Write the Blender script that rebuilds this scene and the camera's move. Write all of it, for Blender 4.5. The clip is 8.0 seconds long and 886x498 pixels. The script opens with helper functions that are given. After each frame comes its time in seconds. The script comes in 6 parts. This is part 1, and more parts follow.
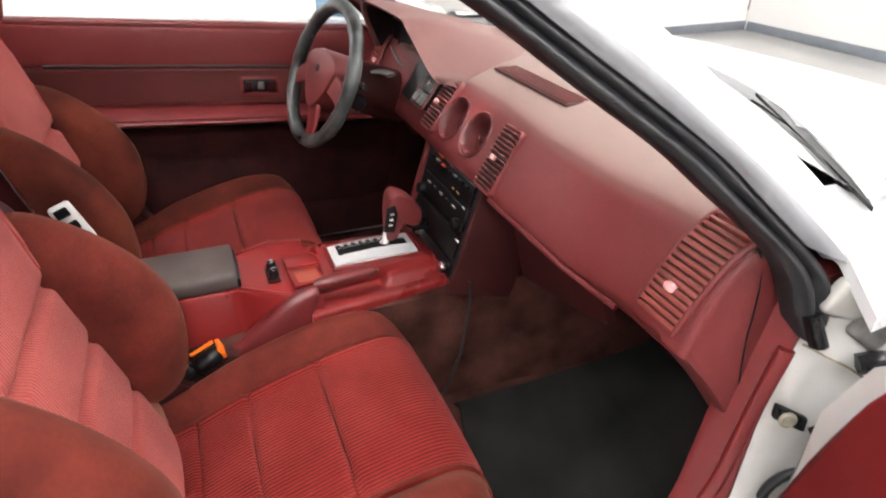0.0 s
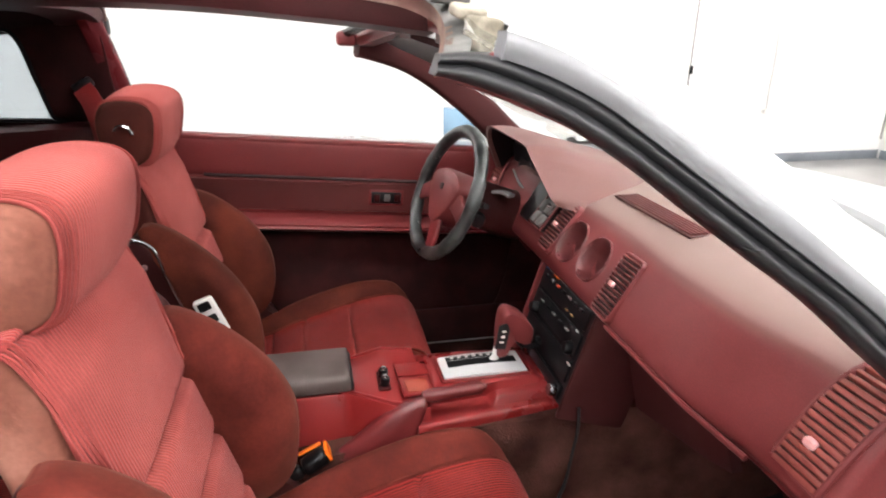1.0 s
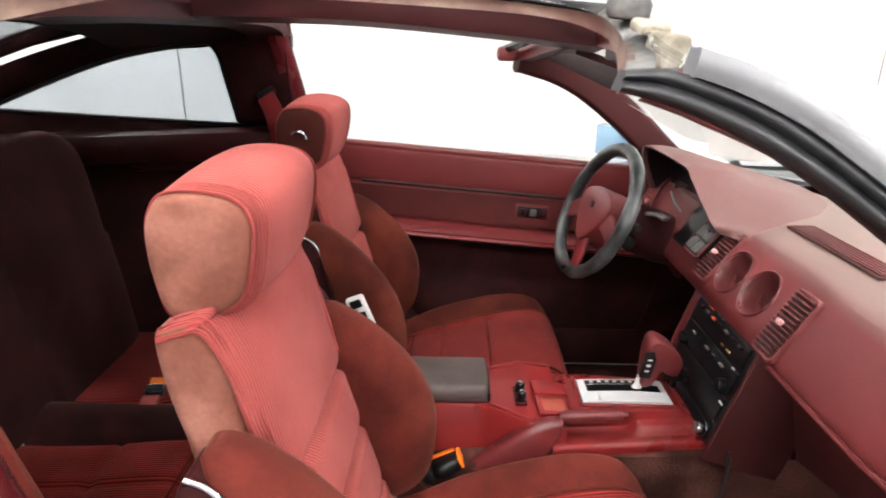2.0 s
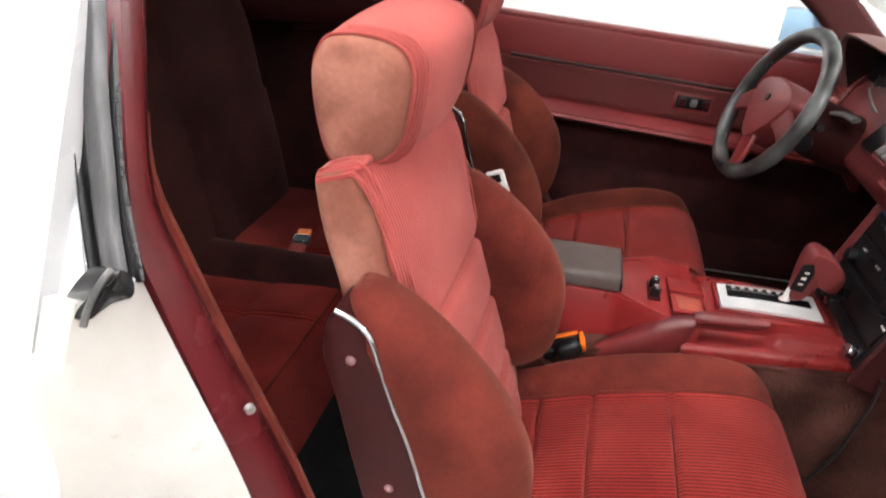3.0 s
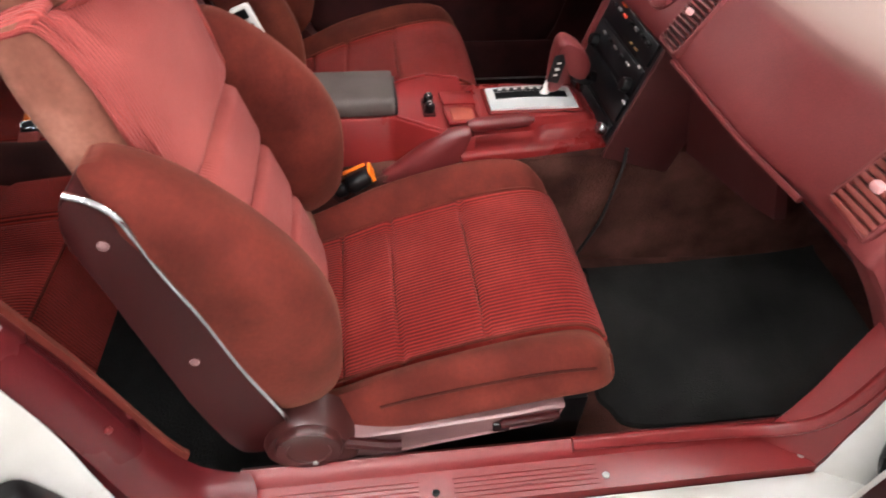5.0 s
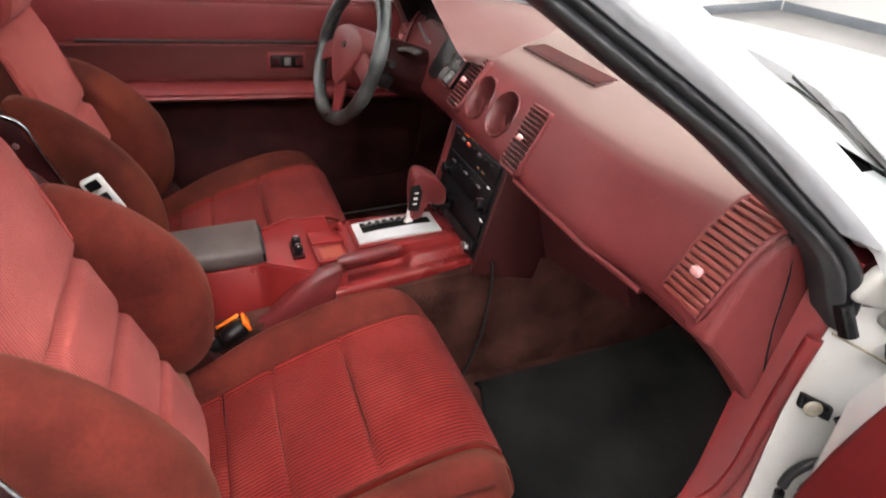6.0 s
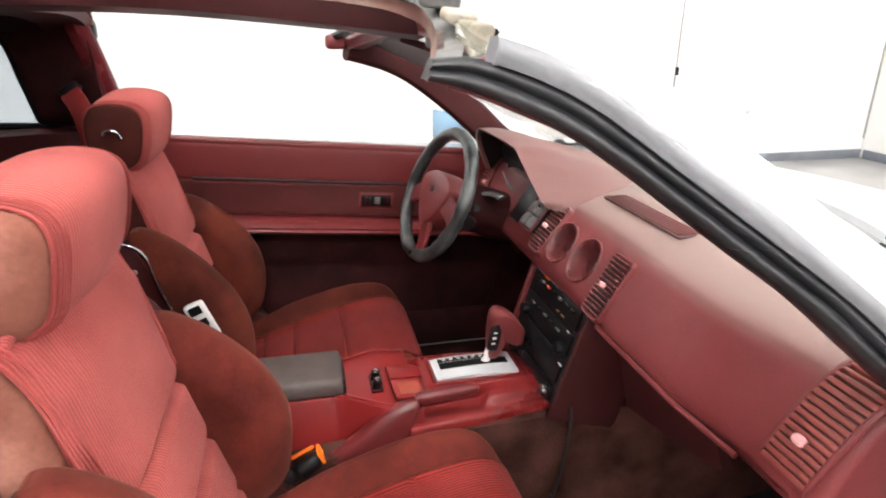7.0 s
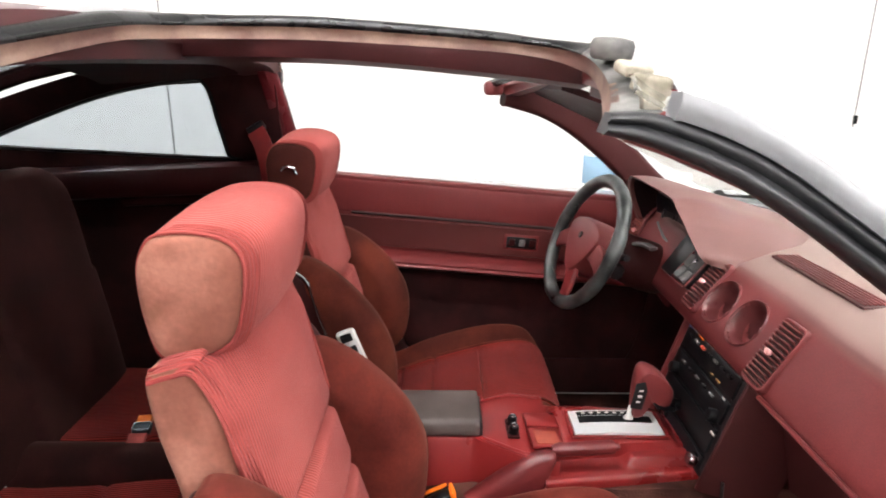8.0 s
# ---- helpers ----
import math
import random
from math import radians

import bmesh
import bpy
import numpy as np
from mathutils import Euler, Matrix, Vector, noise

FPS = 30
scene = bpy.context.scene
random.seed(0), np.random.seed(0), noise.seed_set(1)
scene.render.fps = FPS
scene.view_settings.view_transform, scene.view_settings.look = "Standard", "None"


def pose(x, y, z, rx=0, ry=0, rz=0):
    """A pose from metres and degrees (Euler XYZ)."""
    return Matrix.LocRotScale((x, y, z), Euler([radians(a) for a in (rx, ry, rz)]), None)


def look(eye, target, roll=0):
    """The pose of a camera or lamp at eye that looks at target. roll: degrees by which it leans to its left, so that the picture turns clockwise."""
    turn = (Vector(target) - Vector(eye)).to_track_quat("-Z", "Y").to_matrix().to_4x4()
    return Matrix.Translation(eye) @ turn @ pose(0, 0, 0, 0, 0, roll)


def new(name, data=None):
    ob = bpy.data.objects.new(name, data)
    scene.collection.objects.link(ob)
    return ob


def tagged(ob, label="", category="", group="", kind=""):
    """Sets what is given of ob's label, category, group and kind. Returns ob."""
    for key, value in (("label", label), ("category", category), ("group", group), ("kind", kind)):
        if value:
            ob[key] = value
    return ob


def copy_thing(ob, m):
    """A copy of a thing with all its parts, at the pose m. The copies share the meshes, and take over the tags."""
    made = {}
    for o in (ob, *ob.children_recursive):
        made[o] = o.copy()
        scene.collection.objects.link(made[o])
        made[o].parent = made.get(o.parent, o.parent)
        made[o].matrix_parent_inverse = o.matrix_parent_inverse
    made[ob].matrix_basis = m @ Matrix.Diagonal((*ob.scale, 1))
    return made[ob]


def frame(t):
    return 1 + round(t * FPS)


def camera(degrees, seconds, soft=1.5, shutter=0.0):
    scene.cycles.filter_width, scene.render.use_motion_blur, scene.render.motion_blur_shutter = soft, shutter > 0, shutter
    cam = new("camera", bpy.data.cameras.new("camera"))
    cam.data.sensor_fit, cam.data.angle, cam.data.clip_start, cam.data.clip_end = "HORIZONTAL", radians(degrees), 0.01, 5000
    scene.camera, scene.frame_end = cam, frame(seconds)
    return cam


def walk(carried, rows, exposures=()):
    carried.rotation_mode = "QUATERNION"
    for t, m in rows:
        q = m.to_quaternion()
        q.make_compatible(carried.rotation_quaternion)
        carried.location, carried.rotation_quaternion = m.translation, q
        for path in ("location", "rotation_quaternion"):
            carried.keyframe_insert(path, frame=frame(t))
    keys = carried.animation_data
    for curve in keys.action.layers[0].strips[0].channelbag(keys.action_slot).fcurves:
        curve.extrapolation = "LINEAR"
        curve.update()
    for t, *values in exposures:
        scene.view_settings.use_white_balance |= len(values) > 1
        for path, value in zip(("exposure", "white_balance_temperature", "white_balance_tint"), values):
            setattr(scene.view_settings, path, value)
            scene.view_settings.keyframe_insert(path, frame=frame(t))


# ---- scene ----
EXPOSURE = 0.0
LAMP_POWER = 89.0
DRV_DX = -0.072
DOOR_OPEN = -115.0
cam = camera(71.3, 8.0, soft=1.8, shutter=0.25)
PATH = [
    (0, (-0.204, -1.095, 1.215), (0.454, 0.507, 0.215), 0.5),
    (0.5, (-0.225, -1.096, 1.235), (0.348, 0.637, 0.416), 0.6),
    (1, (-0.234, -1.094, 1.242), (0.159, 0.741, 0.55), 0.5),
    (1.2, (-0.251, -1.096, 1.246), (0.074, 0.768, 0.598), 0.8),
    (2.3, (-0.271, -1.093, 1.236), (-0.461, 0.786, 0.577), 0.7),
    (2.5, (-0.279, -1.095, 1.231), (-0.573, 0.745, 0.505), 0.9),
    (3, (-0.29, -1.095, 1.211), (-0.691, 0.598, 0.224), 2.0),
    (3.2, (-0.292, -1.097, 1.201), (-0.68, 0.528, 0.103), 2.4),
    (3.5, (-0.291, -1.088, 1.192), (-0.651, 0.409, -0.085), 2.9),
    (4, (-0.284, -1.081, 1.18), (-0.463, 0.307, -0.25), 3.8),
    (4.2, (-0.279, -1.079, 1.178), (-0.384, 0.298, -0.269), 3.8),
    (5.3, (-0.232, -1.083, 1.196), (0.132, 0.385, -0.112), 2.0),
    (5.5, (-0.224, -1.087, 1.201), (0.233, 0.402, -0.054), 1.6),
    (5.8, (-0.217, -1.092, 1.214), (0.337, 0.45, 0.067), 0.9),
    (6, (-0.208, -1.094, 1.214), (0.374, 0.502, 0.158), 0.6),
    (6.5, (-0.224, -1.096, 1.232), (0.342, 0.624, 0.381), 0.5),
    (7, (-0.239, -1.097, 1.245), (0.189, 0.732, 0.558), 0.4),
    (7.5, (-0.254, -1.096, 1.251), (-0.042, 0.802, 0.658), 0.4),
    (8, (-0.267, -1.096, 1.254), (-0.261, 0.821, 0.685), 0.4),
]
walk(cam, [(t, look(eye, target, roll)) for t, eye, target, roll in PATH], [(0.0, EXPOSURE), (8.0, EXPOSURE)])

# ---- world and light ----
world = bpy.data.worlds.new("showroom_air")
scene.world = world
world.use_nodes = True
world.node_tree.nodes["Background"].inputs[0].default_value = (1.0, 0.98, 0.95, 1)
world.node_tree.nodes["Background"].inputs[1].default_value = 0.05


# ---- small mesh helpers ----
ORIGIN = {}


def thing(name, at, label, category, group="", kind=""):
    """An Empty at the base of a thing."""
    ob = new(name)
    ob.location = at
    ob.empty_display_size = 0.05
    ORIGIN[ob] = Vector(at)
    return tagged(ob, label, category, group, kind)


def mesh_of(name, verts, faces, material, smooth=True):
    me = bpy.data.meshes.new(name)
    me.from_pydata([tuple(v) for v in verts], [], faces)
    me.update()
    bm = bmesh.new()
    bm.from_mesh(me)
    bmesh.ops.recalc_face_normals(bm, faces=bm.faces)
    bm.to_mesh(me)
    bm.free()
    if smooth:
        me.shade_smooth()
        me.set_sharp_from_angle(angle=radians(42))
    me.materials.append(material)
    return me


def part(name, shape, material, parent, label="", smooth=True, kind=""):
    """One mesh under a thing or a part; shape is (verts, faces) in world metres."""
    base = ORIGIN[parent]
    verts = [Vector(v) - base for v in shape[0]]
    ob = new(name, mesh_of(name, verts, shape[1], material, smooth))
    ob.parent = parent
    ORIGIN[ob] = base
    return tagged(ob, label, kind=kind)


def solo(name, shape, material, label, category, group="", kind="", smooth=True):
    """A thing that is one mesh of its own."""
    pts = np.array([tuple(v) for v in shape[0]])
    at = Vector((pts[:, 0].mean(), pts[:, 1].mean(), pts[:, 2].min()))
    ob = new(name, mesh_of(name, [Vector(v) - at for v in pts], shape[1], material, smooth))
    ob.location = at
    ORIGIN[ob] = at
    return tagged(ob, label, category, group, kind)


def curve(pts, n, closed=False):
    """Catmull-Rom through the points, n samples."""
    p = np.array(pts, float)
    k = len(p)
    if closed:
        p = np.vstack([p[-1], p, p[0], p[1]])
        spans = k
    else:
        p = np.vstack([2 * p[0] - p[1], p, 2 * p[-1] - p[-2]])
        spans = k - 1
    out = []
    for t in np.linspace(0, spans, n, endpoint=not closed):
        i = min(int(t), spans - 1)
        u = t - i
        a, b, c, d = p[i:i + 4]
        out.append(0.5 * (2 * b + (c - a) * u + (2 * a - 5 * b + 4 * c - d) * u * u + (3 * b - a - 3 * c + d) * u ** 3))
    return np.array(out)


def loft(rings, closed=True, caps=True, wrap=False):
    """Quads between rings of equal length."""
    n, m = len(rings), len(rings[0])
    verts = [tuple(v) for r in rings for v in r]
    faces = []
    for i in range(n if wrap else n - 1):
        a, b = i * m, ((i + 1) % n) * m
        for j in range(m if closed else m - 1):
            k = (j + 1) % m
            faces.append((a + j, a + k, b + k, b + j))
    if caps and closed and not wrap:
        faces.append(tuple(range(m)))
        faces.append(tuple((n - 1) * m + j for j in range(m)))
    return verts, faces


def moved(shape, m):
    return [m @ Vector(v) for v in shape[0]], shape[1]


def sheet(f, us, vs, thick=None):
    """A surface f(u, v) -> point; with thick (a vector) it becomes a closed slab."""
    top = [[np.array(f(u, v), float) for v in vs] for u in us]
    if thick is None:
        return loft(top, closed=False, caps=False)
    t = np.array(thick, float)
    rings = []
    for row in top:
        rings.append(list(row) + [p + t for p in reversed(row)])
    return loft(rings)


def circle(r, n=16, squash=1.0):
    return [(r * math.cos(2 * math.pi * i / n), squash * r * math.sin(2 * math.pi * i / n)) for i in range(n)]


def rrect(w, h, r, n=4):
    """A rounded rectangle outline, centred."""
    out = []
    for cx, cy, a in ((w / 2 - r, h / 2 - r, 0), (-w / 2 + r, h / 2 - r, 90), (-w / 2 + r, -h / 2 + r, 180), (w / 2 - r, -h / 2 + r, 270)):
        for i in range(n + 1):
            g = radians(a + 90 * i / n)
            out.append((cx + r * math.cos(g), cy + r * math.sin(g)))
    return out


def sweep(path, profile, up=(0, 0, 1), scale=None, wrap=False):
    """A profile (side, up) carried along a path."""
    p = np.array(path, float)
    n = len(p)
    rings = []
    for i in range(n):
        a, b = p[(i - 1) % n if wrap else max(i - 1, 0)], p[(i + 1) % n if wrap else min(i + 1, n - 1)]
        t = (b - a) / (np.linalg.norm(b - a) + 1e-12)
        side = np.cross(t, np.array(up, float))
        side /= np.linalg.norm(side) + 1e-12
        nor = np.cross(side, t)
        s = 1 if scale is None else scale[i]
        rings.append([p[i] + s * (u * side + v * nor) for u, v in profile])
    return loft(rings, wrap=wrap)


def tube(path, r, n=10, up=(0, 0, 1), wrap=False):
    return sweep(path, circle(r, n), up, wrap=wrap)


def rbox(center, size, r=0.004, m=None, seg=2):
    """A box with rounded edges."""
    bm = bmesh.new()
    bmesh.ops.create_cube(bm, size=1)
    bmesh.ops.scale(bm, vec=size, verts=bm.verts)
    if r > 0:
        bmesh.ops.bevel(bm, geom=list(bm.edges), offset=min(r, 0.49 * min(size)), segments=seg, profile=0.5, affect="EDGES")
    bm.verts.index_update()
    verts = [v.co.copy() for v in bm.verts]
    faces = [tuple(v.index for v in f.verts) for f in bm.faces]
    bm.free()
    turn = (Matrix.Translation(center) @ m) if m is not None else Matrix.Translation(center)
    return [turn @ v for v in verts], faces


def lathe(center, axis, steps, n=24, start=None):
    """Rings (along, radius) round an axis."""
    a = Vector(axis).normalized()
    u = a.orthogonal().normalized() if start is None else Vector(start).normalized()
    v = a.cross(u)
    c = Vector(center)
    rings = [[c + a * d + r * (u * math.cos(2 * math.pi * i / n) + v * math.sin(2 * math.pi * i / n)) for i in range(n)] for d, r in steps]
    return loft(rings)


def plate(outline, to_world, steps):
    """An outline (a, b) given thickness; steps are (depth, inset) and to_world(a, b, depth) places it."""
    o = np.array(outline, float)
    c = o.mean(axis=0)
    size = np.abs(o - c).max()
    rings = [[to_world(*(c + (q - c) * (1 - inset / size)), d) for q in o] for d, inset in steps]
    return loft(rings)


# ---- materials ----
def nodes_of(name, color, rough, metal=0.0):
    m = bpy.data.materials.new(name)
    m.use_nodes = True
    nt = m.node_tree
    b = nt.nodes["Principled BSDF"]
    b.inputs["Base Color"].default_value = (*color, 1)
    b.inputs["Roughness"].default_value = rough
    b.inputs["Metallic"].default_value = metal
    return m, nt, b


def surface(name, color, rough=0.6, metal=0.0, vary=0.15, coarse=9.0, fine=350.0, bump=0.12, depth=0.0006, wear=None, sheen=0.0, sheen_tint=None, ribs=0.0, ribs_axis="Y", rib_dark=0.38, stretch=(1, 1, 1), coat=0.0, spec=0.5, grain=0.35):
    """A surface with stains at one scale, grain at another, and relief."""
    m, nt, b = nodes_of(name, color, rough, metal)
    L = nt.links.new
    tc = nt.nodes.new("ShaderNodeTexCoord")
    mp = nt.nodes.new("ShaderNodeMapping")
    mp.inputs["Scale"].default_value = stretch
    L(tc.outputs["Object"], mp.inputs["Vector"])
    big = nt.nodes.new("ShaderNodeTexNoise")
    big.inputs["Scale"].default_value, big.inputs["Detail"].default_value = coarse, 5
    small = nt.nodes.new("ShaderNodeTexNoise")
    small.inputs["Scale"].default_value, small.inputs["Detail"].default_value = fine, 3
    for t in (big, small):
        L(mp.outputs["Vector"], t.inputs["Vector"])
    ramp = nt.nodes.new("ShaderNodeValToRGB")
    c = np.array(color)
    w = np.array(wear) if wear is not None else np.clip(c * (1 + vary), 0, 1)
    ramp.color_ramp.elements[0].position, ramp.color_ramp.elements[1].position = 0.38, 0.66
    ramp.color_ramp.elements[0].color = (*np.clip(c * (1 - vary), 0, 1), 1)
    ramp.color_ramp.elements[1].color = (*w, 1)
    L(big.outputs["Fac"], ramp.inputs["Fac"])
    mix = nt.nodes.new("ShaderNodeMixRGB")
    mix.blend_type = "MULTIPLY"
    mix.inputs["Fac"].default_value = grain
    L(ramp.outputs["Color"], mix.inputs["Color1"])
    L(small.outputs["Fac"], mix.inputs["Color2"])
    bright = nt.nodes.new("ShaderNodeBrightContrast")
    bright.inputs["Bright"].default_value = 0.0
    L(mix.outputs["Color"], bright.inputs["Color"])
    col = bright.outputs["Color"]
    height = small.outputs["Fac"]
    if ribs:
        wave = nt.nodes.new("ShaderNodeTexWave")
        wave.wave_type, wave.bands_direction = "BANDS", ribs_axis
        wave.inputs["Scale"].default_value = 2 * math.pi / (20 * ribs)
        wave.inputs["Distortion"].default_value = 0.35
        wave.inputs["Detail Scale"].default_value = 1.0
        L(tc.outputs["Object"], wave.inputs["Vector"])
        dark = nt.nodes.new("ShaderNodeMixRGB")
        dark.blend_type = "MULTIPLY"
        dark.inputs["Fac"].default_value = rib_dark
        worn = nt.nodes.new("ShaderNodeTexNoise")        # brushed patches where the nap hides the ribs
        worn.inputs["Scale"].default_value, worn.inputs["Detail"].default_value = 11.0, 3
        L(tc.outputs["Object"], worn.inputs["Vector"])
        nap = nt.nodes.new("ShaderNodeMapRange")
        nap.inputs["From Min"].default_value, nap.inputs["From Max"].default_value = 0.36, 0.56
        nap.inputs["To Min"].default_value, nap.inputs["To Max"].default_value = 0.82 * rib_dark, rib_dark
        L(worn.outputs["Fac"], nap.inputs["Value"])
        L(nap.outputs["Result"], dark.inputs["Fac"])
        L(col, dark.inputs["Color1"])
        L(wave.outputs["Fac"], dark.inputs["Color2"])
        col = dark.outputs["Color"]
        add = nt.nodes.new("ShaderNodeMath")
        add.operation = "MULTIPLY_ADD"
        add.inputs[1].default_value = 0.25
        L(small.outputs["Fac"], add.inputs[0])
        L(wave.outputs["Fac"], add.inputs[2])
        height = add.outputs["Value"]
    L(col, b.inputs["Base Color"])
    bp = nt.nodes.new("ShaderNodeBump")
    bp.inputs["Strength"].default_value, bp.inputs["Distance"].default_value = bump, depth * (3 if ribs else 1)
    L(height, bp.inputs["Height"])
    L(bp.outputs["Normal"], b.inputs["Normal"])
    rr = nt.nodes.new("ShaderNodeMapRange")
    rr.inputs["To Min"].default_value, rr.inputs["To Max"].default_value = max(rough - 0.08, 0.02), min(rough + 0.1, 1)
    L(big.outputs["Fac"], rr.inputs["Value"])
    L(rr.outputs["Result"], b.inputs["Roughness"])
    b.inputs["Specular IOR Level"].default_value = spec
    if sheen:
        b.inputs["Sheen Weight"].default_value = sheen
        b.inputs["Sheen Roughness"].default_value = 0.45
        b.inputs["Sheen Tint"].default_value = (*(sheen_tint or (1, 0.5, 0.45)), 1)
    if coat:
        b.inputs["Coat Weight"].default_value = coat
        b.inputs["Coat Roughness"].default_value = 0.06
    return m


def stained(m, color, scale, low, high, amount):
    """Blotches of grime with a shape of their own."""
    nt = m.node_tree
    b = nt.nodes["Principled BSDF"]
    src = b.inputs["Base Color"].links[0].from_socket
    tc = nt.nodes.new("ShaderNodeTexCoord")
    ns = nt.nodes.new("ShaderNodeTexNoise")
    ns.inputs["Scale"].default_value, ns.inputs["Detail"].default_value, ns.inputs["Roughness"].default_value = scale, 8, 0.68
    nt.links.new(tc.outputs["Object"], ns.inputs["Vector"])
    mr = nt.nodes.new("ShaderNodeMapRange")
    mr.interpolation_type = "SMOOTHSTEP"
    mr.inputs["From Min"].default_value, mr.inputs["From Max"].default_value = low, high
    mr.inputs["To Max"].default_value = amount
    nt.links.new(ns.outputs["Fac"], mr.inputs["Value"])
    mix = nt.nodes.new("ShaderNodeMixRGB")
    mix.inputs["Color2"].default_value = (*color, 1)
    nt.links.new(mr.outputs["Result"], mix.inputs["Fac"])
    nt.links.new(src, mix.inputs["Color1"])
    nt.links.new(mix.outputs["Color"], b.inputs["Base Color"])
    return m


RED_RIB = surface("ribbed_red_velour", (0.355, 0.023, 0.020), 0.9, vary=0.26, coarse=6, wear=(0.435, 0.047, 0.039), bump=0.7, spec=0.15, sheen=0.12, sheen_tint=(1, 0.4, 0.36), ribs=0.0066, rib_dark=0.80)
PINK_RIB = surface("faded_ribbed_velour", (0.43, 0.072, 0.066), 0.9, vary=0.16, coarse=6, wear=(0.50, 0.108, 0.094), bump=0.6, spec=0.15, sheen=0.12, sheen_tint=(1, 0.6, 0.56), ribs=0.0046, rib_dark=0.34)
BROWN_VELOUR = stained(surface("rust_velour", (0.104, 0.0145, 0.0100), 0.92, vary=0.22, coarse=12, wear=(0.142, 0.0222, 0.0155), bump=0.6, fine=170, spec=0.15, sheen=0.14, sheen_tint=(1, 0.45, 0.3)), (0.055, 0.0100, 0.0068), 14.0, 0.58, 0.76, 0.32)
BROWN_DARK = surface("seam_and_shaded_velour", (0.055, 0.010, 0.007), 0.9, vary=0.2, coarse=11, bump=0.3, spec=0.15, sheen=0.08, sheen_tint=(1, 0.45, 0.3))
TAN_VELOUR = stained(surface("faded_tan_velour", (0.285, 0.098, 0.068), 0.92, vary=0.28, coarse=13, wear=(0.40, 0.172, 0.125), bump=0.5, fine=160, depth=0.001, spec=0.15, sheen=0.1, sheen_tint=(1, 0.65, 0.5)), (0.16, 0.062, 0.036), 17.0, 0.56, 0.70, 0.55)
SHELL_VINYL = surface("maroon_vinyl", (0.034, 0.0048, 0.0052), 0.4, vary=0.16, coarse=6, bump=0.25, spec=0.16)
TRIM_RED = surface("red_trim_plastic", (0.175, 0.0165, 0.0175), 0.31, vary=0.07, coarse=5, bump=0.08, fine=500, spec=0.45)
CONSOLE_RED = surface("red_console_plastic", (0.195, 0.0145, 0.0145), 0.28, vary=0.08, coarse=6, bump=0.1, fine=500, spec=0.42)
DASH_RED = surface("dash_vinyl", (0.155, 0.025, 0.026), 0.44, vary=0.16, coarse=4, fine=420, bump=0.22, wear=(0.178, 0.031, 0.031), spec=0.35)
HOOD_FADED = surface("faded_pink_vinyl", (0.185, 0.086, 0.076), 0.5, vary=0.14, coarse=4, fine=420, bump=0.22, wear=(0.160, 0.058, 0.053), spec=0.35)


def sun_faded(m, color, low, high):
    """Bleached towards a paler tint from one height up to another, as the sun reaches it."""
    nt = m.node_tree
    b = nt.nodes["Principled BSDF"]
    src = b.inputs["Base Color"].links[0].from_socket
    geo = nt.nodes.new("ShaderNodeNewGeometry")
    sep = nt.nodes.new("ShaderNodeSeparateXYZ")
    nt.links.new(geo.outputs["Position"], sep.inputs["Vector"])
    ns = nt.nodes.new("ShaderNodeTexNoise")
    ns.inputs["Scale"].default_value = 6.0
    add = nt.nodes.new("ShaderNodeMath")
    add.operation = "MULTIPLY_ADD"
    add.inputs[1].default_value = 0.012
    nt.links.new(ns.outputs["Fac"], add.inputs[0])
    nt.links.new(sep.outputs["Z"], add.inputs[2])
    mr = nt.nodes.new("ShaderNodeMapRange")
    mr.interpolation_type = "SMOOTHSTEP"
    mr.inputs["From Min"].default_value, mr.inputs["From Max"].default_value = low + 0.006, high + 0.006
    nt.links.new(add.outputs["Value"], mr.inputs["Value"])
    mix = nt.nodes.new("ShaderNodeMixRGB")
    mix.inputs["Color2"].default_value = (*color, 1)
    nt.links.new(mr.outputs["Result"], mix.inputs["Fac"])
    nt.links.new(src, mix.inputs["Color1"])
    nt.links.new(mix.outputs["Color"], b.inputs["Base Color"])
    return m


DASH_FADE = sun_faded(surface("sun_bleached_dash_vinyl", (0.160, 0.0265, 0.0275), 0.45, vary=0.16, coarse=4, fine=420, bump=0.22, wear=(0.190, 0.038, 0.038), spec=0.26), (0.188, 0.122, 0.107), 0.852, 0.890)
DOOR_RED = surface("door_vinyl", (0.150, 0.0205, 0.021), 0.36, vary=0.06, coarse=3, fine=420, bump=0.12, spec=0.4)
DOOR_INSERT = surface("brown_door_vinyl", (0.082, 0.0155, 0.0145), 0.4, vary=0.1, coarse=5, fine=420, bump=0.15, spec=0.3)
DARK_RED = surface("dark_and_shaded_red_trim", (0.030, 0.0062, 0.0062), 0.9, vary=0.35, coarse=10, bump=0.3, spec=0.15)
REAR_VELOUR = surface("dark_red_rear_velour", (0.034, 0.0085, 0.008), 0.9, vary=0.3, coarse=10, bump=0.3, spec=0.15, sheen=0.12, sheen_tint=(1, 0.55, 0.45))
CARPET = surface("maroon_carpet", (0.062, 0.020, 0.016), 0.95, vary=0.45, coarse=9, fine=240, bump=0.9, depth=0.003, wear=(0.12, 0.046, 0.036), spec=0.1)
BLACK_CARPET = surface("black_carpet", (0.010, 0.010, 0.010), 0.95, vary=0.3, coarse=20, fine=260, bump=0.7, depth=0.002, spec=0.1)
MAT_RUBBER = surface("black_floor_mat", (0.0145, 0.0138, 0.0130), 0.85, vary=0.45, coarse=6, fine=260, bump=0.9, depth=0.002, wear=(0.028, 0.0265, 0.025), spec=0.22)
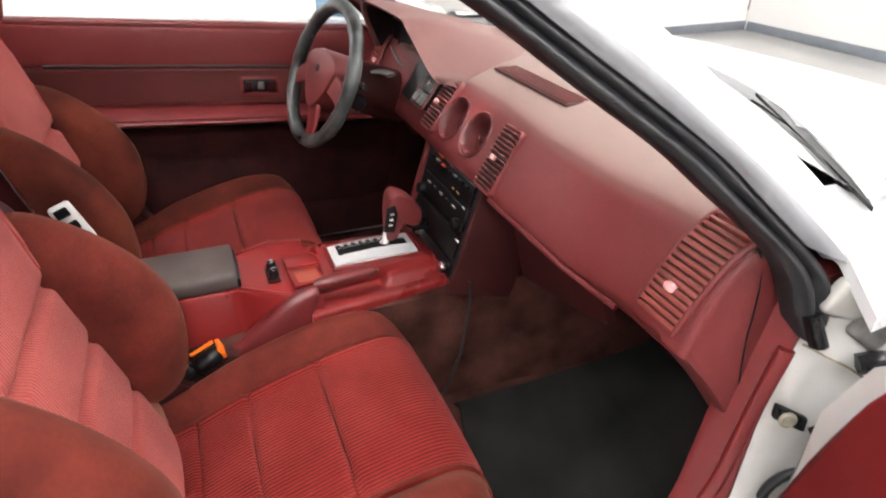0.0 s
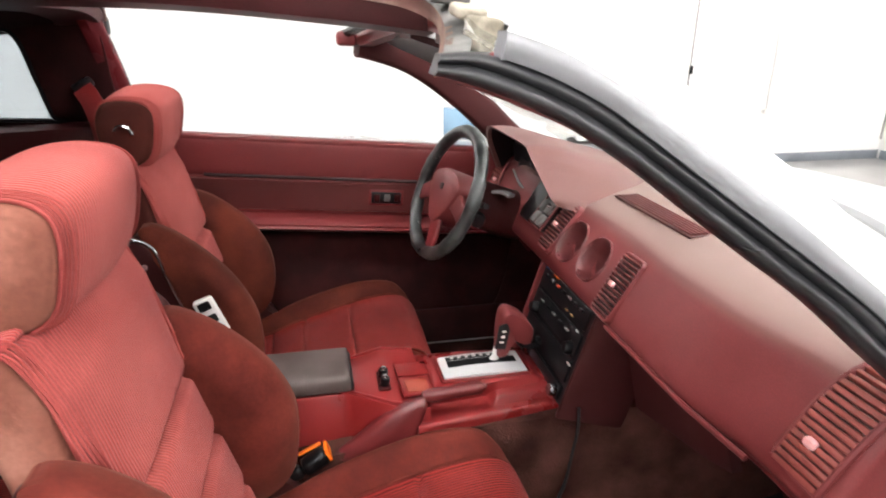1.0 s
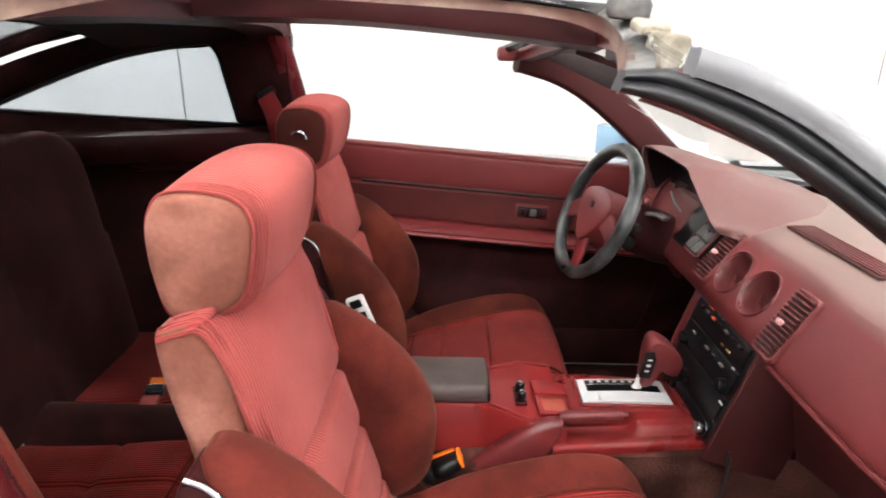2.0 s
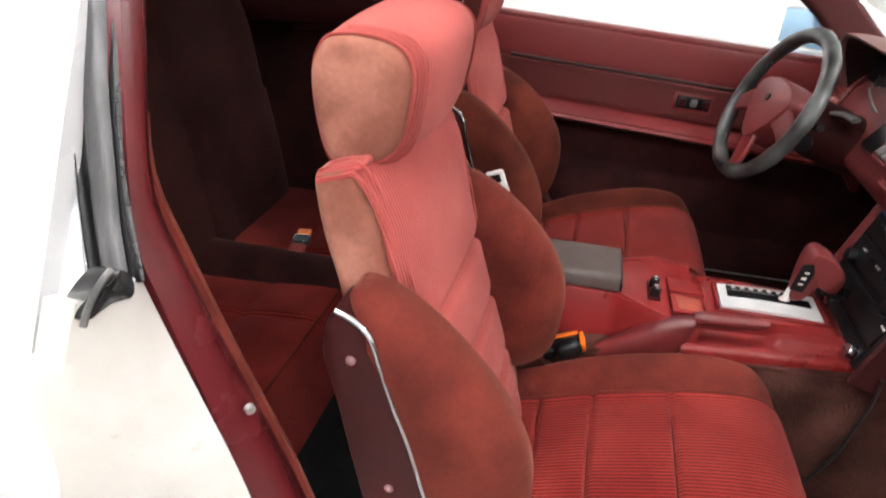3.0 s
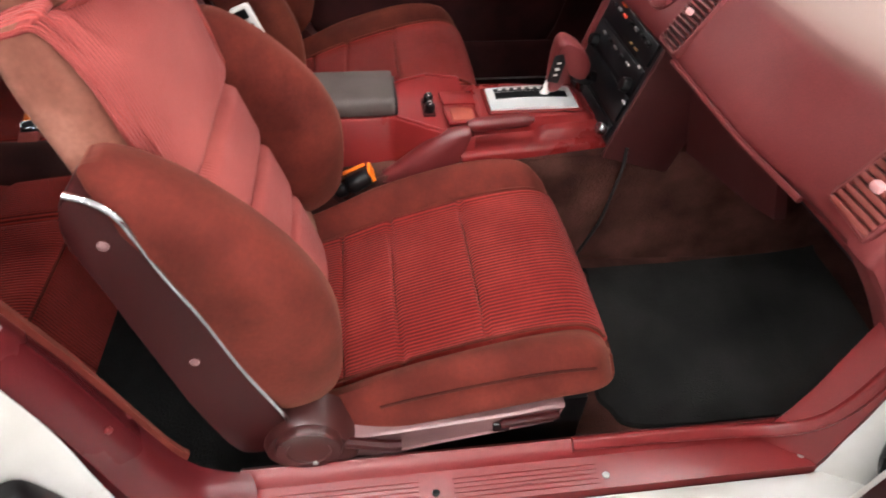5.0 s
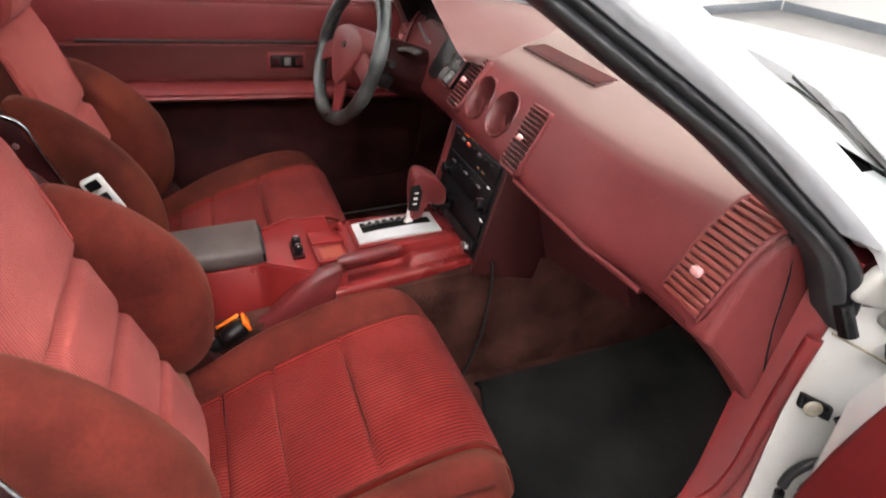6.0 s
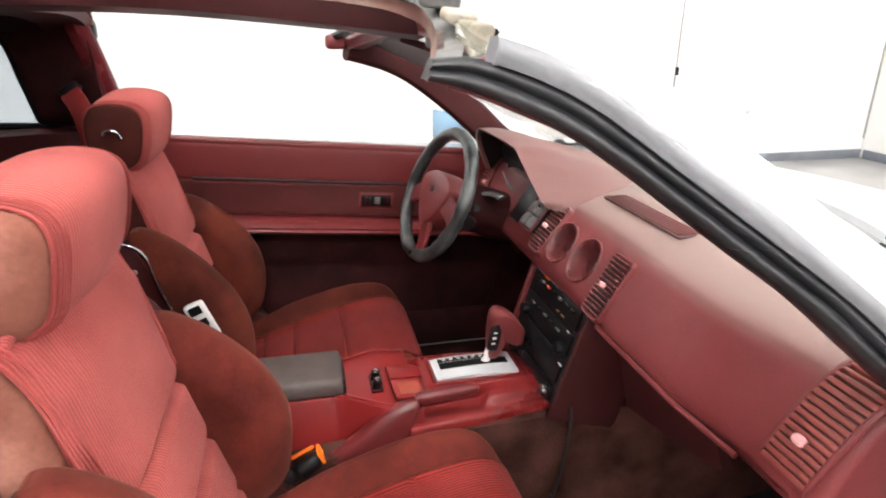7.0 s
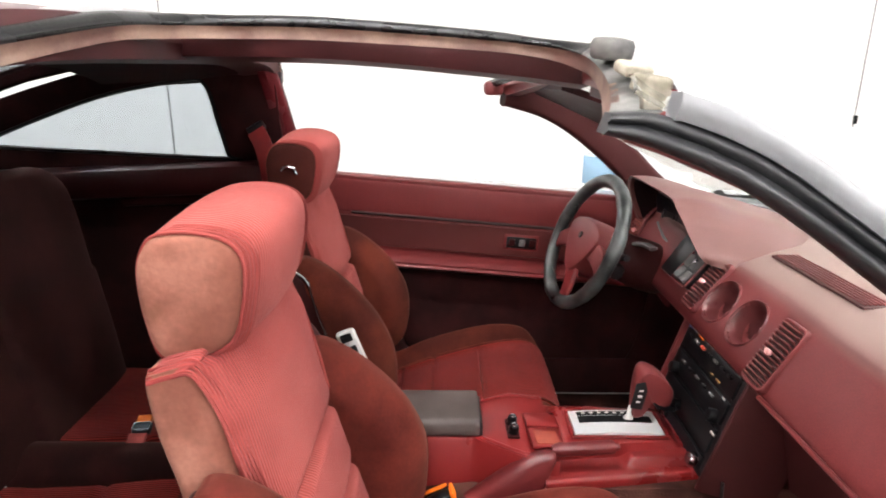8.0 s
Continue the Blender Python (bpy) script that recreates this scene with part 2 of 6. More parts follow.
RUBBER = surface("black_rubber_seal", (0.0095, 0.0095, 0.0105), 0.26, vary=0.35, coarse=10, fine=120, bump=0.3, depth=0.001, wear=(0.024, 0.024, 0.026), spec=0.32)
SEAL_SATIN = surface("satin_black_rubber", (0.020, 0.020, 0.0225), 0.4, vary=0.2, coarse=7, fine=120, bump=0.06, depth=0.001, wear=(0.036, 0.036, 0.039), spec=0.4)
BLACK = surface("black_plastic", (0.007, 0.007, 0.008), 0.3, vary=0.2, bump=0.1, spec=0.28)
GREY_LID = surface("worn_grey_vinyl", (0.072, 0.049, 0.043), 0.6, vary=0.15, coarse=12, fine=420, bump=0.25, wear=(0.105, 0.078, 0.07))
WHITE_PAINT = surface("white_car_paint", (0.64, 0.645, 0.655), 0.28, vary=0.03, coarse=4, bump=0.0, coat=0.6, grain=0.06)
JAMB_WHITE = stained(surface("aged_white_jamb_paint", (0.57, 0.555, 0.515), 0.36, vary=0.1, coarse=5, bump=0.05, wear=(0.66, 0.655, 0.64), coat=0.25, grain=0.06), (0.22, 0.18, 0.11), 13.0, 0.62, 0.74, 0.65)
CHROME = surface("chrome", (0.50, 0.50, 0.52), 0.12, metal=1.0, vary=0.2, coarse=40, bump=0.04, grain=0.1)
ALU = surface("brushed_aluminium_plate", (0.74, 0.74, 0.74), 0.4, metal=0.35, vary=0.08, bump=0.05, grain=0.06)
GREY_METAL = surface("grey_latch_metal", (0.42, 0.41, 0.39), 0.42, metal=0.6, vary=0.3, coarse=40, bump=0.15)
SLAT_GREY = surface("dusty_grey_plastic", (0.13, 0.125, 0.12), 0.6, vary=0.2, bump=0.1)
MOULDING = surface("silver_pillar_moulding", (0.225, 0.228, 0.24), 0.3, metal=0.05, vary=0.18, coarse=6, bump=0.02, grain=0.06)
# dash vinyl with the shade under the dash put into its colour
KNEE = surface("shaded_dash_vinyl", (0.058, 0.0105, 0.0105), 0.6, vary=0.12, coarse=6, fine=420, bump=0.2, spec=0.25)
RUNNER_VINYL = surface("dusty_maroon_plastic", (0.20, 0.105, 0.105), 0.32, vary=0.16, bump=0.15)
RECLINER_VINYL = surface("glossy_maroon_plastic", (0.046, 0.012, 0.0115), 0.3, vary=0.1, bump=0.1, spec=0.35)
PILLAR_RED = surface("dark_red_pillar_plastic", (0.088, 0.0098, 0.0122), 0.26, vary=0.06, coarse=5, bump=0.1, fine=500, spec=0.3)
POD_RED = surface("glossy_pod_plastic", (0.135, 0.030, 0.030), 0.3, vary=0.1, bump=0.08, spec=0.55)
VENT_DARK = surface("dark_grille_plastic", (0.060, 0.0135, 0.012), 0.5, vary=0.15, bump=0.08)
# vent plastic made paler for the light falling on the corner slats
SLAT_LIT = surface("lit_vent_plastic", (0.25, 0.05, 0.038), 0.45, vary=0.16, bump=0.08)
# worn rust velour, darkened for the shade on the driver's seat
MID_BROWN = surface("worn_shaded_velour", (0.080, 0.0125, 0.0075), 0.92, vary=0.3, coarse=9, wear=(0.115, 0.021, 0.012), bump=0.4, fine=240, spec=0.15, sheen=0.08, sheen_tint=(1, 0.45, 0.3))
BRAKE_RED = surface("matte_red_plastic", (0.125, 0.0155, 0.0165), 0.36, vary=0.1, bump=0.1)
CREAM = surface("grimy_cream_block", (0.40, 0.35, 0.26), 0.8, vary=0.4, coarse=26, bump=0.4, wear=(0.55, 0.50, 0.41))
ORANGE, _, _ = nodes_of("orange_plastic", (0.85, 0.17, 0.01), 0.4)
BLUE_PAINT, _, _ = nodes_of("blue_paint_mark", (0.03, 0.05, 0.3), 0.5)
BLUE_MARK, _, _ = nodes_of("blue_marking", (0.05, 0.12, 0.3), 0.5)
AMBER_MARK, _, _ = nodes_of("amber_marking", (0.28, 0.16, 0.05), 0.5)
PINK_KNOB, _, _ = nodes_of("pale_pink_plastic", (0.75, 0.38, 0.38), 0.4)
OFF_WHITE, _, _ = nodes_of("off_white_plastic", (0.7, 0.68, 0.66), 0.4)
RED_LENS, _, _ = nodes_of("red_marking", (0.5, 0.06, 0.03), 0.5)
VENT_RED = surface("vent_slat_plastic", (0.12, 0.021, 0.019), 0.45, vary=0.1, bump=0.08)
RUBBER_WORN = surface("weathered_grey_rubber", (0.085, 0.085, 0.088), 0.6, vary=0.45, coarse=18, fine=160, bump=0.5, depth=0.001, wear=(0.23, 0.22, 0.205))
ROOF_TRIM = surface("dark_red_roof_trim", (0.062, 0.013, 0.0145), 0.5, vary=0.15, coarse=7, fine=420, bump=0.15, spec=0.3)
SEAL_GREY = surface("weathered_pale_rubber", (0.085, 0.085, 0.083), 0.45, vary=0.35, coarse=24, fine=160, bump=0.4, depth=0.001, wear=(0.21, 0.205, 0.195))
SEAL_WORN = surface("silvered_black_rubber", (0.016, 0.016, 0.018), 0.3, vary=0.3, coarse=9, fine=140, bump=0.35, depth=0.001, wear=(0.11, 0.11, 0.115), stretch=(2.2, 2.2, 0.35))
PLUG_GREY = surface("dull_grey_rubber", (0.085, 0.085, 0.088), 0.5, vary=0.2, bump=0.1)
BAR_EDGE = surface("grimy_pink_channel", (0.24, 0.115, 0.09), 0.6, vary=0.35, coarse=10, bump=0.3, wear=(0.36, 0.24, 0.18))
TRAY_TAN = surface("worn_orange_red_tray", (0.34, 0.062, 0.036), 0.55, vary=0.2, coarse=14, bump=0.15)
GRIME = surface("grimy_brown_film", (0.36, 0.31, 0.23), 0.8, vary=0.4, coarse=30, bump=0.2)
DARK_HOLE, _, _ = nodes_of("dark_duct", (0.02, 0.006, 0.006), 0.8)
WHEEL_GRIP = surface("dark_grey_wheel_cover", (0.016, 0.018, 0.018), 0.3, vary=0.3, coarse=16, fine=400, bump=0.3, wear=(0.085, 0.092, 0.09))
WALL_PAINT = surface("white_wall_paint", (0.80, 0.79, 0.77), 0.7, vary=0.03, coarse=0.8, fine=90, bump=0.1, grain=0.06)
BASE_GREY = surface("grey_base_paint", (0.20, 0.22, 0.25), 0.5, vary=0.12, coarse=3, bump=0.1, grain=0.06)
FLOOR_POLISHED = surface("polished_grey_concrete", (0.35, 0.34, 0.33), 0.12, vary=0.05, coarse=1.2, fine=60, bump=0.02, wear=(0.39, 0.38, 0.37), grain=0.06)
JOINT, _, _ = nodes_of("wall_joint", (0.28, 0.27, 0.26), 0.8)
CABLE_BLACK, _, _ = nodes_of("black_cable", (0.015, 0.015, 0.015), 0.4)


def glass(name, color):
    m, nt, b = nodes_of(name, color, 0.0)
    b.inputs["Transmission Weight"].default_value = 1.0
    b.inputs["IOR"].default_value = 1.45
    return m


CLEAR = glass("windscreen_glass", (0.93, 0.97, 0.95))
TINTED = glass("tinted_glass", (0.52, 0.58, 0.62))
DARK_GLASS = glass("dark_tinted_glass", (0.35, 0.38, 0.4))
# blue reflection is put into the mirror's own tint
MIRROR, _, _ = nodes_of("mirror_glass", (0.42, 0.66, 0.90), 0.05, 0.7)
LAMP, _lamp_nt, _lamp_b = nodes_of("lit_tube_diffuser", (1, 1, 1), 0.5)
_lamp_b.inputs["Emission Color"].default_value = (1.0, 0.985, 0.99, 1)
_lamp_b.inputs["Emission Strength"].default_value = LAMP_POWER

# ---- room ----
WY, WX, BACK_Y, BACK_X, TOP = 3.98, 5.26, -5.5, -6.0, 3.7
solo("floor", rbox(((WX + BACK_X) / 2, (WY + BACK_Y) / 2, -0.05), (WX - BACK_X + 1, WY - BACK_Y + 1, 0.1), 0), FLOOR_POLISHED, "polished grey concrete showroom floor", "floor", kind="structure", smooth=False)
solo("wall_north", rbox(((WX + BACK_X) / 2, WY + 0.1, TOP / 2), (WX - BACK_X + 0.4, 0.2, TOP), 0), WALL_PAINT, "plain white painted showroom wall behind the car", "wall", kind="structure", smooth=False)
solo("wall_east", rbox((WX + 0.1, (WY + BACK_Y) / 2, TOP / 2), (0.2, WY - BACK_Y, TOP), 0), WALL_PAINT, "plain white painted showroom wall ahead of the car", "wall", kind="structure", smooth=False)
solo("wall_south", rbox(((WX + BACK_X) / 2, BACK_Y - 0.1, TOP / 2), (WX - BACK_X + 0.4, 0.2, TOP), 0), WALL_PAINT, "plain white painted showroom wall", "wall", kind="structure", smooth=False)
solo("wall_west", rbox((BACK_X - 0.1, (WY + BACK_Y) / 2, TOP / 2), (0.2, WY - BACK_Y, TOP), 0), WALL_PAINT, "plain white painted showroom wall", "wall", kind="structure", smooth=False)
solo("ceiling", rbox(((WX + BACK_X) / 2, (WY + BACK_Y) / 2, TOP + 0.05), (WX - BACK_X + 0.4, WY - BACK_Y + 0.4, 0.1), 0), WALL_PAINT, "white showroom ceiling", "ceiling", kind="structure", smooth=False)
solo("baseboard", rbox(((WX + BACK_X) / 2, WY - 0.01, 0.043), (WX - BACK_X - 0.02, 0.02, 0.085), 0.003), BASE_GREY, "dark grey painted band along the wall foot", "baseboard", kind="structure")
solo("baseboard", rbox((WX - 0.01, (WY + BACK_Y) / 2 - 0.02, 0.043), (0.02, WY - BACK_Y - 0.06, 0.085), 0.003), BASE_GREY, "dark grey painted band along the wall foot", "baseboard", kind="structure")
for jx in (3.06, -2.45):
    solo("trim", rbox((jx, WY - 0.003, (TOP + 0.18) / 2), (0.012, 0.006, TOP - 0.2), 0.001), JOINT, "thin dark vertical joint in the white wall", "wall joint", kind="structure")
solo("trim", rbox((WX - 0.006, WY - 0.006, (TOP + 0.18) / 2), (0.012, 0.012, TOP - 0.2), 0.001), JOINT, "shadow joint in the corner of the walls", "wall joint", kind="structure")
solo("wall_hook", rbox((3.06, WY - 0.02, 0.86), (0.024, 0.03, 0.07), 0.006), BLACK, "small dark hook on the wall joint", "hook")
cond = thing("wall_conduit", (3.90, WY - 0.02, 0.49), "white painted conduit running down the wall", "conduit")
part("pipe", tube([(3.90, WY - 0.016, 0.50), (3.90, WY - 0.016, TOP)], 0.014, 10, up=(1, 0, 0)), WALL_PAINT, cond)
part("end_box", rbox((3.88, WY - 0.03, 0.49), (0.07, 0.05, 0.03), 0.006), OFF_WHITE, cond)


def ceiling_light(x, y):
    ob = thing("ceiling_light", (x, y, TOP - 0.39), "white ceiling light with two long lit tubes", "ceiling light", "ceiling lights")
    part("housing", rbox((x, y, TOP - 0.36), (1.5, 0.06, 0.04), 0.01), OFF_WHITE, ob)
    for dx in (-0.6, 0.6):
        part("hanger", tube([(x + dx, y, TOP - 0.35), (x + dx, y, TOP)], 0.006, 6, up=(1, 0, 0)), OFF_WHITE, ob)
    for dy in (-0.08, 0.08):
        part("tube", tube([(x - 0.7, y + dy, TOP - 0.37), (x + 0.7, y + dy, TOP - 0.37)], 0.028, 12), LAMP, ob)
    return ob


first_light = ceiling_light(-3.2, -3.4)
for lx, ly in [(x, y) for y in (-3.4, -0.9) for x in (-3.2, -0.7, 1.8, 4.0)] + [(-3.2, 2.4), (4.0, 2.4)]:
    if (lx, ly) != (-3.2, -3.4):
        copy_thing(first_light, pose(lx, ly, TOP - 0.39))

# ---- bucket seats ----
def bucket_seat(power_switches=False):
    """The passenger's bucket seat, in place, on its runners."""
    CY = -0.37
    seat = thing("bucket_seat", (-0.15, CY, 0.25), "reclined bucket seat in red ribbed velour with rust bolsters", "car seat", "front seats")
    # cushion: stations x, insert height, crest rise, half width, foot height
    st = curve([(-0.40, 0.375, 0.03, 0.245, 0.345), (-0.32, 0.392, 0.045, 0.25, 0.388), (-0.22, 0.43, 0.05, 0.255, 0.412), (-0.09, 0.47, 0.045, 0.26, 0.436),
                (-0.01, 0.488, 0.035, 0.26, 0.448), (0.045, 0.492, 0.022, 0.256, 0.450), (0.075, 0.478, 0.01, 0.240, 0.450), (0.090, 0.462, 0.002, 0.215, 0.449), (0.097, 0.452, 0.0, 0.18, 0.447)], 64)
    E1 = 0.162
    rings = []
    for x, z, c, w, f in st:
        half = curve([(0, z - 0.012), (E1 - 0.02, z - 0.006), (E1, z - 0.004), (E1 + 0.03, z + 0.8 * c), (w - 0.035, z + c), (w - 0.008, z + 0.45 * c - 0.012), (w, 0.5 * (z + f)), (w - 0.012, f + 0.01), (w - 0.05, f)], 22)
        half = [(y + (0.0028 * math.sin(150 * x + 70 * zz) + 0.0016 * math.sin(310 * x - 120 * zz)) * math.exp(-((x + 0.13) / 0.10) ** 2) * (y > w - 0.02 and f + 0.02 < zz < z + 0.3 * c), zz) for y, zz in half]
        rings.append([(x, CY - y, zz) for y, zz in half[::-1]] + [(x, CY + y, zz) for y, zz in half[1:]])
    part("cushion", loft(rings), BROWN_VELOUR, seat, "rust velour cushion bolsters, faded and stained")
    seams = (-0.305, -0.215, -0.088)

    def top(x, y):
        i = np.interp(x, st[:, 0], st[:, 1])
        j = np.interp(x, st[:, 0], st[:, 2])
        dip = sum(0.0085 * math.exp(-((x - s - 0.003 * (y / E1) ** 2) / 0.0035) ** 2) for s in seams)
        puff = 0.008 * (1 - (y / E1) ** 2)
        a = abs(y) / E1
        return i + 0.003 + puff - dip + (0.2 * j * max(0, (a - 0.85) / 0.15) ** 2)
    xs = list(np.linspace(-0.40, 0.055, 90)) + list(np.linspace(0.058, 0.092, 12))
    part("insert", sheet(lambda x, y: (x + 0.003 * (x > 0.056), CY + y, top(min(x, 0.1), y)), xs, np.linspace(-E1, E1, 29), (0, 0, -0.02)), RED_RIB, seat, "bright red ribbed velour seat panel with two sewn seams")
    for s in seams:
        part("seam_thread", tube([(s + 0.003 * (y / E1) ** 2, CY + y, top(s + 0.003 * (y / E1) ** 2, y) + 0.0005) for y in np.linspace(-E1, E1, 24)], 0.0017, 5), BROWN_DARK, seat)
    for sy in (-1, 1):
        line = [(x, CY + sy * E1, top(x, E1) + 0.0005) for x in np.linspace(-0.38, 0.09, 40)]
        part("seam_piping", tube(line, 0.0028, 6), BROWN_VELOUR, seat)
        for dz in (0.0, -0.009):
            part("side_welt", tube([(x, CY + sy * (np.interp(x, st[:, 0], st[:, 3]) - 0.0135 - 0.6 * dz * -1), np.interp(x, st[:, 0], st[:, 1]) + 0.74 * np.interp(x, st[:, 0], st[:, 2]) - 0.006 + dz * (1 + 3 * max(0, -0.1 - x))) for x in np.linspace(-0.25, 0.045, 24)], 0.0024, 6), BROWN_DARK, seat)

    # backrest frame of reference: s up the back, n forward
    def bk(s, n, y):
        return (-0.40 - 0.306 * s + 0.952 * n, CY + y, 0.40 + 0.952 * s + 0.306 * n)
    core = []
    for s, w, n0, n1 in curve([(-0.01, 0.215, -0.03, 0.05), (0.1, 0.225, -0.032, 0.05), (0.25, 0.215, -0.025, 0.048), (0.36, 0.2, -0.015, 0.052), (0.44, 0.185, -0.006, 0.06), (0.51, 0.178, -0.004, 0.066), (0.562, 0.174, 0.004, 0.066), (0.576, 0.171, 0.010, 0.062)], 40):
        h, mid = 0.5 * (n1 - n0), 0.5 * (n0 + n1)
        core.append([bk(s, mid + v, u) for u, v in rrect(2 * w, 2 * h, min(0.018, 0.9 * h), 5)])
    part("backrest", loft(core), TAN_VELOUR, seat, "faded tan velour backrest sides")
    bseams = (0.352, 0.243, 0.13)

    def front(s, y, e):
        base = np.interp(s, (0, 0.1, 0.25, 0.4, 0.5, 0.562, 0.586), (0.058, 0.06, 0.062, 0.066, 0.076, 0.071, 0.046))
        dip = sum(0.016 * math.exp(-((s - q + 0.018 * (y / e) ** 2) / 0.009) ** 2) for q in bseams)
        puff = 0.02 * (1 - abs(y / e) ** 2.6)
        return base + puff - dip
    ss = np.linspace(0.0, 0.582, 112)
    rows = []
    for s in ss:
        e = np.interp(s, (0, 0.3, 0.42, 0.53, 0.59), (0.155, 0.158, 0.17, 0.166, 0.15))
        row = [bk(s, front(s, y, e), y) for y in np.linspace(-e, e, 33)]
        rows.append(row + [bk(s, 0.03, y) for y in np.linspace(e, -e, 33)])
    part("back_panel", loft(rows), PINK_RIB, seat, "faded pinkish ribbed velour back panel with cross seams")
    for sy in (-1, 1):
        part("seam_piping", tube([bk(s, np.interp(s, (0.4, 0.5, 0.57), (0.064, 0.074, 0.066)), sy * np.interp(s, (0.36, 0.42, 0.53, 0.58), (0.175, 0.172, 0.168, 0.157))) for s in np.linspace(0.40, 0.555, 20)], 0.0025, 6), PINK_RIB, seat)
    cap = []
    for s, w, n0, n1 in curve([(0.570, 0.1715, 0.012, 0.067), (0.572, 0.1720, 0.012, 0.070), (0.576, 0.169, 0.016, 0.071), (0.580, 0.157, 0.022, 0.067), (0.582, 0.137, 0.030, 0.055)], 16):
        h, mid_n = 0.5 * (n1 - n0), 0.5 * (n0 + n1)
        cap.append([bk(s, mid_n + v, u) for u, v in rrect(2 * w, 2 * h, min(0.014, 0.9 * h), 6)])
    part("top_band", loft(cap), PINK_RIB, seat, "gathered pink ribbed band along the top of the backrest")
    # gathered ribs round the top corners and down the front seams
    for sy in (-1, 1):
        for k in range(5):
            part("gathered_rib", tube([bk(s, n, sy * y) for s, n, y in curve([(0.569 + 0.0022 * k, 0.014, 0.1720 - 0.0008 * k * k), (0.569 + 0.0022 * k, 0.040, 0.1730 - 0.0008 * k * k), (0.562 + 0.0026 * k, 0.063 + 0.0016 * k, 0.1735 - 0.0028 * k), (0.505, 0.0712 + 0.0012 * k, 0.1745 - 0.0045 * k), (0.44, 0.0695 + 0.0014 * k, 0.176 - 0.005 * k), (0.36, 0.0655 + 0.0012 * k, 0.169 - 0.005 * k)], 30)], 0.0017, 6), PINK_RIB, seat)
    # wings
    wing = curve([(0.456, 0.036), (0.467, 0.046), (0.462, 0.066), (0.437, 0.092), (0.394, 0.122), (0.337, 0.150), (0.279, 0.168), (0.208, 0.174), (0.137, 0.158), (0.074, 0.128), (0.040, 0.085), (0.037, 0.040), (0.10, 0.032), (0.178, 0.034), (0.274, 0.040), (0.342, 0.042), (0.393, 0.044), (0.428, 0.046)], 64, closed=True)
    pipe = curve([(0.458, 0.030), (0.444, 0.048), (0.423, 0.060), (0.393, 0.059), (0.342, 0.056), (0.274, 0.056), (0.178, 0.050), (0.066, 0.050), (0.035, 0.045)], 40)
    shell = curve([(0.456, 0.028), (0.43, 0.050), (0.38, 0.054), (0.27, 0.052), (0.17, 0.046), (0.05, 0.044), (0.0, 0.03), (0.0, -0.04), (0.1, -0.045), (0.22, -0.03), (0.34, -0.012), (0.42, 0.0)], 60, closed=True)
    DOME = [(0.196 - 0.046 * (1 - (1 - u) ** 3), 0.15 * u) for u in np.linspace(0.95, 0.0, 10)] + [(0.228 + 0.034 * (1 - (1 - u) ** 3), 0.15 * u) for u in np.linspace(0.0, 0.95, 12)]
    for sy in (-1, 1):
        part("bolster", plate(wing, lambda a, b, d, q=sy: bk(a * (0.905 if q > 0 else 1.0), b - 0.25 * max(0, 0.2 - d) * max(0, b - 0.03) / 0.1, q * d), DOME), BROWN_VELOUR, seat, "large rounded rust velour side bolster")
        part("side_cover", plate(shell, lambda a, b, d, q=sy: bk(a, b, q * d), [(0.2, 0.0), (0.247, 0.0), (0.255, 0.004), (0.257, 0.012)]), SHELL_VINYL, seat, "dark maroon vinyl side cover")
        part("chrome_piping", tube([bk(a * (0.92 if sy > 0 else 1.0), b, sy * (0.2585 - 0.008 * max(0, (a - 0.42) / 0.05))) for a, b in pipe], 0.0036, 10), CHROME, seat, "bright chrome edge strip")
        for a, b in ((0.399, 0.028), (0.212, 0.009)):
            c = Vector(bk(a, b, sy * 0.256))
            part("bolt", lathe(c, (0, sy, 0), [(0, 0.0058), (0.003, 0.0055), (0.0045, 0.0035), (0.005, 0.001)], 12), RUNNER_VINYL, seat)
    # headrest: section in x, z carried across the seat
    sec = np.array(curve([(-0.564, 1.076), (-0.549, 1.090), (-0.515, 1.092), (-0.482, 1.084), (-0.467, 1.062), (-0.471, 1.017), (-0.486, 0.976), (-0.526, 0.956), (-0.558, 0.960), (-0.570, 1.004), (-0.572, 1.05)], 44, closed=True))
    mid = sec.mean(axis=0)
    rings = []
    for y in np.linspace(-0.135, 0.135, 40):
        k = 1.02 + 0.16 * (1 - (y / 0.135) ** 2) ** 0.8
        rings.append([(mid[0] + (a - mid[0]) * k + 0.012 * (k - 1.02) / 0.16, CY + y, mid[1] + (b - mid[1]) * k + 0.006 * (k - 1.02) / 0.16) for a, b in sec])
    rest = part("headrest", loft(rings), PINK_RIB, seat, "puffy faded pink ribbed headrest")
    for sy in (-1, 1):
        part("headrest_side", plate(sec, lambda a, b, d, q=sy: (a - 0.003 * max(0, (mid[0] - a) / 0.05), CY + q * d, b), [(0.105, 0.002), (0.136, 0.001), (0.1415, 0.005), (0.1445, 0.015), (0.146, 0.033)]), TAN_VELOUR, rest, "worn tan velour headrest end panel")
        for k in range(7):
            kk = 1.050 + 0.0085 * k
            part("headrest_rib", tube([(mid[0] + (a - mid[0]) * kk + 0.001 * k, CY + sy * (0.1345 - 0.0025 * k), mid[1] + (b - mid[1]) * kk) for a, b in np.concatenate([sec[34:], sec[:32]])[::-1][4:58] if a > mid[0] - 0.02], 0.0008, 5, up=(0, 1, 0)), PINK_RIB, rest)
        ring = [(mid[0] + (a - mid[0]) * 1.03, CY + sy * 0.136, mid[1] + (b - mid[1]) * 1.03) for a, b in sec]
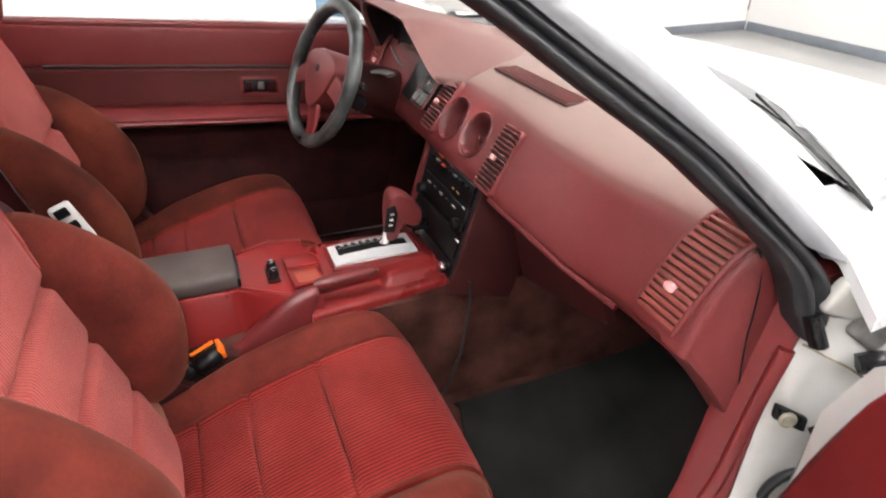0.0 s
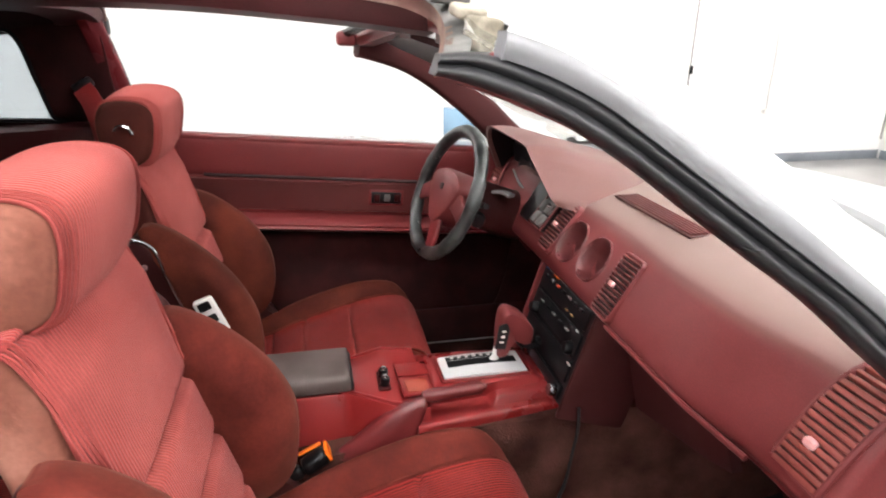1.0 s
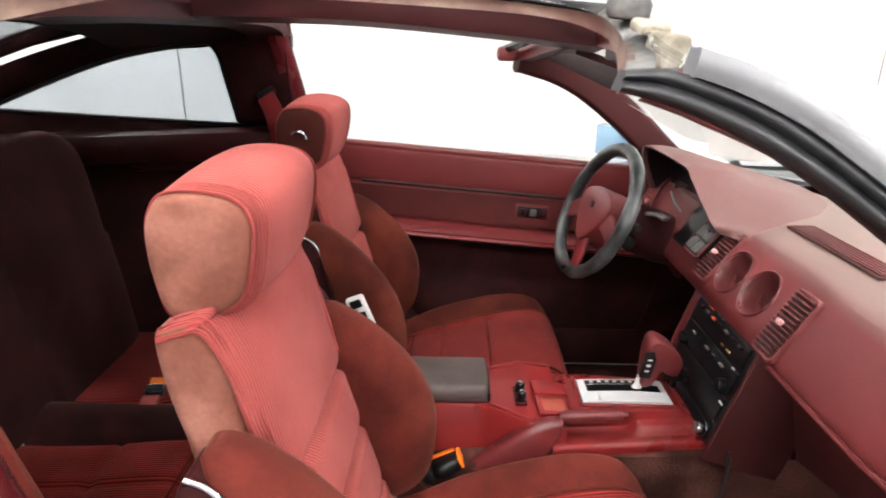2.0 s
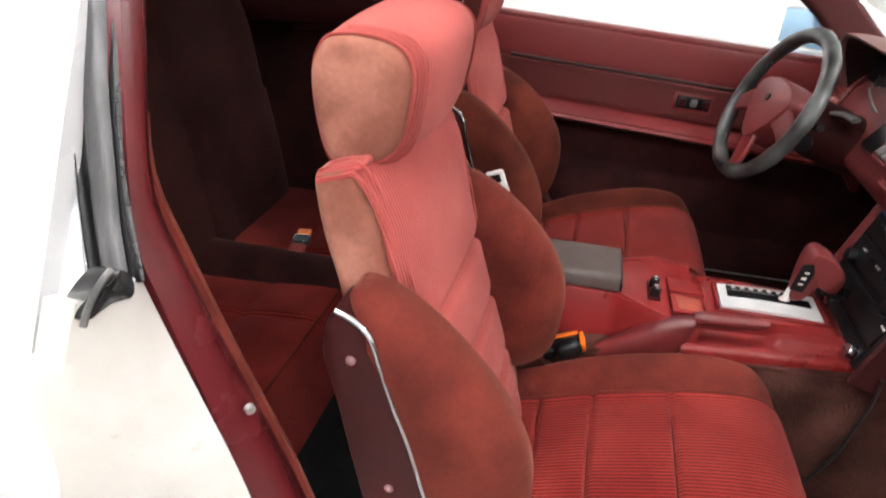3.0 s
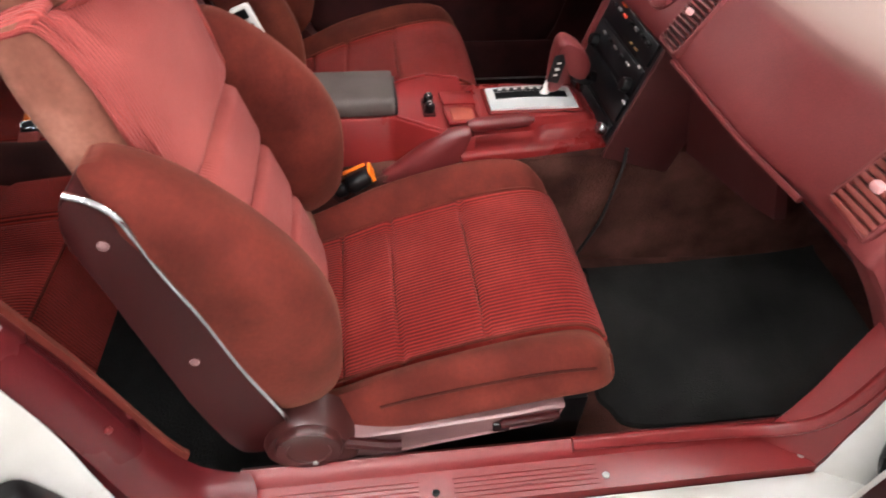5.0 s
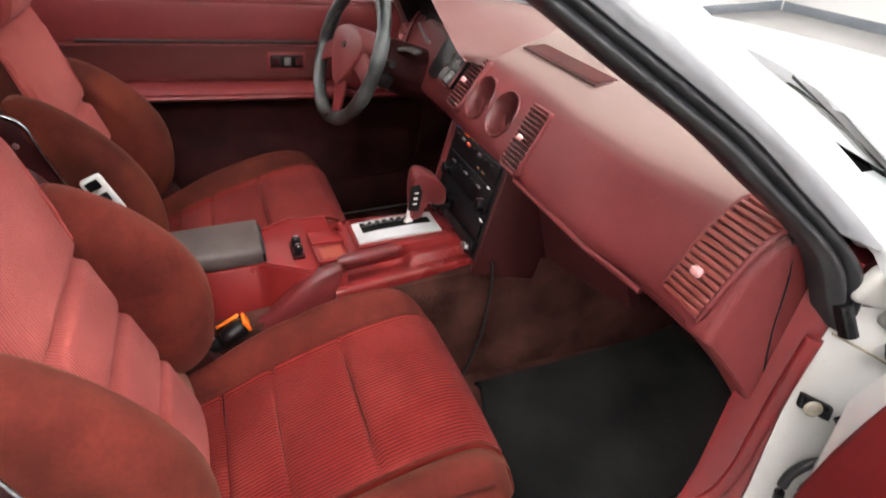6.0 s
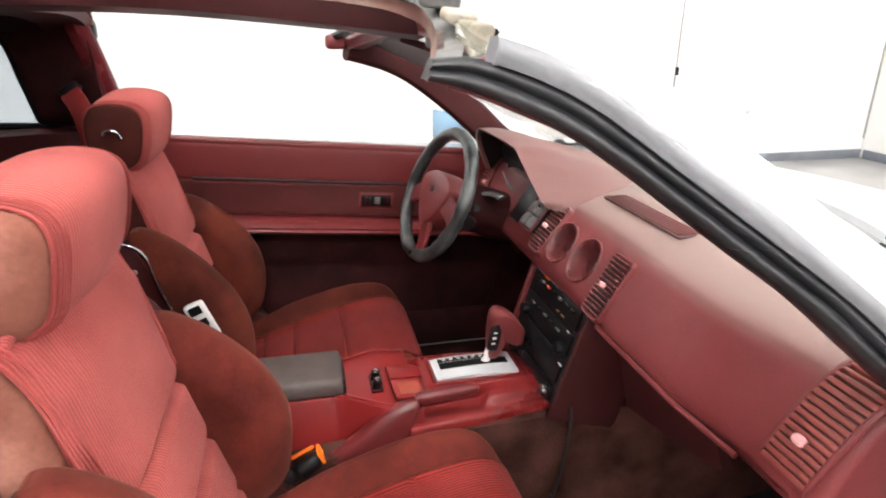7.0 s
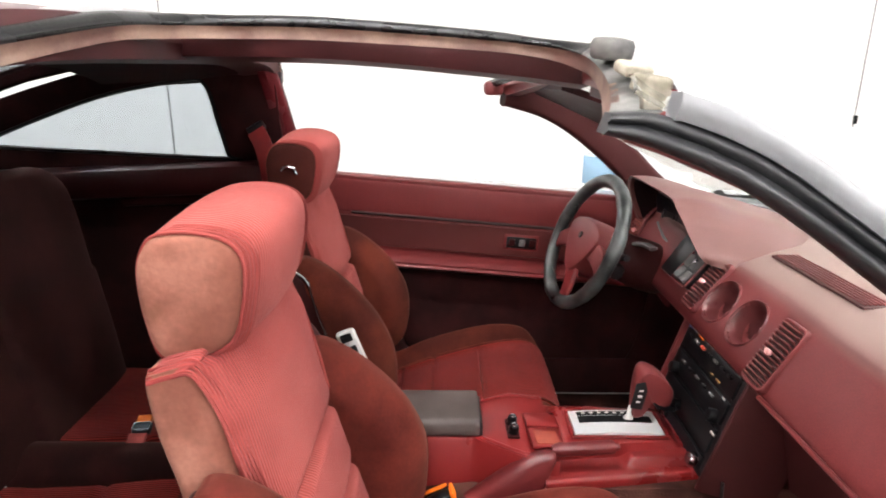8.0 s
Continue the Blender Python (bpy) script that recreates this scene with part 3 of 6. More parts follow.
        part("headrest_piping", tube(ring, 0.0016, 6, up=(0, 1, 0), wrap=True), PINK_RIB, rest)
    for sy in (-1, 1):
        part("headrest_post", tube([(-0.535, CY + sy * 0.06, 0.93), (-0.53, CY + sy * 0.06, 0.985)], 0.007, 10, up=(1, 0, 0)), CHROME, seat)
    # runners and recliner
    for sy in (-1, 1):
        y = CY + sy * 0.255
        rail = [(-0.30, 0.35), (-0.30, 0.415), (-0.2, 0.424), (-0.06, 0.440), (-0.01, 0.450), (0.006, 0.447), (-0.002, 0.414), (-0.05, 0.404), (-0.2, 0.376)]
        part("runner_cover", plate(rail, lambda a, b, d, q=sy: (a, CY + q * d, b), [(0.225, 0), (0.258, 0), (0.264, 0.003), (0.2645, 0.008), (0.260, 0.010)]), RUNNER_VINYL, seat, "brownish maroon plastic runner cover")
        part("recliner_cover", plate(curve([(-0.41, 0.40), (-0.40, 0.44), (-0.37, 0.468), (-0.33, 0.465), (-0.295, 0.43), (-0.28, 0.385), (-0.31, 0.362), (-0.38, 0.365)], 32, closed=True), lambda a, b, d, q=sy: (a, CY + q * d, b), [(0.215, 0), (0.26, 0), (0.272, 0.006), (0.276, 0.018)]), RECLINER_VINYL, seat, "rounded maroon recliner cover")
        part("recliner_disc", lathe((-0.348, CY + sy * 0.268, 0.424), (0, sy, 0), [(0, 0.045), (0.010, 0.045), (0.014, 0.042), (0.0145, 0.030), (0.0125, 0.028), (0.0125, 0.001)], 36), RECLINER_VINYL, seat, "round maroon recliner cap")
        part("cap_screw", lathe((-0.342, CY + sy * 0.281, 0.392), (0, sy, 0), [(0, 0.005), (0.002, 0.004), (0.003, 0.001)], 10), GREY_METAL, seat)
        part("recliner_lever", tube(curve([(-0.30, y + sy * 0.014, 0.418), (-0.25, y + sy * 0.02, 0.41), (-0.225, y + sy * 0.02, 0.406)], 8), 0.008, 8), SHELL_VINYL, seat)
        part("slide_lever", rbox((-0.045, y + sy * 0.014, 0.432), (0.085, 0.012, 0.010), 0.004, pose(0, 0, 0, 0, -8, 0)), SHELL_VINYL, seat)
        part("lever_slot", rbox((-0.082, y + sy * 0.009, 0.412), (0.026, 0.006, 0.018), 0.003), BLACK, seat)
        part("runner", rbox((-0.14, CY + sy * 0.19, 0.315), (0.42, 0.04, 0.13), 0.006), BLACK, seat)
    return seat


seat_a = bucket_seat()
seat_b = copy_thing(seat_a, pose(-0.15 + DRV_DX, 0.37, 0.25))
ORIGIN[seat_b] = Vector((-0.15 + DRV_DX, 0.37, 0.25))
seat_b["label"] = "bucket seat behind the steering wheel, red ribbed velour, rust bolsters"
# the driver's seat stands in shade: darker velours carry it
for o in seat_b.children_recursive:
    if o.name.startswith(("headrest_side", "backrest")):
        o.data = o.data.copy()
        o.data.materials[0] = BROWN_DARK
        o["label"] = "velour side with shade in its colour"
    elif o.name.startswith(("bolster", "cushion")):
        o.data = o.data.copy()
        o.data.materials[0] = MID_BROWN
# power switch panel on the inner bolster of the driver's seat
sw_m = pose(-0.455, 0.106, 0.676, 0, -21, 4)
panel = part("switch_panel", moved(rbox((0, 0, 0), (0.040, 0.02, 0.088), 0.006), sw_m), OFF_WHITE, seat_b, "pale switch panel with three dark rocker switches")
for k in range(3):
    part("rocker_switch", moved(rbox((0, -0.0115, 0.03 - 0.03 * k), (0.025, 0.006, 0.019), 0.003), sw_m), BLACK, panel)

# small chrome catch on the driver's headrest
part("headrest_catch", tube(curve([(-0.61, 0.222, 1.035), (-0.60, 0.218, 1.045), (-0.585, 0.218, 1.042), (-0.578, 0.220, 1.028)], 12), 0.0035, 8), CHROME, seat_b, "small chrome catch")
# rear belt buckle
rb = thing("rear_belt_buckle", (-0.965, 0.17, 0.42), "orange rear seat belt buckle lying on the cushion", "belt buckle")
RBM = pose(-0.962, 0.186, 0.447, 12, 0, 8)
part("release_button", moved(rbox((0, 0.0, 0.002), (0.034, 0.026, 0.012), 0.003), RBM), ORANGE, rb)
part("body", moved(rbox((0, -0.026, 0.0), (0.040, 0.028, 0.016), 0.004), RBM), BLACK, rb)
part("frame_edge", moved(tube([(a, -0.026 + b, 0.008) for a, b in rrect(0.038, 0.024, 0.005)], 0.0018, 6, wrap=True), RBM), CHROME, rb)
part("label_tag", moved(rbox((-0.004, -0.058, -0.002), (0.040, 0.036, 0.010), 0.004), RBM), PINK_RIB, rb)

# front belt buckle between seat and console
fb = thing("front_belt_buckle", (-0.29, -0.118, 0.40), "black seat belt buckle with orange button beside the console", "belt buckle")
fbm = pose(-0.284, -0.118, 0.462, 0, -22, 4)
part("stalk", tube(curve([(-0.40, -0.12, 0.36), (-0.36, -0.12, 0.41), (-0.32, -0.118, 0.445)], 12), 0.011, 8), BLACK, fb)
part("body", moved(rbox((-0.030, 0, -0.002), (0.050, 0.036, 0.030), 0.011, None, 3), fbm), BLACK, fb)
part("second_body", moved(rbox((0.020, -0.006, 0.002), (0.052, 0.034, 0.032), 0.012, pose(0, 0, 0, 6, 0, 10), 3), fbm), BLACK, fb)
part("release_button", moved(rbox((0.047, 0.002, 0.004), (0.008, 0.034, 0.026), 0.003), fbm), ORANGE, fb)
part("orange_tab", moved(rbox((0.018, 0.012, 0.019), (0.046, 0.009, 0.004), 0.0018, pose(0, 0, 0, 0, 4, 8)), fbm), ORANGE, fb)
part("latch_slot", moved(rbox((-0.028, -0.004, 0.0135), (0.030, 0.014, 0.003), 0.0012), fbm), GREY_METAL, fb)

# ---- dashboard ----
dash = thing("dashboard", (0.45, 0.0, 0.55), "maroon padded dashboard with sun-faded top", "dashboard")


def dash_section(y):
    """Face and top of the dash at y, from the lip up and over to the windscreen."""
    a = abs(y)
    bow = 0.02 * min(1, max(0, (a - 0.42) / 0.16)) ** 2 * (3 - 2 * min(1, max(0, (a - 0.42) / 0.16)))
    mid = math.exp(-(y / 0.2) ** 4)                       # the centre stands proud
    return [(0.40, 0.70), (0.30, 0.715), (0.264 + bow, 0.731), (0.254 + bow, 0.748), (0.262 + bow - 0.004 * mid, 0.775), (0.288 + bow, 0.825),
            (0.312 + bow + 0.012 * mid, 0.862), (0.335 + bow + 0.012 * mid, 0.88), (0.42 + bow, 0.897), (0.52 - 0.085 * (y / 0.67) ** 4, 0.902), (0.61 - 0.155 * (y / 0.67) ** 4, 0.896), (0.705 - 0.13 * (y / 0.67) ** 2 - 0.11 * (y / 0.67) ** 4, 0.872)]


ys = np.linspace(-0.672, 0.672, 269)
face_rows, top_rows = [], []
for y in ys:
    c = curve(dash_section(y), 120)
    k = 71
    end = max(0, (abs(y) - 0.65) / 0.022) ** 2 * 0.01
    face_rows.append([(x + end, y, z) for x, z in c[:k]])
    top_rows.append([(x + end, y, z) for x, z in c[k - 1:]])


def slab(rows, drop):
    return loft([r + [tuple(np.array(p) + drop) for p in reversed(r)] for r in rows])


PODS = [(0.034, 0.815), (-0.071, 0.815)]
fv, ff = slab(face_rows, np.array((0.03, 0, -0.012)))
ff = [q for q in ff if len(q) > 4 or not any(math.hypot(np.mean([fv[i][1] for i in q]) - py, (np.mean([fv[i][2] for i in q]) - pz) * 1.14) < 0.042 for py, pz in PODS)]
part("dash_face", (fv, ff), DASH_FADE, dash, "maroon vinyl dash face")
part("dash_top", slab(top_rows, np.array((0.008, 0, -0.03))), DASH_FADE, dash, "sun-faded tan-pink dash top pad")
# end cheek
cheek = curve([(0.272, 0.745), (0.284, 0.78), (0.306, 0.828), (0.335, 0.862), (0.37, 0.874), (0.40, 0.86), (0.405, 0.80), (0.41, 0.7), (0.422, 0.61), (0.424, 0.570), (0.414, 0.562), (0.396, 0.582), (0.335, 0.665), (0.282, 0.728)], 70, closed=True)
for sy in (-1, 1):
    part("dash_cheek", plate(cheek, lambda a, b, d, q=sy: (a, q * d, b), [(0.64, 0.0), (0.668, 0.0), (0.676, 0.004), (0.68, 0.014)]), DASH_FADE, dash, "maroon rounded end of the dashboard")
part("cheek_gap", tube(curve([(0.352, -0.676, 0.874), (0.365, -0.6785, 0.817), (0.371, -0.6785, 0.733), (0.385, -0.6785, 0.655), (0.402, -0.677, 0.583)], 24), 0.0026, 8), BLACK, dash, "black gap strip at the end of the dashboard")
part("lip_trim", tube([(0.252 + 0.012 * max(0, (-y - 0.44) / 0.12), y, 0.739) for y in np.linspace(-0.56, -0.2, 20)], 0.0045, 8), DASH_RED, dash)
part("knee_panel", sheet(lambda u, v: (0.315 + 0.05 * v + 0.02 * u + 0.03 * max(0, u - 0.8) * 5 * 0.3, -0.15 - 0.25 * u, 0.722 - 0.20 * v - 0.02 * u + 0.06 * u * v), np.linspace(0, 1, 14), np.linspace(0, 1, 12), (0.02, 0, 0)), KNEE, dash, "maroon panel under the dash, shade in its colour")
part("dash_underside", rbox((0.55, -0.33, 0.67), (0.4, 0.6, 0.02), 0.004), BLACK, dash)


def dash_frame(y, z):
    """Point and tilt of the dash face at a height."""
    c = curve(dash_section(y), 200)[20:140]
    i = int(np.argmin(np.abs(c[:, 1] - z)))
    t = c[min(i + 4, 119)] - c[max(i - 4, 0)]
    return c[i][0], math.degrees(math.atan2(t[0], t[1]))


def air_vent(name, y, z, w, h, n, tilt=None, skew=0.0, dx=-0.010):
    x, lean = dash_frame(y, z)
    lean = lean if tilt is None else tilt
    m = pose(x + dx, y, z, 0, lean, skew)
    v = part(name, moved(loft([[(0.014, a, b) for a, b in rrect(w + 0.014, h + 0.014, 0.011)], [(0.005, a, b) for a, b in rrect(w + 0.013, h + 0.013, 0.011)], [(0.0025, a, b) for a, b in rrect(w + 0.009, h + 0.009, 0.009)], [(0.0025, a, b) for a, b in rrect(w + 0.005, h + 0.005, 0.008)], [(0.0045, a, b) for a, b in rrect(w, h, 0.006)], [(0.012, a, b) for a, b in rrect(w, h, 0.006)]], caps=False), m), DASH_RED, dash, "air vent with many slats and a pale knob")
    part("duct", moved(rbox((0.010, 0, 0), (0.006, w + 0.002, h + 0.002), 0.0), m), DARK_HOLE, v)
    for i in range(n):
        b = -h / 2 + h * (i + 0.5) / n
        part("slat", moved(rbox((0.004, 0, b), (0.013, w - 0.001, 0.0034), 0.0012, pose(0, 0, 0, 0, 24, 0)), m), VENT_RED, v)
    part("knob", moved(rbox((-0.006, 0, 0.0), (0.010, 0.012, 0.010), 0.003), m), PINK_KNOB, v, "pale pink knob")
    return v


air_vent("air_vent", -0.184, 0.810, 0.054, 0.112, 13)
air_vent("air_vent", 0.112, 0.826, 0.050, 0.112, 13)
# large corner vent, curving over the crease
for sy in (-1, 1):
    cv_path = curve([(0.278, 0.757), (0.286, 0.78), (0.307, 0.825), (0.326, 0.856), (0.35, 0.877), (0.382, 0.887)], 200)
    run = np.concatenate([[0], np.cumsum(np.hypot(*np.diff(cv_path, axis=0).T))])
    cv_path = np.array([(np.interp(d, run, cv_path[:, 0]), np.interp(d, run, cv_path[:, 1])) for d in np.linspace(0, run[-1], 60)])
    y0, y1 = sorted((sy * 0.586, sy * 0.656))
    def lean(k, q=sy):
        return q * 0.020 * k / 59
    rim = [(x - 0.003, y0 + lean(3 * i), z + 0.003) for i, (x, z) in enumerate(cv_path[::3])] + [(x - 0.003, y1 + lean(59 - 3 * i), z + 0.003) for i, (x, z) in enumerate(cv_path[::-3])]
    cvent = part("corner_vent", tube(rim, 0.0048, 8, up=(1, 0, 0.4), wrap=True), DASH_RED, dash, "large slatted corner vent wrapping over the dash edge")
    part("duct", sheet(lambda i, y: (cv_path[int(i)][0] - 0.0015, y + lean(i), cv_path[int(i)][1] + 0.001), range(60), (y0, y1)), VENT_DARK, cvent)
    for i in range(18):
        k = 2.2 + i * 54.6 / 17
        cx, cz = (np.interp(k, range(60), cv_path[:, a]) for a in (0, 1))
        tx, tz = (np.interp(k + 1, range(60), cv_path[:, a]) - np.interp(k - 1, range(60), cv_path[:, a]) for a in (0, 1))
        # light on these slats is in their colour, paler than VENT_RED
        part("slat", rbox((cx - 0.003, (y0 + y1) / 2 + lean(k), cz + 0.0025), (0.010, y1 - y0 - 0.004, 0.0076 if i < 13 else 0.0056), 0.0018, pose(0, 0, 0, 0, math.degrees(math.atan2(tx, tz)) + 6, 0)), SLAT_LIT, cvent)
    part("knob", rbox((0.288, sy * 0.622, 0.805), (0.014, 0.016, 0.012), 0.004), PINK_KNOB, cvent, "pale pink knob")
# round gauge pods
for py in (0.034, -0.071):
    x, lean = dash_frame(py, 0.815)
    m = pose(x, py, 0.815, 0, lean - 90, 0)
    pod = part("gauge_pod", moved(lathe((0, 0, 0), (0, 0, 1), [(-0.063, 0.03), (-0.06, 0.042), (-0.004, 0.0475), (0.001, 0.0478), (0.0025, 0.0462), (0.001, 0.0445), (-0.02, 0.041), (-0.052, 0.034), (-0.06, 0.028), (-0.061, 0.001)], 32), m), POD_RED, dash, "deep round gauge pod")
    part("gauge_face", moved(lathe((0, 0, -0.05), (0, 0, 1), [(0, 0.024), (0.002, 0.024), (0.0025, 0.001)], 28), m), DASH_RED, pod)
# defroster grille on top
dg = part("defroster_grille", rbox((0.418, -0.062, 0.8955), (0.055, 0.28, 0.005), 0.002), VENT_DARK, dash, "long slotted defroster grille")
for i in range(6):
    part("grille_slat", rbox((0.398 + 0.008 * i, -0.062, 0.8995), (0.0038, 0.268, 0.003), 0.0008), VENT_RED, dg)
# centre stack
SM = pose(0.245, 0.0, 0.632, 0, 17, 0)
stack = part("radio_panel", moved(rbox((0.06, 0, 0), (0.13, 0.272, 0.22), 0.008), SM), BLACK, dash, "black radio and heater panel")
# near trim takes the shade-darkened vinyl, far trim the plain one
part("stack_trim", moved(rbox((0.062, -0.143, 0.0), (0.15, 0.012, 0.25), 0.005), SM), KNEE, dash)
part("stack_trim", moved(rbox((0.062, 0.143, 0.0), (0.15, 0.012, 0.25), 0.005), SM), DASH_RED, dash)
for row, (zz, hh) in enumerate(((0.075, 0.045), (0.022, 0.045), (-0.036, 0.05), (-0.085, 0.03))):
    part("panel_bezel", moved(rbox((-0.006, 0, zz), (0.008, 0.235, hh), 0.003), SM), BLACK, stack)
for i in range(7):
    part("button", moved(rbox((-0.013, 0.09 - 0.03 * i, 0.085), (0.006, 0.016, 0.006), 0.002), SM), (BLACK, SLAT_GREY, RED_LENS, BLACK, SLAT_GREY, BLACK, BLACK)[i], stack)
for i in range(5):
    part("button", moved(rbox((-0.012, 0.075 - 0.034 * i, 0.03), (0.006, 0.016, 0.005), 0.002), SM), (SLAT_GREY, BLACK, GREY_METAL, BLACK, SLAT_GREY)[i], stack)
for ky, kz in ((0.095, 0.005), (-0.095, 0.005), (0.1, -0.05), (-0.1, -0.088)):
    part("knob", moved(lathe((-0.008, ky, kz), (-1, 0, 0), [(0, 0.014), (0.012, 0.013), (0.016, 0.011), (0.017, 0.001)], 16), SM), BLACK if kz > -0.08 else CHROME, stack)
for i, (my, mz, mm) in enumerate(((0.105, 0.098, BLUE_MARK), (0.085, 0.098, SLAT_GREY), (0.062, 0.097, RED_LENS), (0.05, 0.097, ORANGE), (0.02, 0.098, SLAT_GREY), (0.0, 0.098, SLAT_GREY), (-0.06, 0.06, AMBER_MARK), (-0.035, 0.06, AMBER_MARK), (-0.10, 0.045, OFF_WHITE), (-0.115, -0.02, OFF_WHITE))):
    part("mark", moved(rbox((-0.0115, my, mz), (0.002, 0.010 if i % 3 else 0.015, 0.0035), 0.0005), SM), mm, stack)
part("lighter", moved(lathe((-0.008, 0.06, -0.088), (-1, 0, 0), [(0, 0.012), (0.01, 0.012), (0.011, 0.001)], 16), SM), CHROME, stack)

# instrument binnacle
rim_line = curve([(0.295, 0.625, 0.84), (0.262, 0.610, 0.92), (0.251, 0.585, 0.962), (0.248, 0.53, 0.975), (0.247, 0.38, 0.978), (0.248, 0.275, 0.976), (0.250, 0.245, 0.971), (0.253, 0.225, 0.955), (0.262, 0.165, 0.912), (0.268, 0.122, 0.884), (0.285, 0.118, 0.864)], 72)
back_line = curve([(0.40, 0.665, 0.88), (0.46, 0.655, 0.897), (0.50, 0.60, 0.905), (0.56, 0.50, 0.905), (0.58, 0.38, 0.905), (0.56, 0.25, 0.904), (0.52, 0.18, 0.904), (0.45, 0.11, 0.897), (0.37, 0.085, 0.884), (0.31, 0.088, 0.86)], 72)
shell_rows, inner_rows = [], []
mid_r = np.array((0.25, 0.385, 0.90))
for p, q in zip(rim_line, back_line):
    row = []
    for v in np.linspace(0, 1, 16):
        w = p * (1 - v) + q * v
        w[2] = p[2] + (q[2] - p[2]) * v ** 1.35 + 0.006 * math.sin(math.pi * min(1, v * 2.2)) * (p[2] > 0.94)
        row.append(w)
    lip = p + (mid_r - p) * 0.055 * np.array((0, 1, 1)) + np.array((-0.002, 0, 0))
    inn = p + (mid_r - p) * 0.075 * np.array((0, 1, 1)) + np.array((0.008, 0, 0))
    shell_rows.append([inn, lip, p + np.array((-0.004, 0, 0.0))] + row + [w + np.array((0, 0, -0.02))])
    inner_rows.append([inn, inn + np.array((0.04, 0, 0)), inn + (mid_r - inn) * 0.1 * np.array((0, 1, 1)) + np.array((0.085, 0, 0))])
part("binnacle_hood", loft(shell_rows, closed=False, caps=False), HOOD_FADED, dash, "smooth faded hood over the instruments")
part("binnacle_lining", loft(inner_rows, closed=False, caps=False), BLACK, dash, "black inside of the instrument hood")
cluster = part("instrument_cluster", rbox((0.352, 0.385, 0.862), (0.03, 0.43, 0.130), 0.01, pose(0, 0, 0, 0, -8, 0)), BLACK, dash, "black instrument cluster")
for gy in (0.30, 0.395, 0.49):
    part("dial", lathe((0.334, gy, 0.878), (-1, 0, 0.2), [(0, 0.042), (0.004, 0.042), (0.005, 0.038), (0.003, 0.036), (0.003, 0.001)], 28), BLACK, cluster)
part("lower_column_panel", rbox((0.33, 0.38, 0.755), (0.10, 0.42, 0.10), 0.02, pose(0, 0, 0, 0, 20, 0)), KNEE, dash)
# switch panel beside the column, its stalk stubs standing bare
pod_x, pod_lean = dash_frame(0.184, 0.838)
PODM = pose(pod_x - 0.003, 0.184, 0.838, 0, pod_lean, 0)
fx, face_lean = dash_frame(0.25, 0.842)
# black plate added over the dash face for the dark hood interior
part("binnacle_dark_plate", moved(rbox((0, 0, 0), (0.016, 0.118, 0.124), 0.006), pose(fx - 0.002, 0.250, 0.842, 0, face_lean, 0)), BLACK, dash, "black plate standing in for the dark inside of the hood")
pod_panel = part("switch_panel", moved(rbox((0, 0, 0), (0.024, 0.070, 0.106), 0.006), PODM), BLACK, dash, "black switch panel with worn grey keys")
part("panel_rim", moved(tube([(-0.011, a, b) for a, b in rrect(0.072, 0.108, 0.007)], 0.003, 6, up=(1, 0, 0), wrap=True), PODM), DASH_RED, pod_panel)
for k in range(2):
    for j in range(3):
        part("key", moved(rbox((-0.013, -0.016 + 0.032 * k, -0.034 + 0.034 * j), (0.010, 0.027, 0.029), 0.004, pose(0, 0, 0, 0, 8 - 6 * j, 0)), PODM), BLACK if k == 1 and j == 2 else SLAT_GREY, pod_panel)
    part("key_stud", moved(lathe((-0.018, -0.012 + 0.018 * k, 0.004 + 0.034 * k), (-1, 0, 0), [(0, 0.0055), (0.003, 0.0045), (0.004, 0.001)], 12), PODM), CHROME, pod_panel)
for k in range(3):
    part("stalk_stub", tube([(0.250, 0.262 + 0.012 * k, 0.872), (0.238, 0.275 + 0.016 * k, 0.888 + 0.010 * k)], 0.0028, 6), SLAT_GREY, dash)
part("turn_paddle", sweep(curve([(0.235, 0.30, 0.842), (0.222, 0.325, 0.846), (0.205, 0.35, 0.842)], 10), rrect(0.022, 0.008, 0.003)), SLAT_GREY, dash)

# ---- steering wheel ----
WC = Vector((0.087, 0.375, 0.840))
wheel = thing("steering_wheel", WC, "two-spoke steering wheel with worn dark grey rim cover", "steering wheel")
WM = Matrix.Translation(WC) @ Matrix.Rotation(radians(9), 4, "Z") @ Matrix.Rotation(radians(23), 4, "Y")
rim = []
for i in range(72):
    g = 2 * math.pi * i / 72
    rr = 0.0165 + 0.0008 * math.sin(9 * g) + 0.0006 * math.sin(23 * g)
    c = Vector((0, 0.159 * math.cos(g), 0.159 * math.sin(g)))
    rad = c.normalized()
    rim.append([WM @ (c + rr * (math.cos(a) * rad + math.sin(a) * Vector((1, 0, 0)))) for a in np.linspace(0, 2 * math.pi, 14, endpoint=False)])
part("rim", loft(rim, wrap=True), WHEEL_GRIP, wheel, "thick dark grey laced rim cover, worn pale in places")
part("lacing", tube([tuple(WM @ Vector((0.002 * math.sin(40 * g), 0.1455 * math.cos(g), 0.1455 * math.sin(g)))) for g in np.linspace(0, 2 * math.pi, 240, endpoint=False)], 0.0022, 5, up=(1, 0, 0), wrap=True), GREY_METAL, wheel)
hub_o = curve([(-0.085, 0.035), (-0.04, 0.056), (0.04, 0.056), (0.085, 0.035), (0.085, 0.005), (0.05, -0.05), (0.0, -0.085), (-0.05, -0.05), (-0.085, 0.005)], 40, closed=True)
hub = part("hub_pad", plate(hub_o, lambda a, b, d: WM @ Vector((d, a, b)), [(0.05, 0.0), (0.0, 0.0), (-0.012, 0.006), (-0.016, 0.02)]), DASH_RED, wheel, "maroon padded hub")
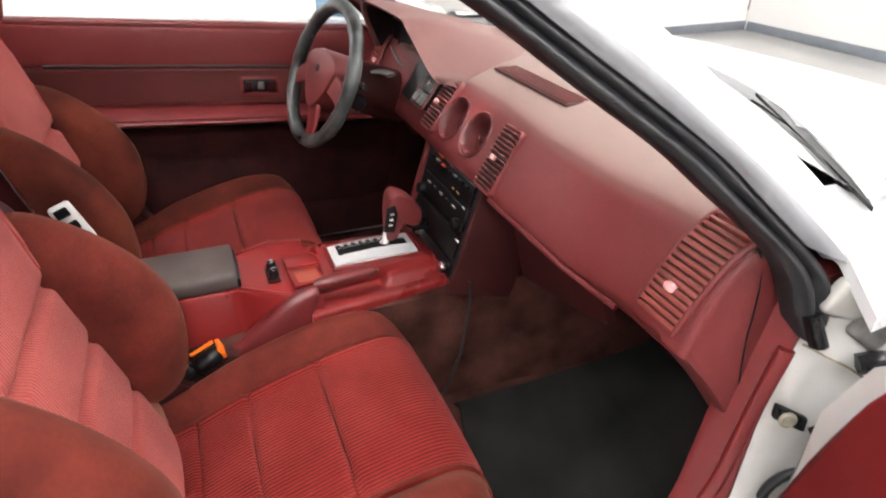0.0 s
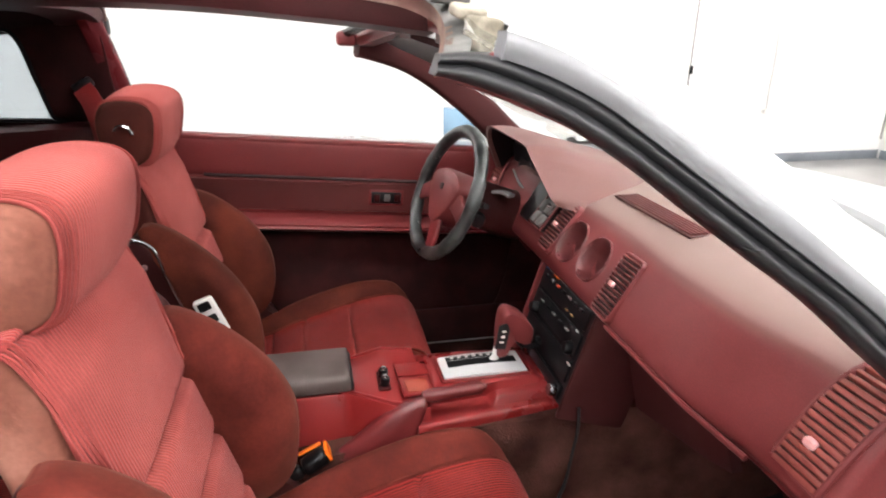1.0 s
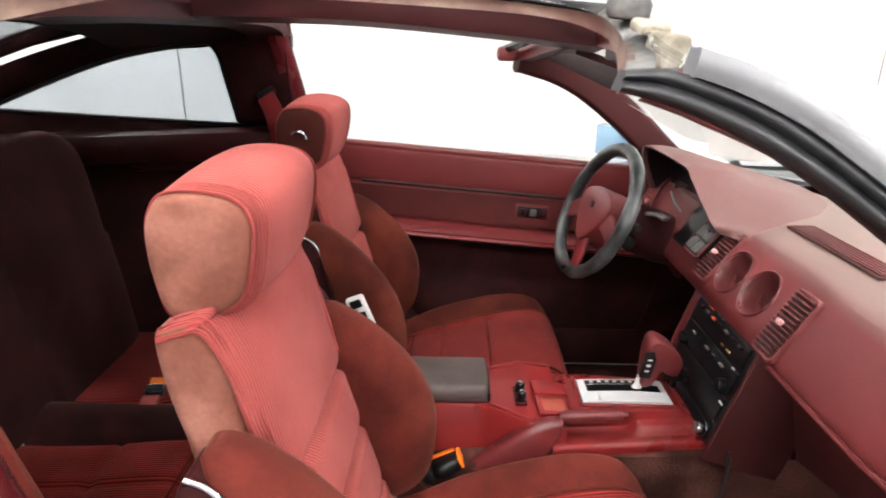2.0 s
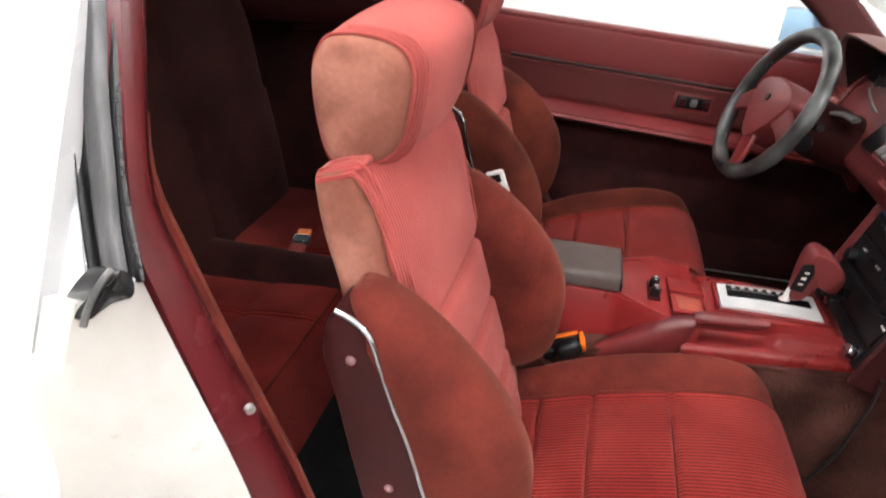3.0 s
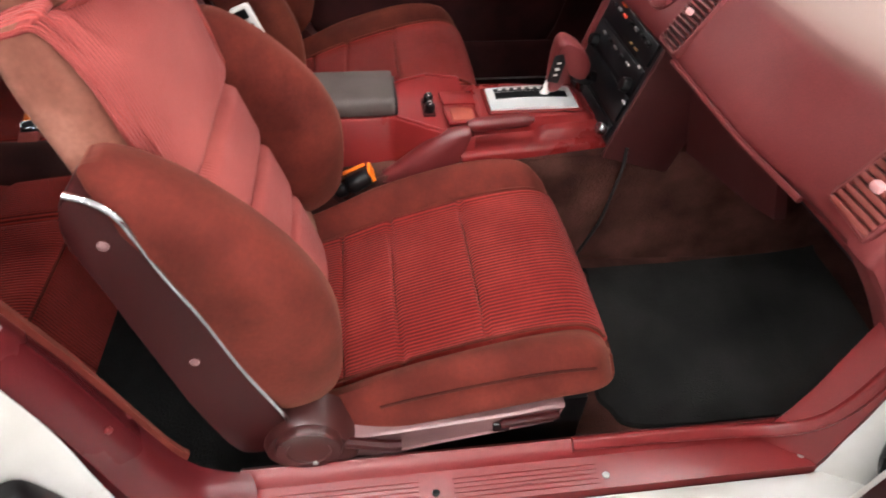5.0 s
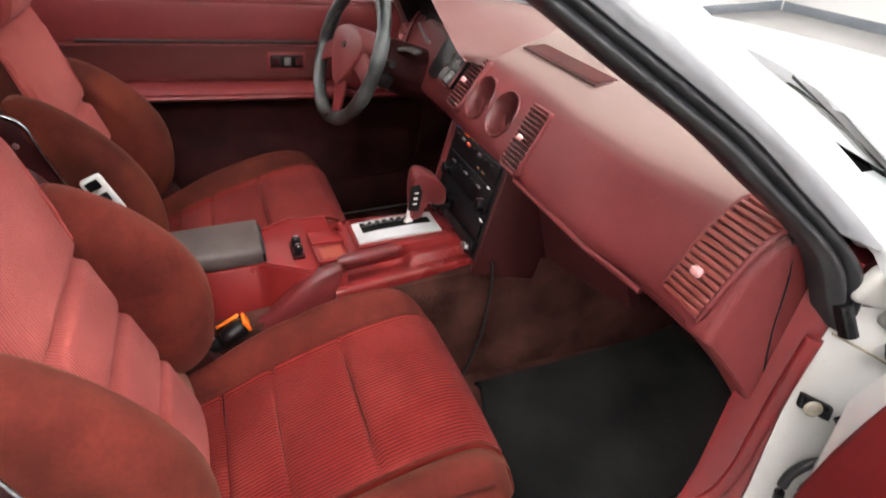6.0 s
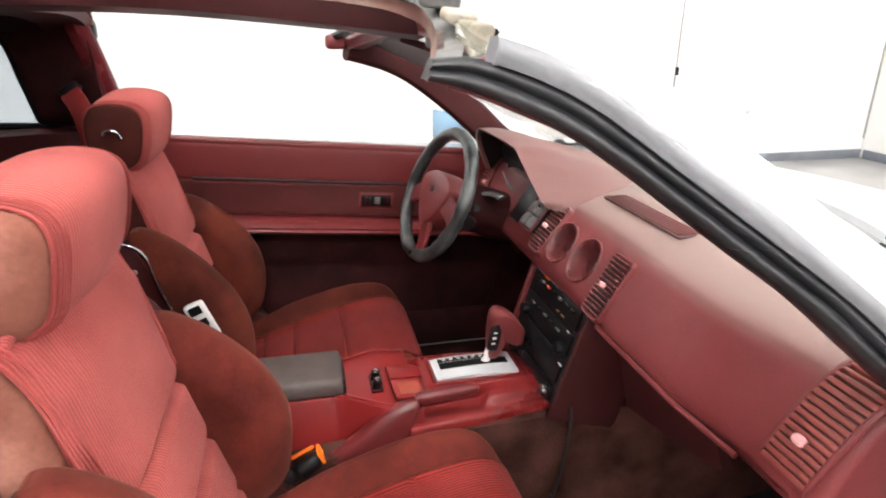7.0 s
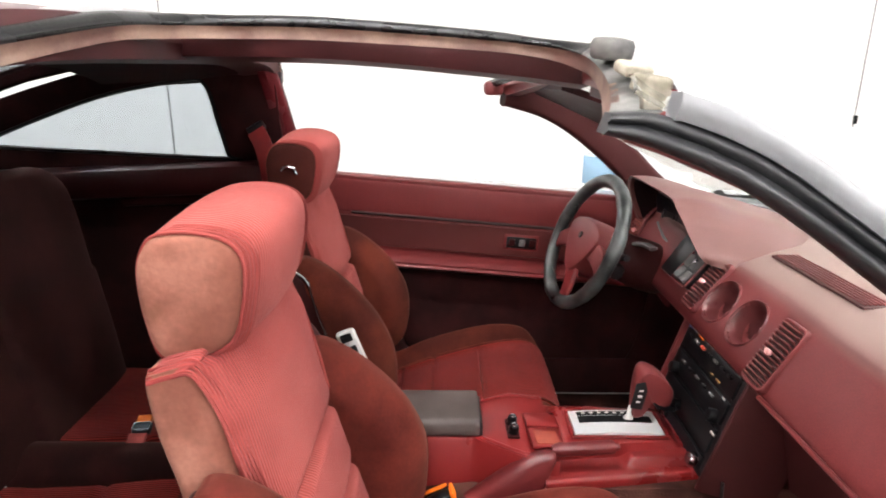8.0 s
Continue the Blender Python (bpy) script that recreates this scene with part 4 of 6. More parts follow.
part("emblem", lathe(WM @ Vector((-0.016, 0, 0.012)), WM.to_3x3() @ Vector((-1, 0, 0)), [(0, 0.009), (0.003, 0.008), (0.003, 0.001)], 14), BLACK, hub)
for sy in (-1, 1):
    part("spoke", sweep([WM @ Vector(q) for q in curve([(0.0, sy * 0.05, 0.0), (0.002, sy * 0.11, -0.02), (0.0, sy * 0.152, -0.045)], 10)], rrect(0.05, 0.014, 0.006), up=WM.to_3x3() @ Vector((-1, 0, 0)), scale=np.linspace(1.1, 0.75, 10)), DASH_RED, wheel)
part("lower_spoke", sweep([WM @ Vector(q) for q in curve([(0.0, 0, -0.05), (0.002, -0.02, -0.11), (0.0, -0.028, -0.155)], 10)], rrect(0.05, 0.014, 0.006), up=WM.to_3x3() @ Vector((-1, 0, 0)), scale=np.linspace(1.1, 0.7, 10)), TRIM_RED, wheel)
col = thing("steering_column", (0.25, 0.375, 0.75), "maroon plastic steering column shroud with stalks", "steering column")
part("shroud", lathe(WM @ Vector((0.03, 0, 0)), WM.to_3x3() @ Vector((1, 0, 0)), [(0, 0.035), (0.01, 0.055), (0.06, 0.06), (0.16, 0.065), (0.2, 0.06)], 20), RECLINER_VINYL, col)
for sy in (-1, 1):
    part("stalk", tube([WM @ Vector(q) for q in ((0.06, sy * 0.05, 0.0), (0.055, sy * 0.1, 0.01), (0.045, sy * 0.14, 0.015))], 0.008, 8), BLACK, col)
part("ignition_lock", lathe(WM @ Vector((0.08, -0.06, -0.03)), (-0.3, -1, -0.1), [(0, 0.02), (0.016, 0.018), (0.018, 0.001)], 16), BLACK, col)

# ---- centre console ----
con = thing("center_console", (0.0, 0.0, 0.25), "red plastic centre console with selector, brake lever and armrest", "console")
part("tunnel_carpet", loft([[(x, -w, 0.25), (x, -w + 0.012, 0.42), (x, -w + 0.02, h), (x, w - 0.02, h), (x, w - 0.012, 0.42), (x, w, 0.25)] for x, w, h in ((-0.75, 0.13, 0.42), (-0.4, 0.14, 0.46), (0.0, 0.15, 0.505), (0.25, 0.155, 0.515), (0.5, 0.17, 0.52), (0.85, 0.19, 0.5))]), CARPET, con, "dark maroon carpeted tunnel side")
# moulded top: shelf, ridge and raised selector deck, with a scooped pocket beside the brake grip
def console_half(x, near):
    yo = np.interp(x, (-0.07, 0.26), (0.136, 0.104))
    k = min(1, max(0, (x - 0.075) / 0.025)) if near else 1.0
    k = k * k * (3 - 2 * k)
    d = min(1, max(0, (0.205 - x) / 0.02)) * min(1, max(0, (x + 0.045) / 0.02))
    top = 0.546 + 0.014 * d + 0.004 * d * (1 - ((x - 0.084) / 0.13) ** 2)
    shelf = [(yo, 0.498), (yo + 0.001, 0.519), (yo - 0.002, 0.5255), (yo - 0.007, 0.528), (yo - 0.020, 0.5285)]
    scoop = [(yo - 0.024, 0.5285), (yo - 0.032, 0.5275), (yo - 0.046, 0.528), (yo - 0.054, 0.532)]
    ridge = [(yo - 0.025, 0.5335), (yo - 0.030, 0.542), (yo - 0.036, 0.5445), (yo - 0.050, 0.546)]
    mid = [(a * (1 - k) + c * k, b * (1 - k) + e * k) for (a, b), (c, e) in zip(scoop, ridge)]
    edge = 0.078 if yo > 0.1 else yo - 0.03
    edge = min(edge, yo - 0.052)
    deck_half = [(edge, 0.546 + 0.2 * (top - 0.546)), (edge - 0.004, top - 0.003), (edge - 0.010, top), (0.045, top + 0.001), (0.0, top + 0.0015)]
    return shelf + mid + deck_half


rows = []
for x in np.concatenate([np.linspace(-0.072, -0.02, 12), np.linspace(-0.01, 0.07, 8), np.linspace(0.075, 0.105, 9), np.linspace(0.12, 0.18, 6), np.linspace(0.184, 0.262, 14)]):
    rows.append([(x, -y, z) for y, z in console_half(x, True)] + [(x, y, z) for y, z in console_half(x, False)[::-1][1:]])
part("selector_deck", loft(rows), CONSOLE_RED, con, "glossy red moulded deck round the selector, scooped beside the brake")
part("deck_bezel", tube([(0.084 + a, -0.006 + b, 0.5665 + 0.004 * (1 - (a / 0.09) ** 2)) for a, b in rrect(0.186, 0.094, 0.006)], 0.0032, 6, wrap=True), CONSOLE_RED, con)


def gate_strip(x0, x1, y0, y1, lift, thick=0.003):
    return sheet(lambda x, y: (x, y, 0.5665 + lift + 0.004 * (1 - ((x - 0.084) / 0.09) ** 2)), np.linspace(x0, x1, 13), (y0, (y0 + y1) / 2, y1), (0, 0, -thick))


gate = part("selector_plate", gate_strip(-0.003, 0.171, -0.047, 0.035, 0.0025, 0.006), ALU, con, "silver selector plate with dark slot")
part("slot", gate_strip(0.012, 0.158, -0.010, 0.012, 0.0042), BLACK, gate)
part("marking_strip", gate_strip(0.012, 0.120, 0.016, 0.028, 0.0042), BLACK, gate)
for k in range(6):
    part("marking_bar", gate_strip(0.022 + 0.016 * k, 0.029 + 0.016 * k, 0.0195, 0.0245, 0.0052, 0.001), OFF_WHITE, gate)
lever = part("selector_lever", loft([[(0.112 + dx + r * math.cos(a), 0.003 + 0.8 * r * math.sin(a), z) for a in np.linspace(0, 2 * math.pi, 12, endpoint=False)] for z, r, dx in ((0.566, 0.012, -0.002), (0.572, 0.0115, 0.0), (0.582, 0.008, 0.004), (0.60, 0.007, 0.006))]), OFF_WHITE, con, "pale tapered lever foot")
grip_prof = curve([(0.107, 0.584), (0.108, 0.610), (0.1125, 0.650), (0.118, 0.682), (0.127, 0.695), (0.140, 0.696), (0.166, 0.683), (0.187, 0.662), (0.199, 0.640), (0.202, 0.618), (0.197, 0.606), (0.180, 0.609), (0.163, 0.617), (0.152, 0.619), (0.146, 0.610), (0.138, 0.588), (0.124, 0.580)], 56, closed=True)
grip_prof = np.array([(0.137 + 0.90 * (a - 0.135) * (0.82 + 0.18 * min(1, max(0, (b - 0.59) / 0.06))), 0.598 + 0.93 * (b - 0.598)) for a, b in grip_prof])
part("selector_grip", plate(grip_prof, lambda a, b, d: (a, 0.004 + d * (0.72 + 0.5 * max(0, b - 0.60) / 0.09), b), [(-0.0235, 0.012), (-0.0215, 0.004), (-0.017, 0.0005), (0.017, 0.0005), (0.0215, 0.004), (0.0235, 0.012)]), DASH_RED, lever, "hammer-shaped maroon selector grip, worn pale on top")
part("grip_underside", plate(curve([(0.160, 0.620), (0.180, 0.612), (0.196, 0.609), (0.203, 0.604), (0.198, 0.597), (0.176, 0.600), (0.160, 0.608)], 30, closed=True), lambda a, b, d: (a, 0.004 + d, b), [(-0.018, 0.003), (-0.015, 0), (0.015, 0), (0.018, 0.003)]), BLACK, lever)
part("grip_button", lathe((0.2, 0.004, 0.606), (1, 0, -0.1), [(0, 0.012), (0.012, 0.011), (0.016, 0.001)], 14), BLACK, lever)
part("grip_label", plate([(0.106, 0.612), (0.129, 0.608), (0.137, 0.650), (0.131, 0.668), (0.114, 0.664)], lambda a, b, d: (a, d, b), [(-0.0205, 0.0), (-0.0225, 0.0), (-0.0232, 0.002)]), BLACK, lever, "black label with pale marks")
for k in range(3):
    part("label_mark", rbox((0.120 + 0.0022 * k, -0.0238, 0.626 + 0.012 * k), (0.008, 0.001, 0.003 + 0.002 * (k == 1)), 0), OFF_WHITE, lever)
# red flank of the armrest box, flaring towards the switch deck
def flank(x):
    return (np.interp(x, (-0.62, -0.2, -0.115, -0.06), (0.066, 0.066, 0.114, 0.118)), np.interp(x, (-0.62, -0.2, -0.115, -0.06), (0.574, 0.572, 0.566, 0.556)))


rows = []
for x in np.concatenate([np.linspace(-0.62, -0.24, 6), np.linspace(-0.21, -0.11, 10), np.linspace(-0.10, -0.046, 6)]):
    yt, zt = flank(x)
    rows.append([(x, s * y, z) for s, y, z in ((-1, yt + 0.02, 0.40), (-1, yt + 0.02, 0.452), (-1, yt + 0.014, 0.456), (-1, yt + 0.002, zt - 0.007), (-1, yt - 0.001, zt - 0.001), (-1, yt - 0.006, zt), (1, yt - 0.006, zt), (1, yt - 0.001, zt - 0.001), (1, yt + 0.002, zt - 0.007), (1, yt + 0.014, 0.456), (1, yt + 0.02, 0.452), (1, yt + 0.02, 0.40))])
part("armrest_box", loft(rows), CONSOLE_RED, con, "red plastic box under the armrest with flaring deck")
part("box_edge", tube([(x, -flank(x)[0] - 0.02, 0.4545) for x in np.linspace(-0.6, -0.2, 8)], 0.002, 6), CHROME, con, "thin bright edge along the box foot")
for sy in (-1, 1):
    part("deck_ridge", tube([(x, sy * (flank(x)[0] - 0.008), flank(x)[1] + 0.0015) for x in np.linspace(-0.19, -0.05, 14)], 0.0032, 8), CONSOLE_RED, con)
rows = []
for x, k in ((-0.62, 1.0), (-0.6, 1.0), (-0.4, 1.0), (-0.22, 1.0), (-0.200, 1.0), (-0.1935, 0.985), (-0.191, 0.95)):
    rows.append([(x, y * k, 0.572 + (z - 0.572) * (0.4 + 0.6 * k)) for y, z in [(-0.064, 0.5745), (-0.066, 0.580), (-0.063, 0.596), (-0.059, 0.603), (-0.050, 0.6065), (0.0, 0.608), (0.050, 0.6065), (0.059, 0.603), (0.063, 0.596), (0.066, 0.580), (0.064, 0.5745)]])
part("armrest_lid", loft(rows), GREY_LID, con, "worn grey-brown padded armrest lid with rounded edge")
part("lid_gap", rbox((-0.189, 0, 0.581), (0.008, 0.118, 0.020), 0.002), BLACK, con)
# tray and toggles
part("tray_wall", rbox((-0.064, -0.060, 0.5685), (0.062, 0.066, 0.007), 0.003, pose(0, 0, 0, 0, 3, 3)), CONSOLE_RED, con)
part("tray_pocket", rbox((-0.063, -0.064, 0.5712), (0.045, 0.044, 0.005), 0.002, pose(0, 0, 0, 0, 3, 3)), TRAY_TAN, con, "shallow worn red tray")
part("tray_step", rbox((-0.064, 0.005, 0.566), (0.066, 0.05, 0.008), 0.003, pose(0, 0, 0, 0, 3, 3)), CONSOLE_RED, con)
part("toggle_plate", rbox((-0.125, -0.030, 0.5695), (0.024, 0.066, 0.004), 0.002), SHELL_VINYL, con)
for k in range(2):
    part("toggle", lathe((-0.125, -0.014 - 0.032 * k, 0.570), (0.1, -0.1, 1), [(0, 0.010), (0.008, 0.009), (0.011, 0.010), (0.018, 0.009), (0.0195, 0.006), (0.020, 0.001)], 14), BLACK, con, "small dark toggle with chrome tip")
    part("toggle_tip", lathe((-0.123, -0.0165 - 0.032 * k, 0.590), (0.1, -0.1, 1), [(0, 0.006), (0.002, 0.005), (0.0025, 0.001)], 12), CHROME, con)
# handbrake: hooded sleeve, grip lying in the scoop
rows = []
for x, top, w in curve([(-0.225, 0.478, 0.012), (-0.197, 0.497, 0.017), (-0.170, 0.518, 0.019), (-0.146, 0.537, 0.020), (-0.120, 0.557, 0.020), (-0.095, 0.569, 0.019), (-0.070, 0.576, 0.0175), (-0.058, 0.576, 0.0165), (-0.054, 0.573, 0.014)], 30):
    rows.append([(x - 0.35 * max(0, top - z - 0.01) * min(1, max(0, (x + 0.12) / 0.05)), -0.112 + w * a, z) for a, z in ((-1.15, 0.47), (-1.12, top - 0.022 - 0.25 * (top - 0.49)), (-1.0, top - 0.012), (-0.72, top - 0.003), (-0.3, top), (0.3, top - 0.0005), (0.8, top - 0.006), (1.0, top - 0.018), (1.05, 0.47))])
part("brake_boot", loft(rows), BRAKE_RED, con, "maroon hooded sleeve of the handbrake")
part("brake_lever", sweep([(-0.060, -0.107, 0.5735), (-0.0585, -0.107, 0.5735), (-0.052, -0.107, 0.5745), (-0.046, -0.107, 0.575), (0.0, -0.107, 0.578), (0.04, -0.107, 0.5805), (0.052, -0.107, 0.581), (0.056, -0.107, 0.5812)], rrect(0.025, 0.023, 0.0095, 5), scale=[0.7, 0.7, 0.85, 1, 1, 1, 0.98, 0.8]), BRAKE_RED, con, "matte red handbrake grip")
part("brake_button", lathe((0.055, -0.107, 0.5812), (1, 0, 0.03), [(0, 0.0065), (0.009, 0.0065), (0.012, 0.001)], 12), BRAKE_RED, con)
wire = curve([(0.237, -0.16, 0.545), (0.235, -0.168, 0.50), (0.225, -0.172, 0.44), (0.215, -0.175, 0.38), (0.19, -0.18, 0.32), (0.15, -0.2, 0.262)], 24)
solo("loose_cable", tube(wire, 0.0035, 6, up=(0, 1, 0)), CABLE_BLACK, "thin black cable hanging along the carpeted tunnel", "cable")

# ---- car shell ----
car = thing("car", (0.0, 0.0, 0.0), "white two-door car with roof panels off and red interior", "car")
part("floor_pan", rbox((-0.15, 0.0, 0.225), (2.1, 1.34, 0.05), 0.004), CARPET, car, "dark maroon carpeted floor")
part("rear_footwell_carpet", rbox((-0.62, -0.39, 0.262), (0.5, 0.5, 0.03), 0.008), BLACK_CARPET, car, "black carpet behind the seat")
part("toe_board", sheet(lambda u, y: (0.62 + 0.32 * u, y, 0.25 + 0.34 * u * u), np.linspace(0, 1, 8), np.linspace(-0.66, 0.66, 8), (0.02, 0, -0.02)), CARPET, car)
part("firewall", rbox((0.93, 0, 0.63), (0.03, 1.34, 0.46), 0.004), BLACK, car)
# sill
sx = np.linspace(-0.445, 0.50, 30)
for sy in (-1, 1):
    prof = [(-0.64, 0.27), (-0.638, 0.372), (-0.648, 0.384), (-0.660, 0.380), (-0.668, 0.366), (-0.70, 0.361), (-0.713, 0.357), (-0.715, 0.34)]
    # far sill is red plastic too; its low light is put into the colour
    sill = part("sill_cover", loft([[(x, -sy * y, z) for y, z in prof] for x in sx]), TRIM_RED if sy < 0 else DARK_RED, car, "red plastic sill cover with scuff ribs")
    for k in range(5):
        for x0, x1 in ((-0.405, -0.205), (-0.155, 0.05)):
            part("scuff_rib", tube([(x0, -sy * (-0.680 - 0.0065 * k), 0.3650 - 0.001 * k), (x1, -sy * (-0.680 - 0.0065 * k), 0.3650 - 0.001 * k)], 0.0010, 5), TRIM_RED, sill)
    for bx in (-0.428, -0.181, 0.062, 0.36):
        part("sill_screw", lathe((bx, sy * 0.697, 0.362), (0, 0, 1), [(0, 0.0055), (0.002, 0.005), (0.0025, 0.001)], 10), GREY_METAL if bx != -0.181 else BLACK, sill)
    part("outer_sill", loft([[(x, sy * y, z) for y, z in curve([(0.715, 0.30), (0.718, 0.345), (0.74, 0.352), (0.775, 0.35), (0.80, 0.335), (0.812, 0.29), (0.80, 0.2), (0.76, 0.18)], 20)] for x in np.linspace(-0.6, 0.62, 12)]), JAMB_WHITE, car, "white painted sill")
# B-pillar trim, from the sill up to the roof
trim_o = curve([(-0.438, -0.716, 0.360), (-0.472, -0.718, 0.364), (-0.505, -0.72, 0.380), (-0.529, -0.72, 0.418), (-0.549, -0.718, 0.50), (-0.574, -0.716, 0.635), (-0.61, -0.714, 0.779), (-0.639, -0.71, 0.882), (-0.659, -0.70, 0.957), (-0.678, -0.643, 1.10), (-0.689, -0.607, 1.18), (-0.700, -0.575, 1.25)], 44)
trim_i = curve([(-0.430, -0.655, 0.388), (-0.462, -0.652, 0.394), (-0.492, -0.65, 0.412), (-0.515, -0.65, 0.452), (-0.535, -0.65, 0.52), (-0.568, -0.651, 0.64), (-0.612, -0.652, 0.765), (-0.65, -0.653, 0.886), (-0.688, -0.637, 0.98), (-0.697, -0.598, 1.088), (-0.708, -0.557, 1.176), (-0.716, -0.525, 1.24)], 44)
for sy in (-1, 1):
    rows = []
    for o, i in zip(trim_o, trim_i):
        row = []
        for k in np.linspace(0, 1, 9):
            q = o * (1 - k) + i * k
            q = q + np.array((0.012, 0, 0.004)) * math.sin(math.pi * k) * 1.2
            row.append((q[0], -sy * q[1] if sy > 0 else q[1], q[2]))
        rows.append(row + [(a - 0.02, b, c) for a, b, c in reversed(row)])
    pt = part("pillar_trim", loft(rows), PILLAR_RED, car, "dark red plastic trim along the door pillar")
    if sy < 0:
        part("coat_screw", lathe((-0.582, -0.69, 0.757), (0.8, -0.6, 0), [(0, 0.006), (0.006, 0.005), (0.007, 0.001)], 10), GREY_METAL, pt)
        part("trim_clip", lathe((-0.543, -0.69, 0.579), (0.8, -0.6, 0), [(0, 0.0045), (0.004, 0.004), (0.005, 0.001)], 10), TRIM_RED, pt)
    # velour edge next to the trim
    part("velour_edge", tube([(q[0] - 0.012, -sy * q[1] if sy > 0 else q[1], q[2]) for q in trim_i[9:34] + np.array((0, 0.008, 0))], 0.012, 8, up=(0, 1, 0)), BROWN_VELOUR, car)
# inner side panels behind the doors
for sy in (-1, 1):
    part("rear_side_panel", rbox((-1.17, sy * 0.66, 0.58), (0.86, 0.04, 0.66), 0.012), DARK_RED, car, "dark red rear side panel")
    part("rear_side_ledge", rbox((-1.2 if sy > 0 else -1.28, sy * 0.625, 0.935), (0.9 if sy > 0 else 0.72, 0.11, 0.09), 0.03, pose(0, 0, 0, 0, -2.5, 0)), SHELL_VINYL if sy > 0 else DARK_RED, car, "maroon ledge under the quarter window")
part("wheelhouse_shelf", rbox((-1.85, 0, 0.72), (0.9, 1.25, 0.1), 0.02), DARK_RED, car)
part("speaker_strip", rbox((-0.99, 0.598, 0.895), (0.34, 0.02, 0.035), 0.012, pose(0, 0, 0, 0, -2.5, 0)), SHELL_VINYL, car)
# near door jamb: white face from the trim out to the skin edge
edge_o = curve([(-0.662, -0.775, 0.925), (-0.678, -0.79, 0.865), (-0.692, -0.803, 0.79), (-0.704, -0.812, 0.69), (-0.702, -0.815, 0.60), (-0.682, -0.813, 0.50), (-0.648, -0.806, 0.42), (-0.60, -0.797, 0.365), (-0.52, -0.79, 0.335), (-0.43, -0.79, 0.333)], 44)
edge_i = curve([(-0.652, -0.715, 0.92), (-0.635, -0.716, 0.86), (-0.61, -0.718, 0.78), (-0.585, -0.72, 0.70), (-0.567, -0.722, 0.62), (-0.557, -0.724, 0.52), (-0.54, -0.726, 0.42), (-0.525, -0.724, 0.385), (-0.495, -0.721, 0.364), (-0.43, -0.717, 0.352)], 44)
for sy in (-1, 1):
    rows = []
    for o, i in zip(edge_o, edge_i):
        row = []
        for k in np.linspace(0, 1, 10):
            q = i * (1 - k) + o * k + np.array((0.014 * math.sin(math.pi * k), 0, 0))
            row.append((q[0], q[1] * -sy * -1 if sy < 0 else -q[1], q[2]))
        rows.append(row + [(a - 0.03, b, c) for a, b, c in reversed(row)])
    rows = [[(a, -abs(b) if sy < 0 else abs(b), c) for a, b, c in r] for r in rows]
    part("door_jamb", loft(rows), JAMB_WHITE, car, "white painted door jamb, yellowed and dirty")
    # outer skin of the quarter
    rows = []
    for o in edge_o:
        z = o[2]
        row = []
        for k in np.concatenate([np.linspace(0, 0.12, 10), np.linspace(0.13, 1, 70)]):
            x = o[0] - 0.004 - k * 1.35
            arch = 0.31 + math.sqrt(max(0, 0.345 ** 2 - (x + 1.18) ** 2)) if abs(x + 1.18) < 0.345 else 0.0
            z = max(o[2], arch + 0.02 * (o[2] - 0.33))
            y = 0.813 + 0.030 * math.sin(min(1, k * 9) * math.pi / 2) - 0.012 * math.exp(-((z - 0.63 + 0.1 * k) / 0.07) ** 2) * min(1, k * 12) - 0.10 * max(0, (z - 0.72) / 0.2) ** 2 - 0.06 * max(0, (0.42 - z) / 0.1) - (0.0 if k else 0.006)
            row.append((x, sy * y, z + 0.01 * k))
        rows.append(row)
    lip = [[(r[0][0] + 0.003, r[0][1] * 0.985, r[0][2])] + r for r in rows]
    part("quarter_panel", loft(lip, closed=False, caps=False), WHITE_PAINT, car, "white rear quarter panel")
    # rear wheel
    tyre = part("rear_wheel", lathe((-1.18, sy * 0.692, 0.31), (0, sy, 0), [(0, 0.2), (0, 0.29), (0.015, 0.31), (0.095, 0.312), (0.115, 0.295), (0.12, 0.22), (0.115, 0.205)], 48), RUBBER, car, "black tyre with silver rim")
    part("rim", lathe((-1.18, sy * 0.692, 0.31), (0, sy, 0), [(0, 0.205), (0.105, 0.205), (0.11, 0.19), (0.08, 0.17), (0.09, 0.05), (0.10, 0.04), (0.10, 0.001)], 40), GREY_METAL, tyre)
    part("wheel_arch", sweep([(-1.18 + 0.357 * math.cos(a), sy * 0.752, 0.31 + 0.357 * math.sin(a)) for a in np.linspace(-0.3, math.pi + 0.3, 40)], rrect(0.12, 0.016, 0.006), up=(0, 1, 0)), BLACK, car)
# striker, vent grille, plug on the near jamb
GRM = Matrix.Translation((-0.606, -0.769, 0.520)) @ Matrix(((0.887, 0.0, 0.462), (0.462, 0.0, -0.887), (0, 1, 0))).to_4x4()


def on_jamb(a, b, d):
    return GRM @ Vector((a, b, d + 0.012))


st = part("door_striker", plate(curve([(-0.042, 0.160), (-0.034, 0.181), (-0.020, 0.187), (-0.010, 0.172), (-0.006, 0.150), (-0.012, 0.122), (-0.024, 0.107), (-0.038, 0.104), (-0.045, 0.125)], 44, closed=True), on_jamb, [(-0.008, 0.0), (0.002, 0.0), (0.004, 0.002), (0.0045, 0.006)]), GREY_METAL, car, "zinc-plated door striker on a rounded plate")
part("grime_ring", plate(curve([(-0.0435, 0.160), (-0.0355, 0.1825), (-0.020, 0.1885), (-0.0085, 0.173), (-0.0045, 0.150), (-0.0105, 0.121), (-0.023, 0.1055), (-0.039, 0.1025), (-0.0465, 0.125)], 44, closed=True), on_jamb, [(-0.008, 0.0), (-0.001, 0.0), (0.0005, 0.002)]), GRIME, st)
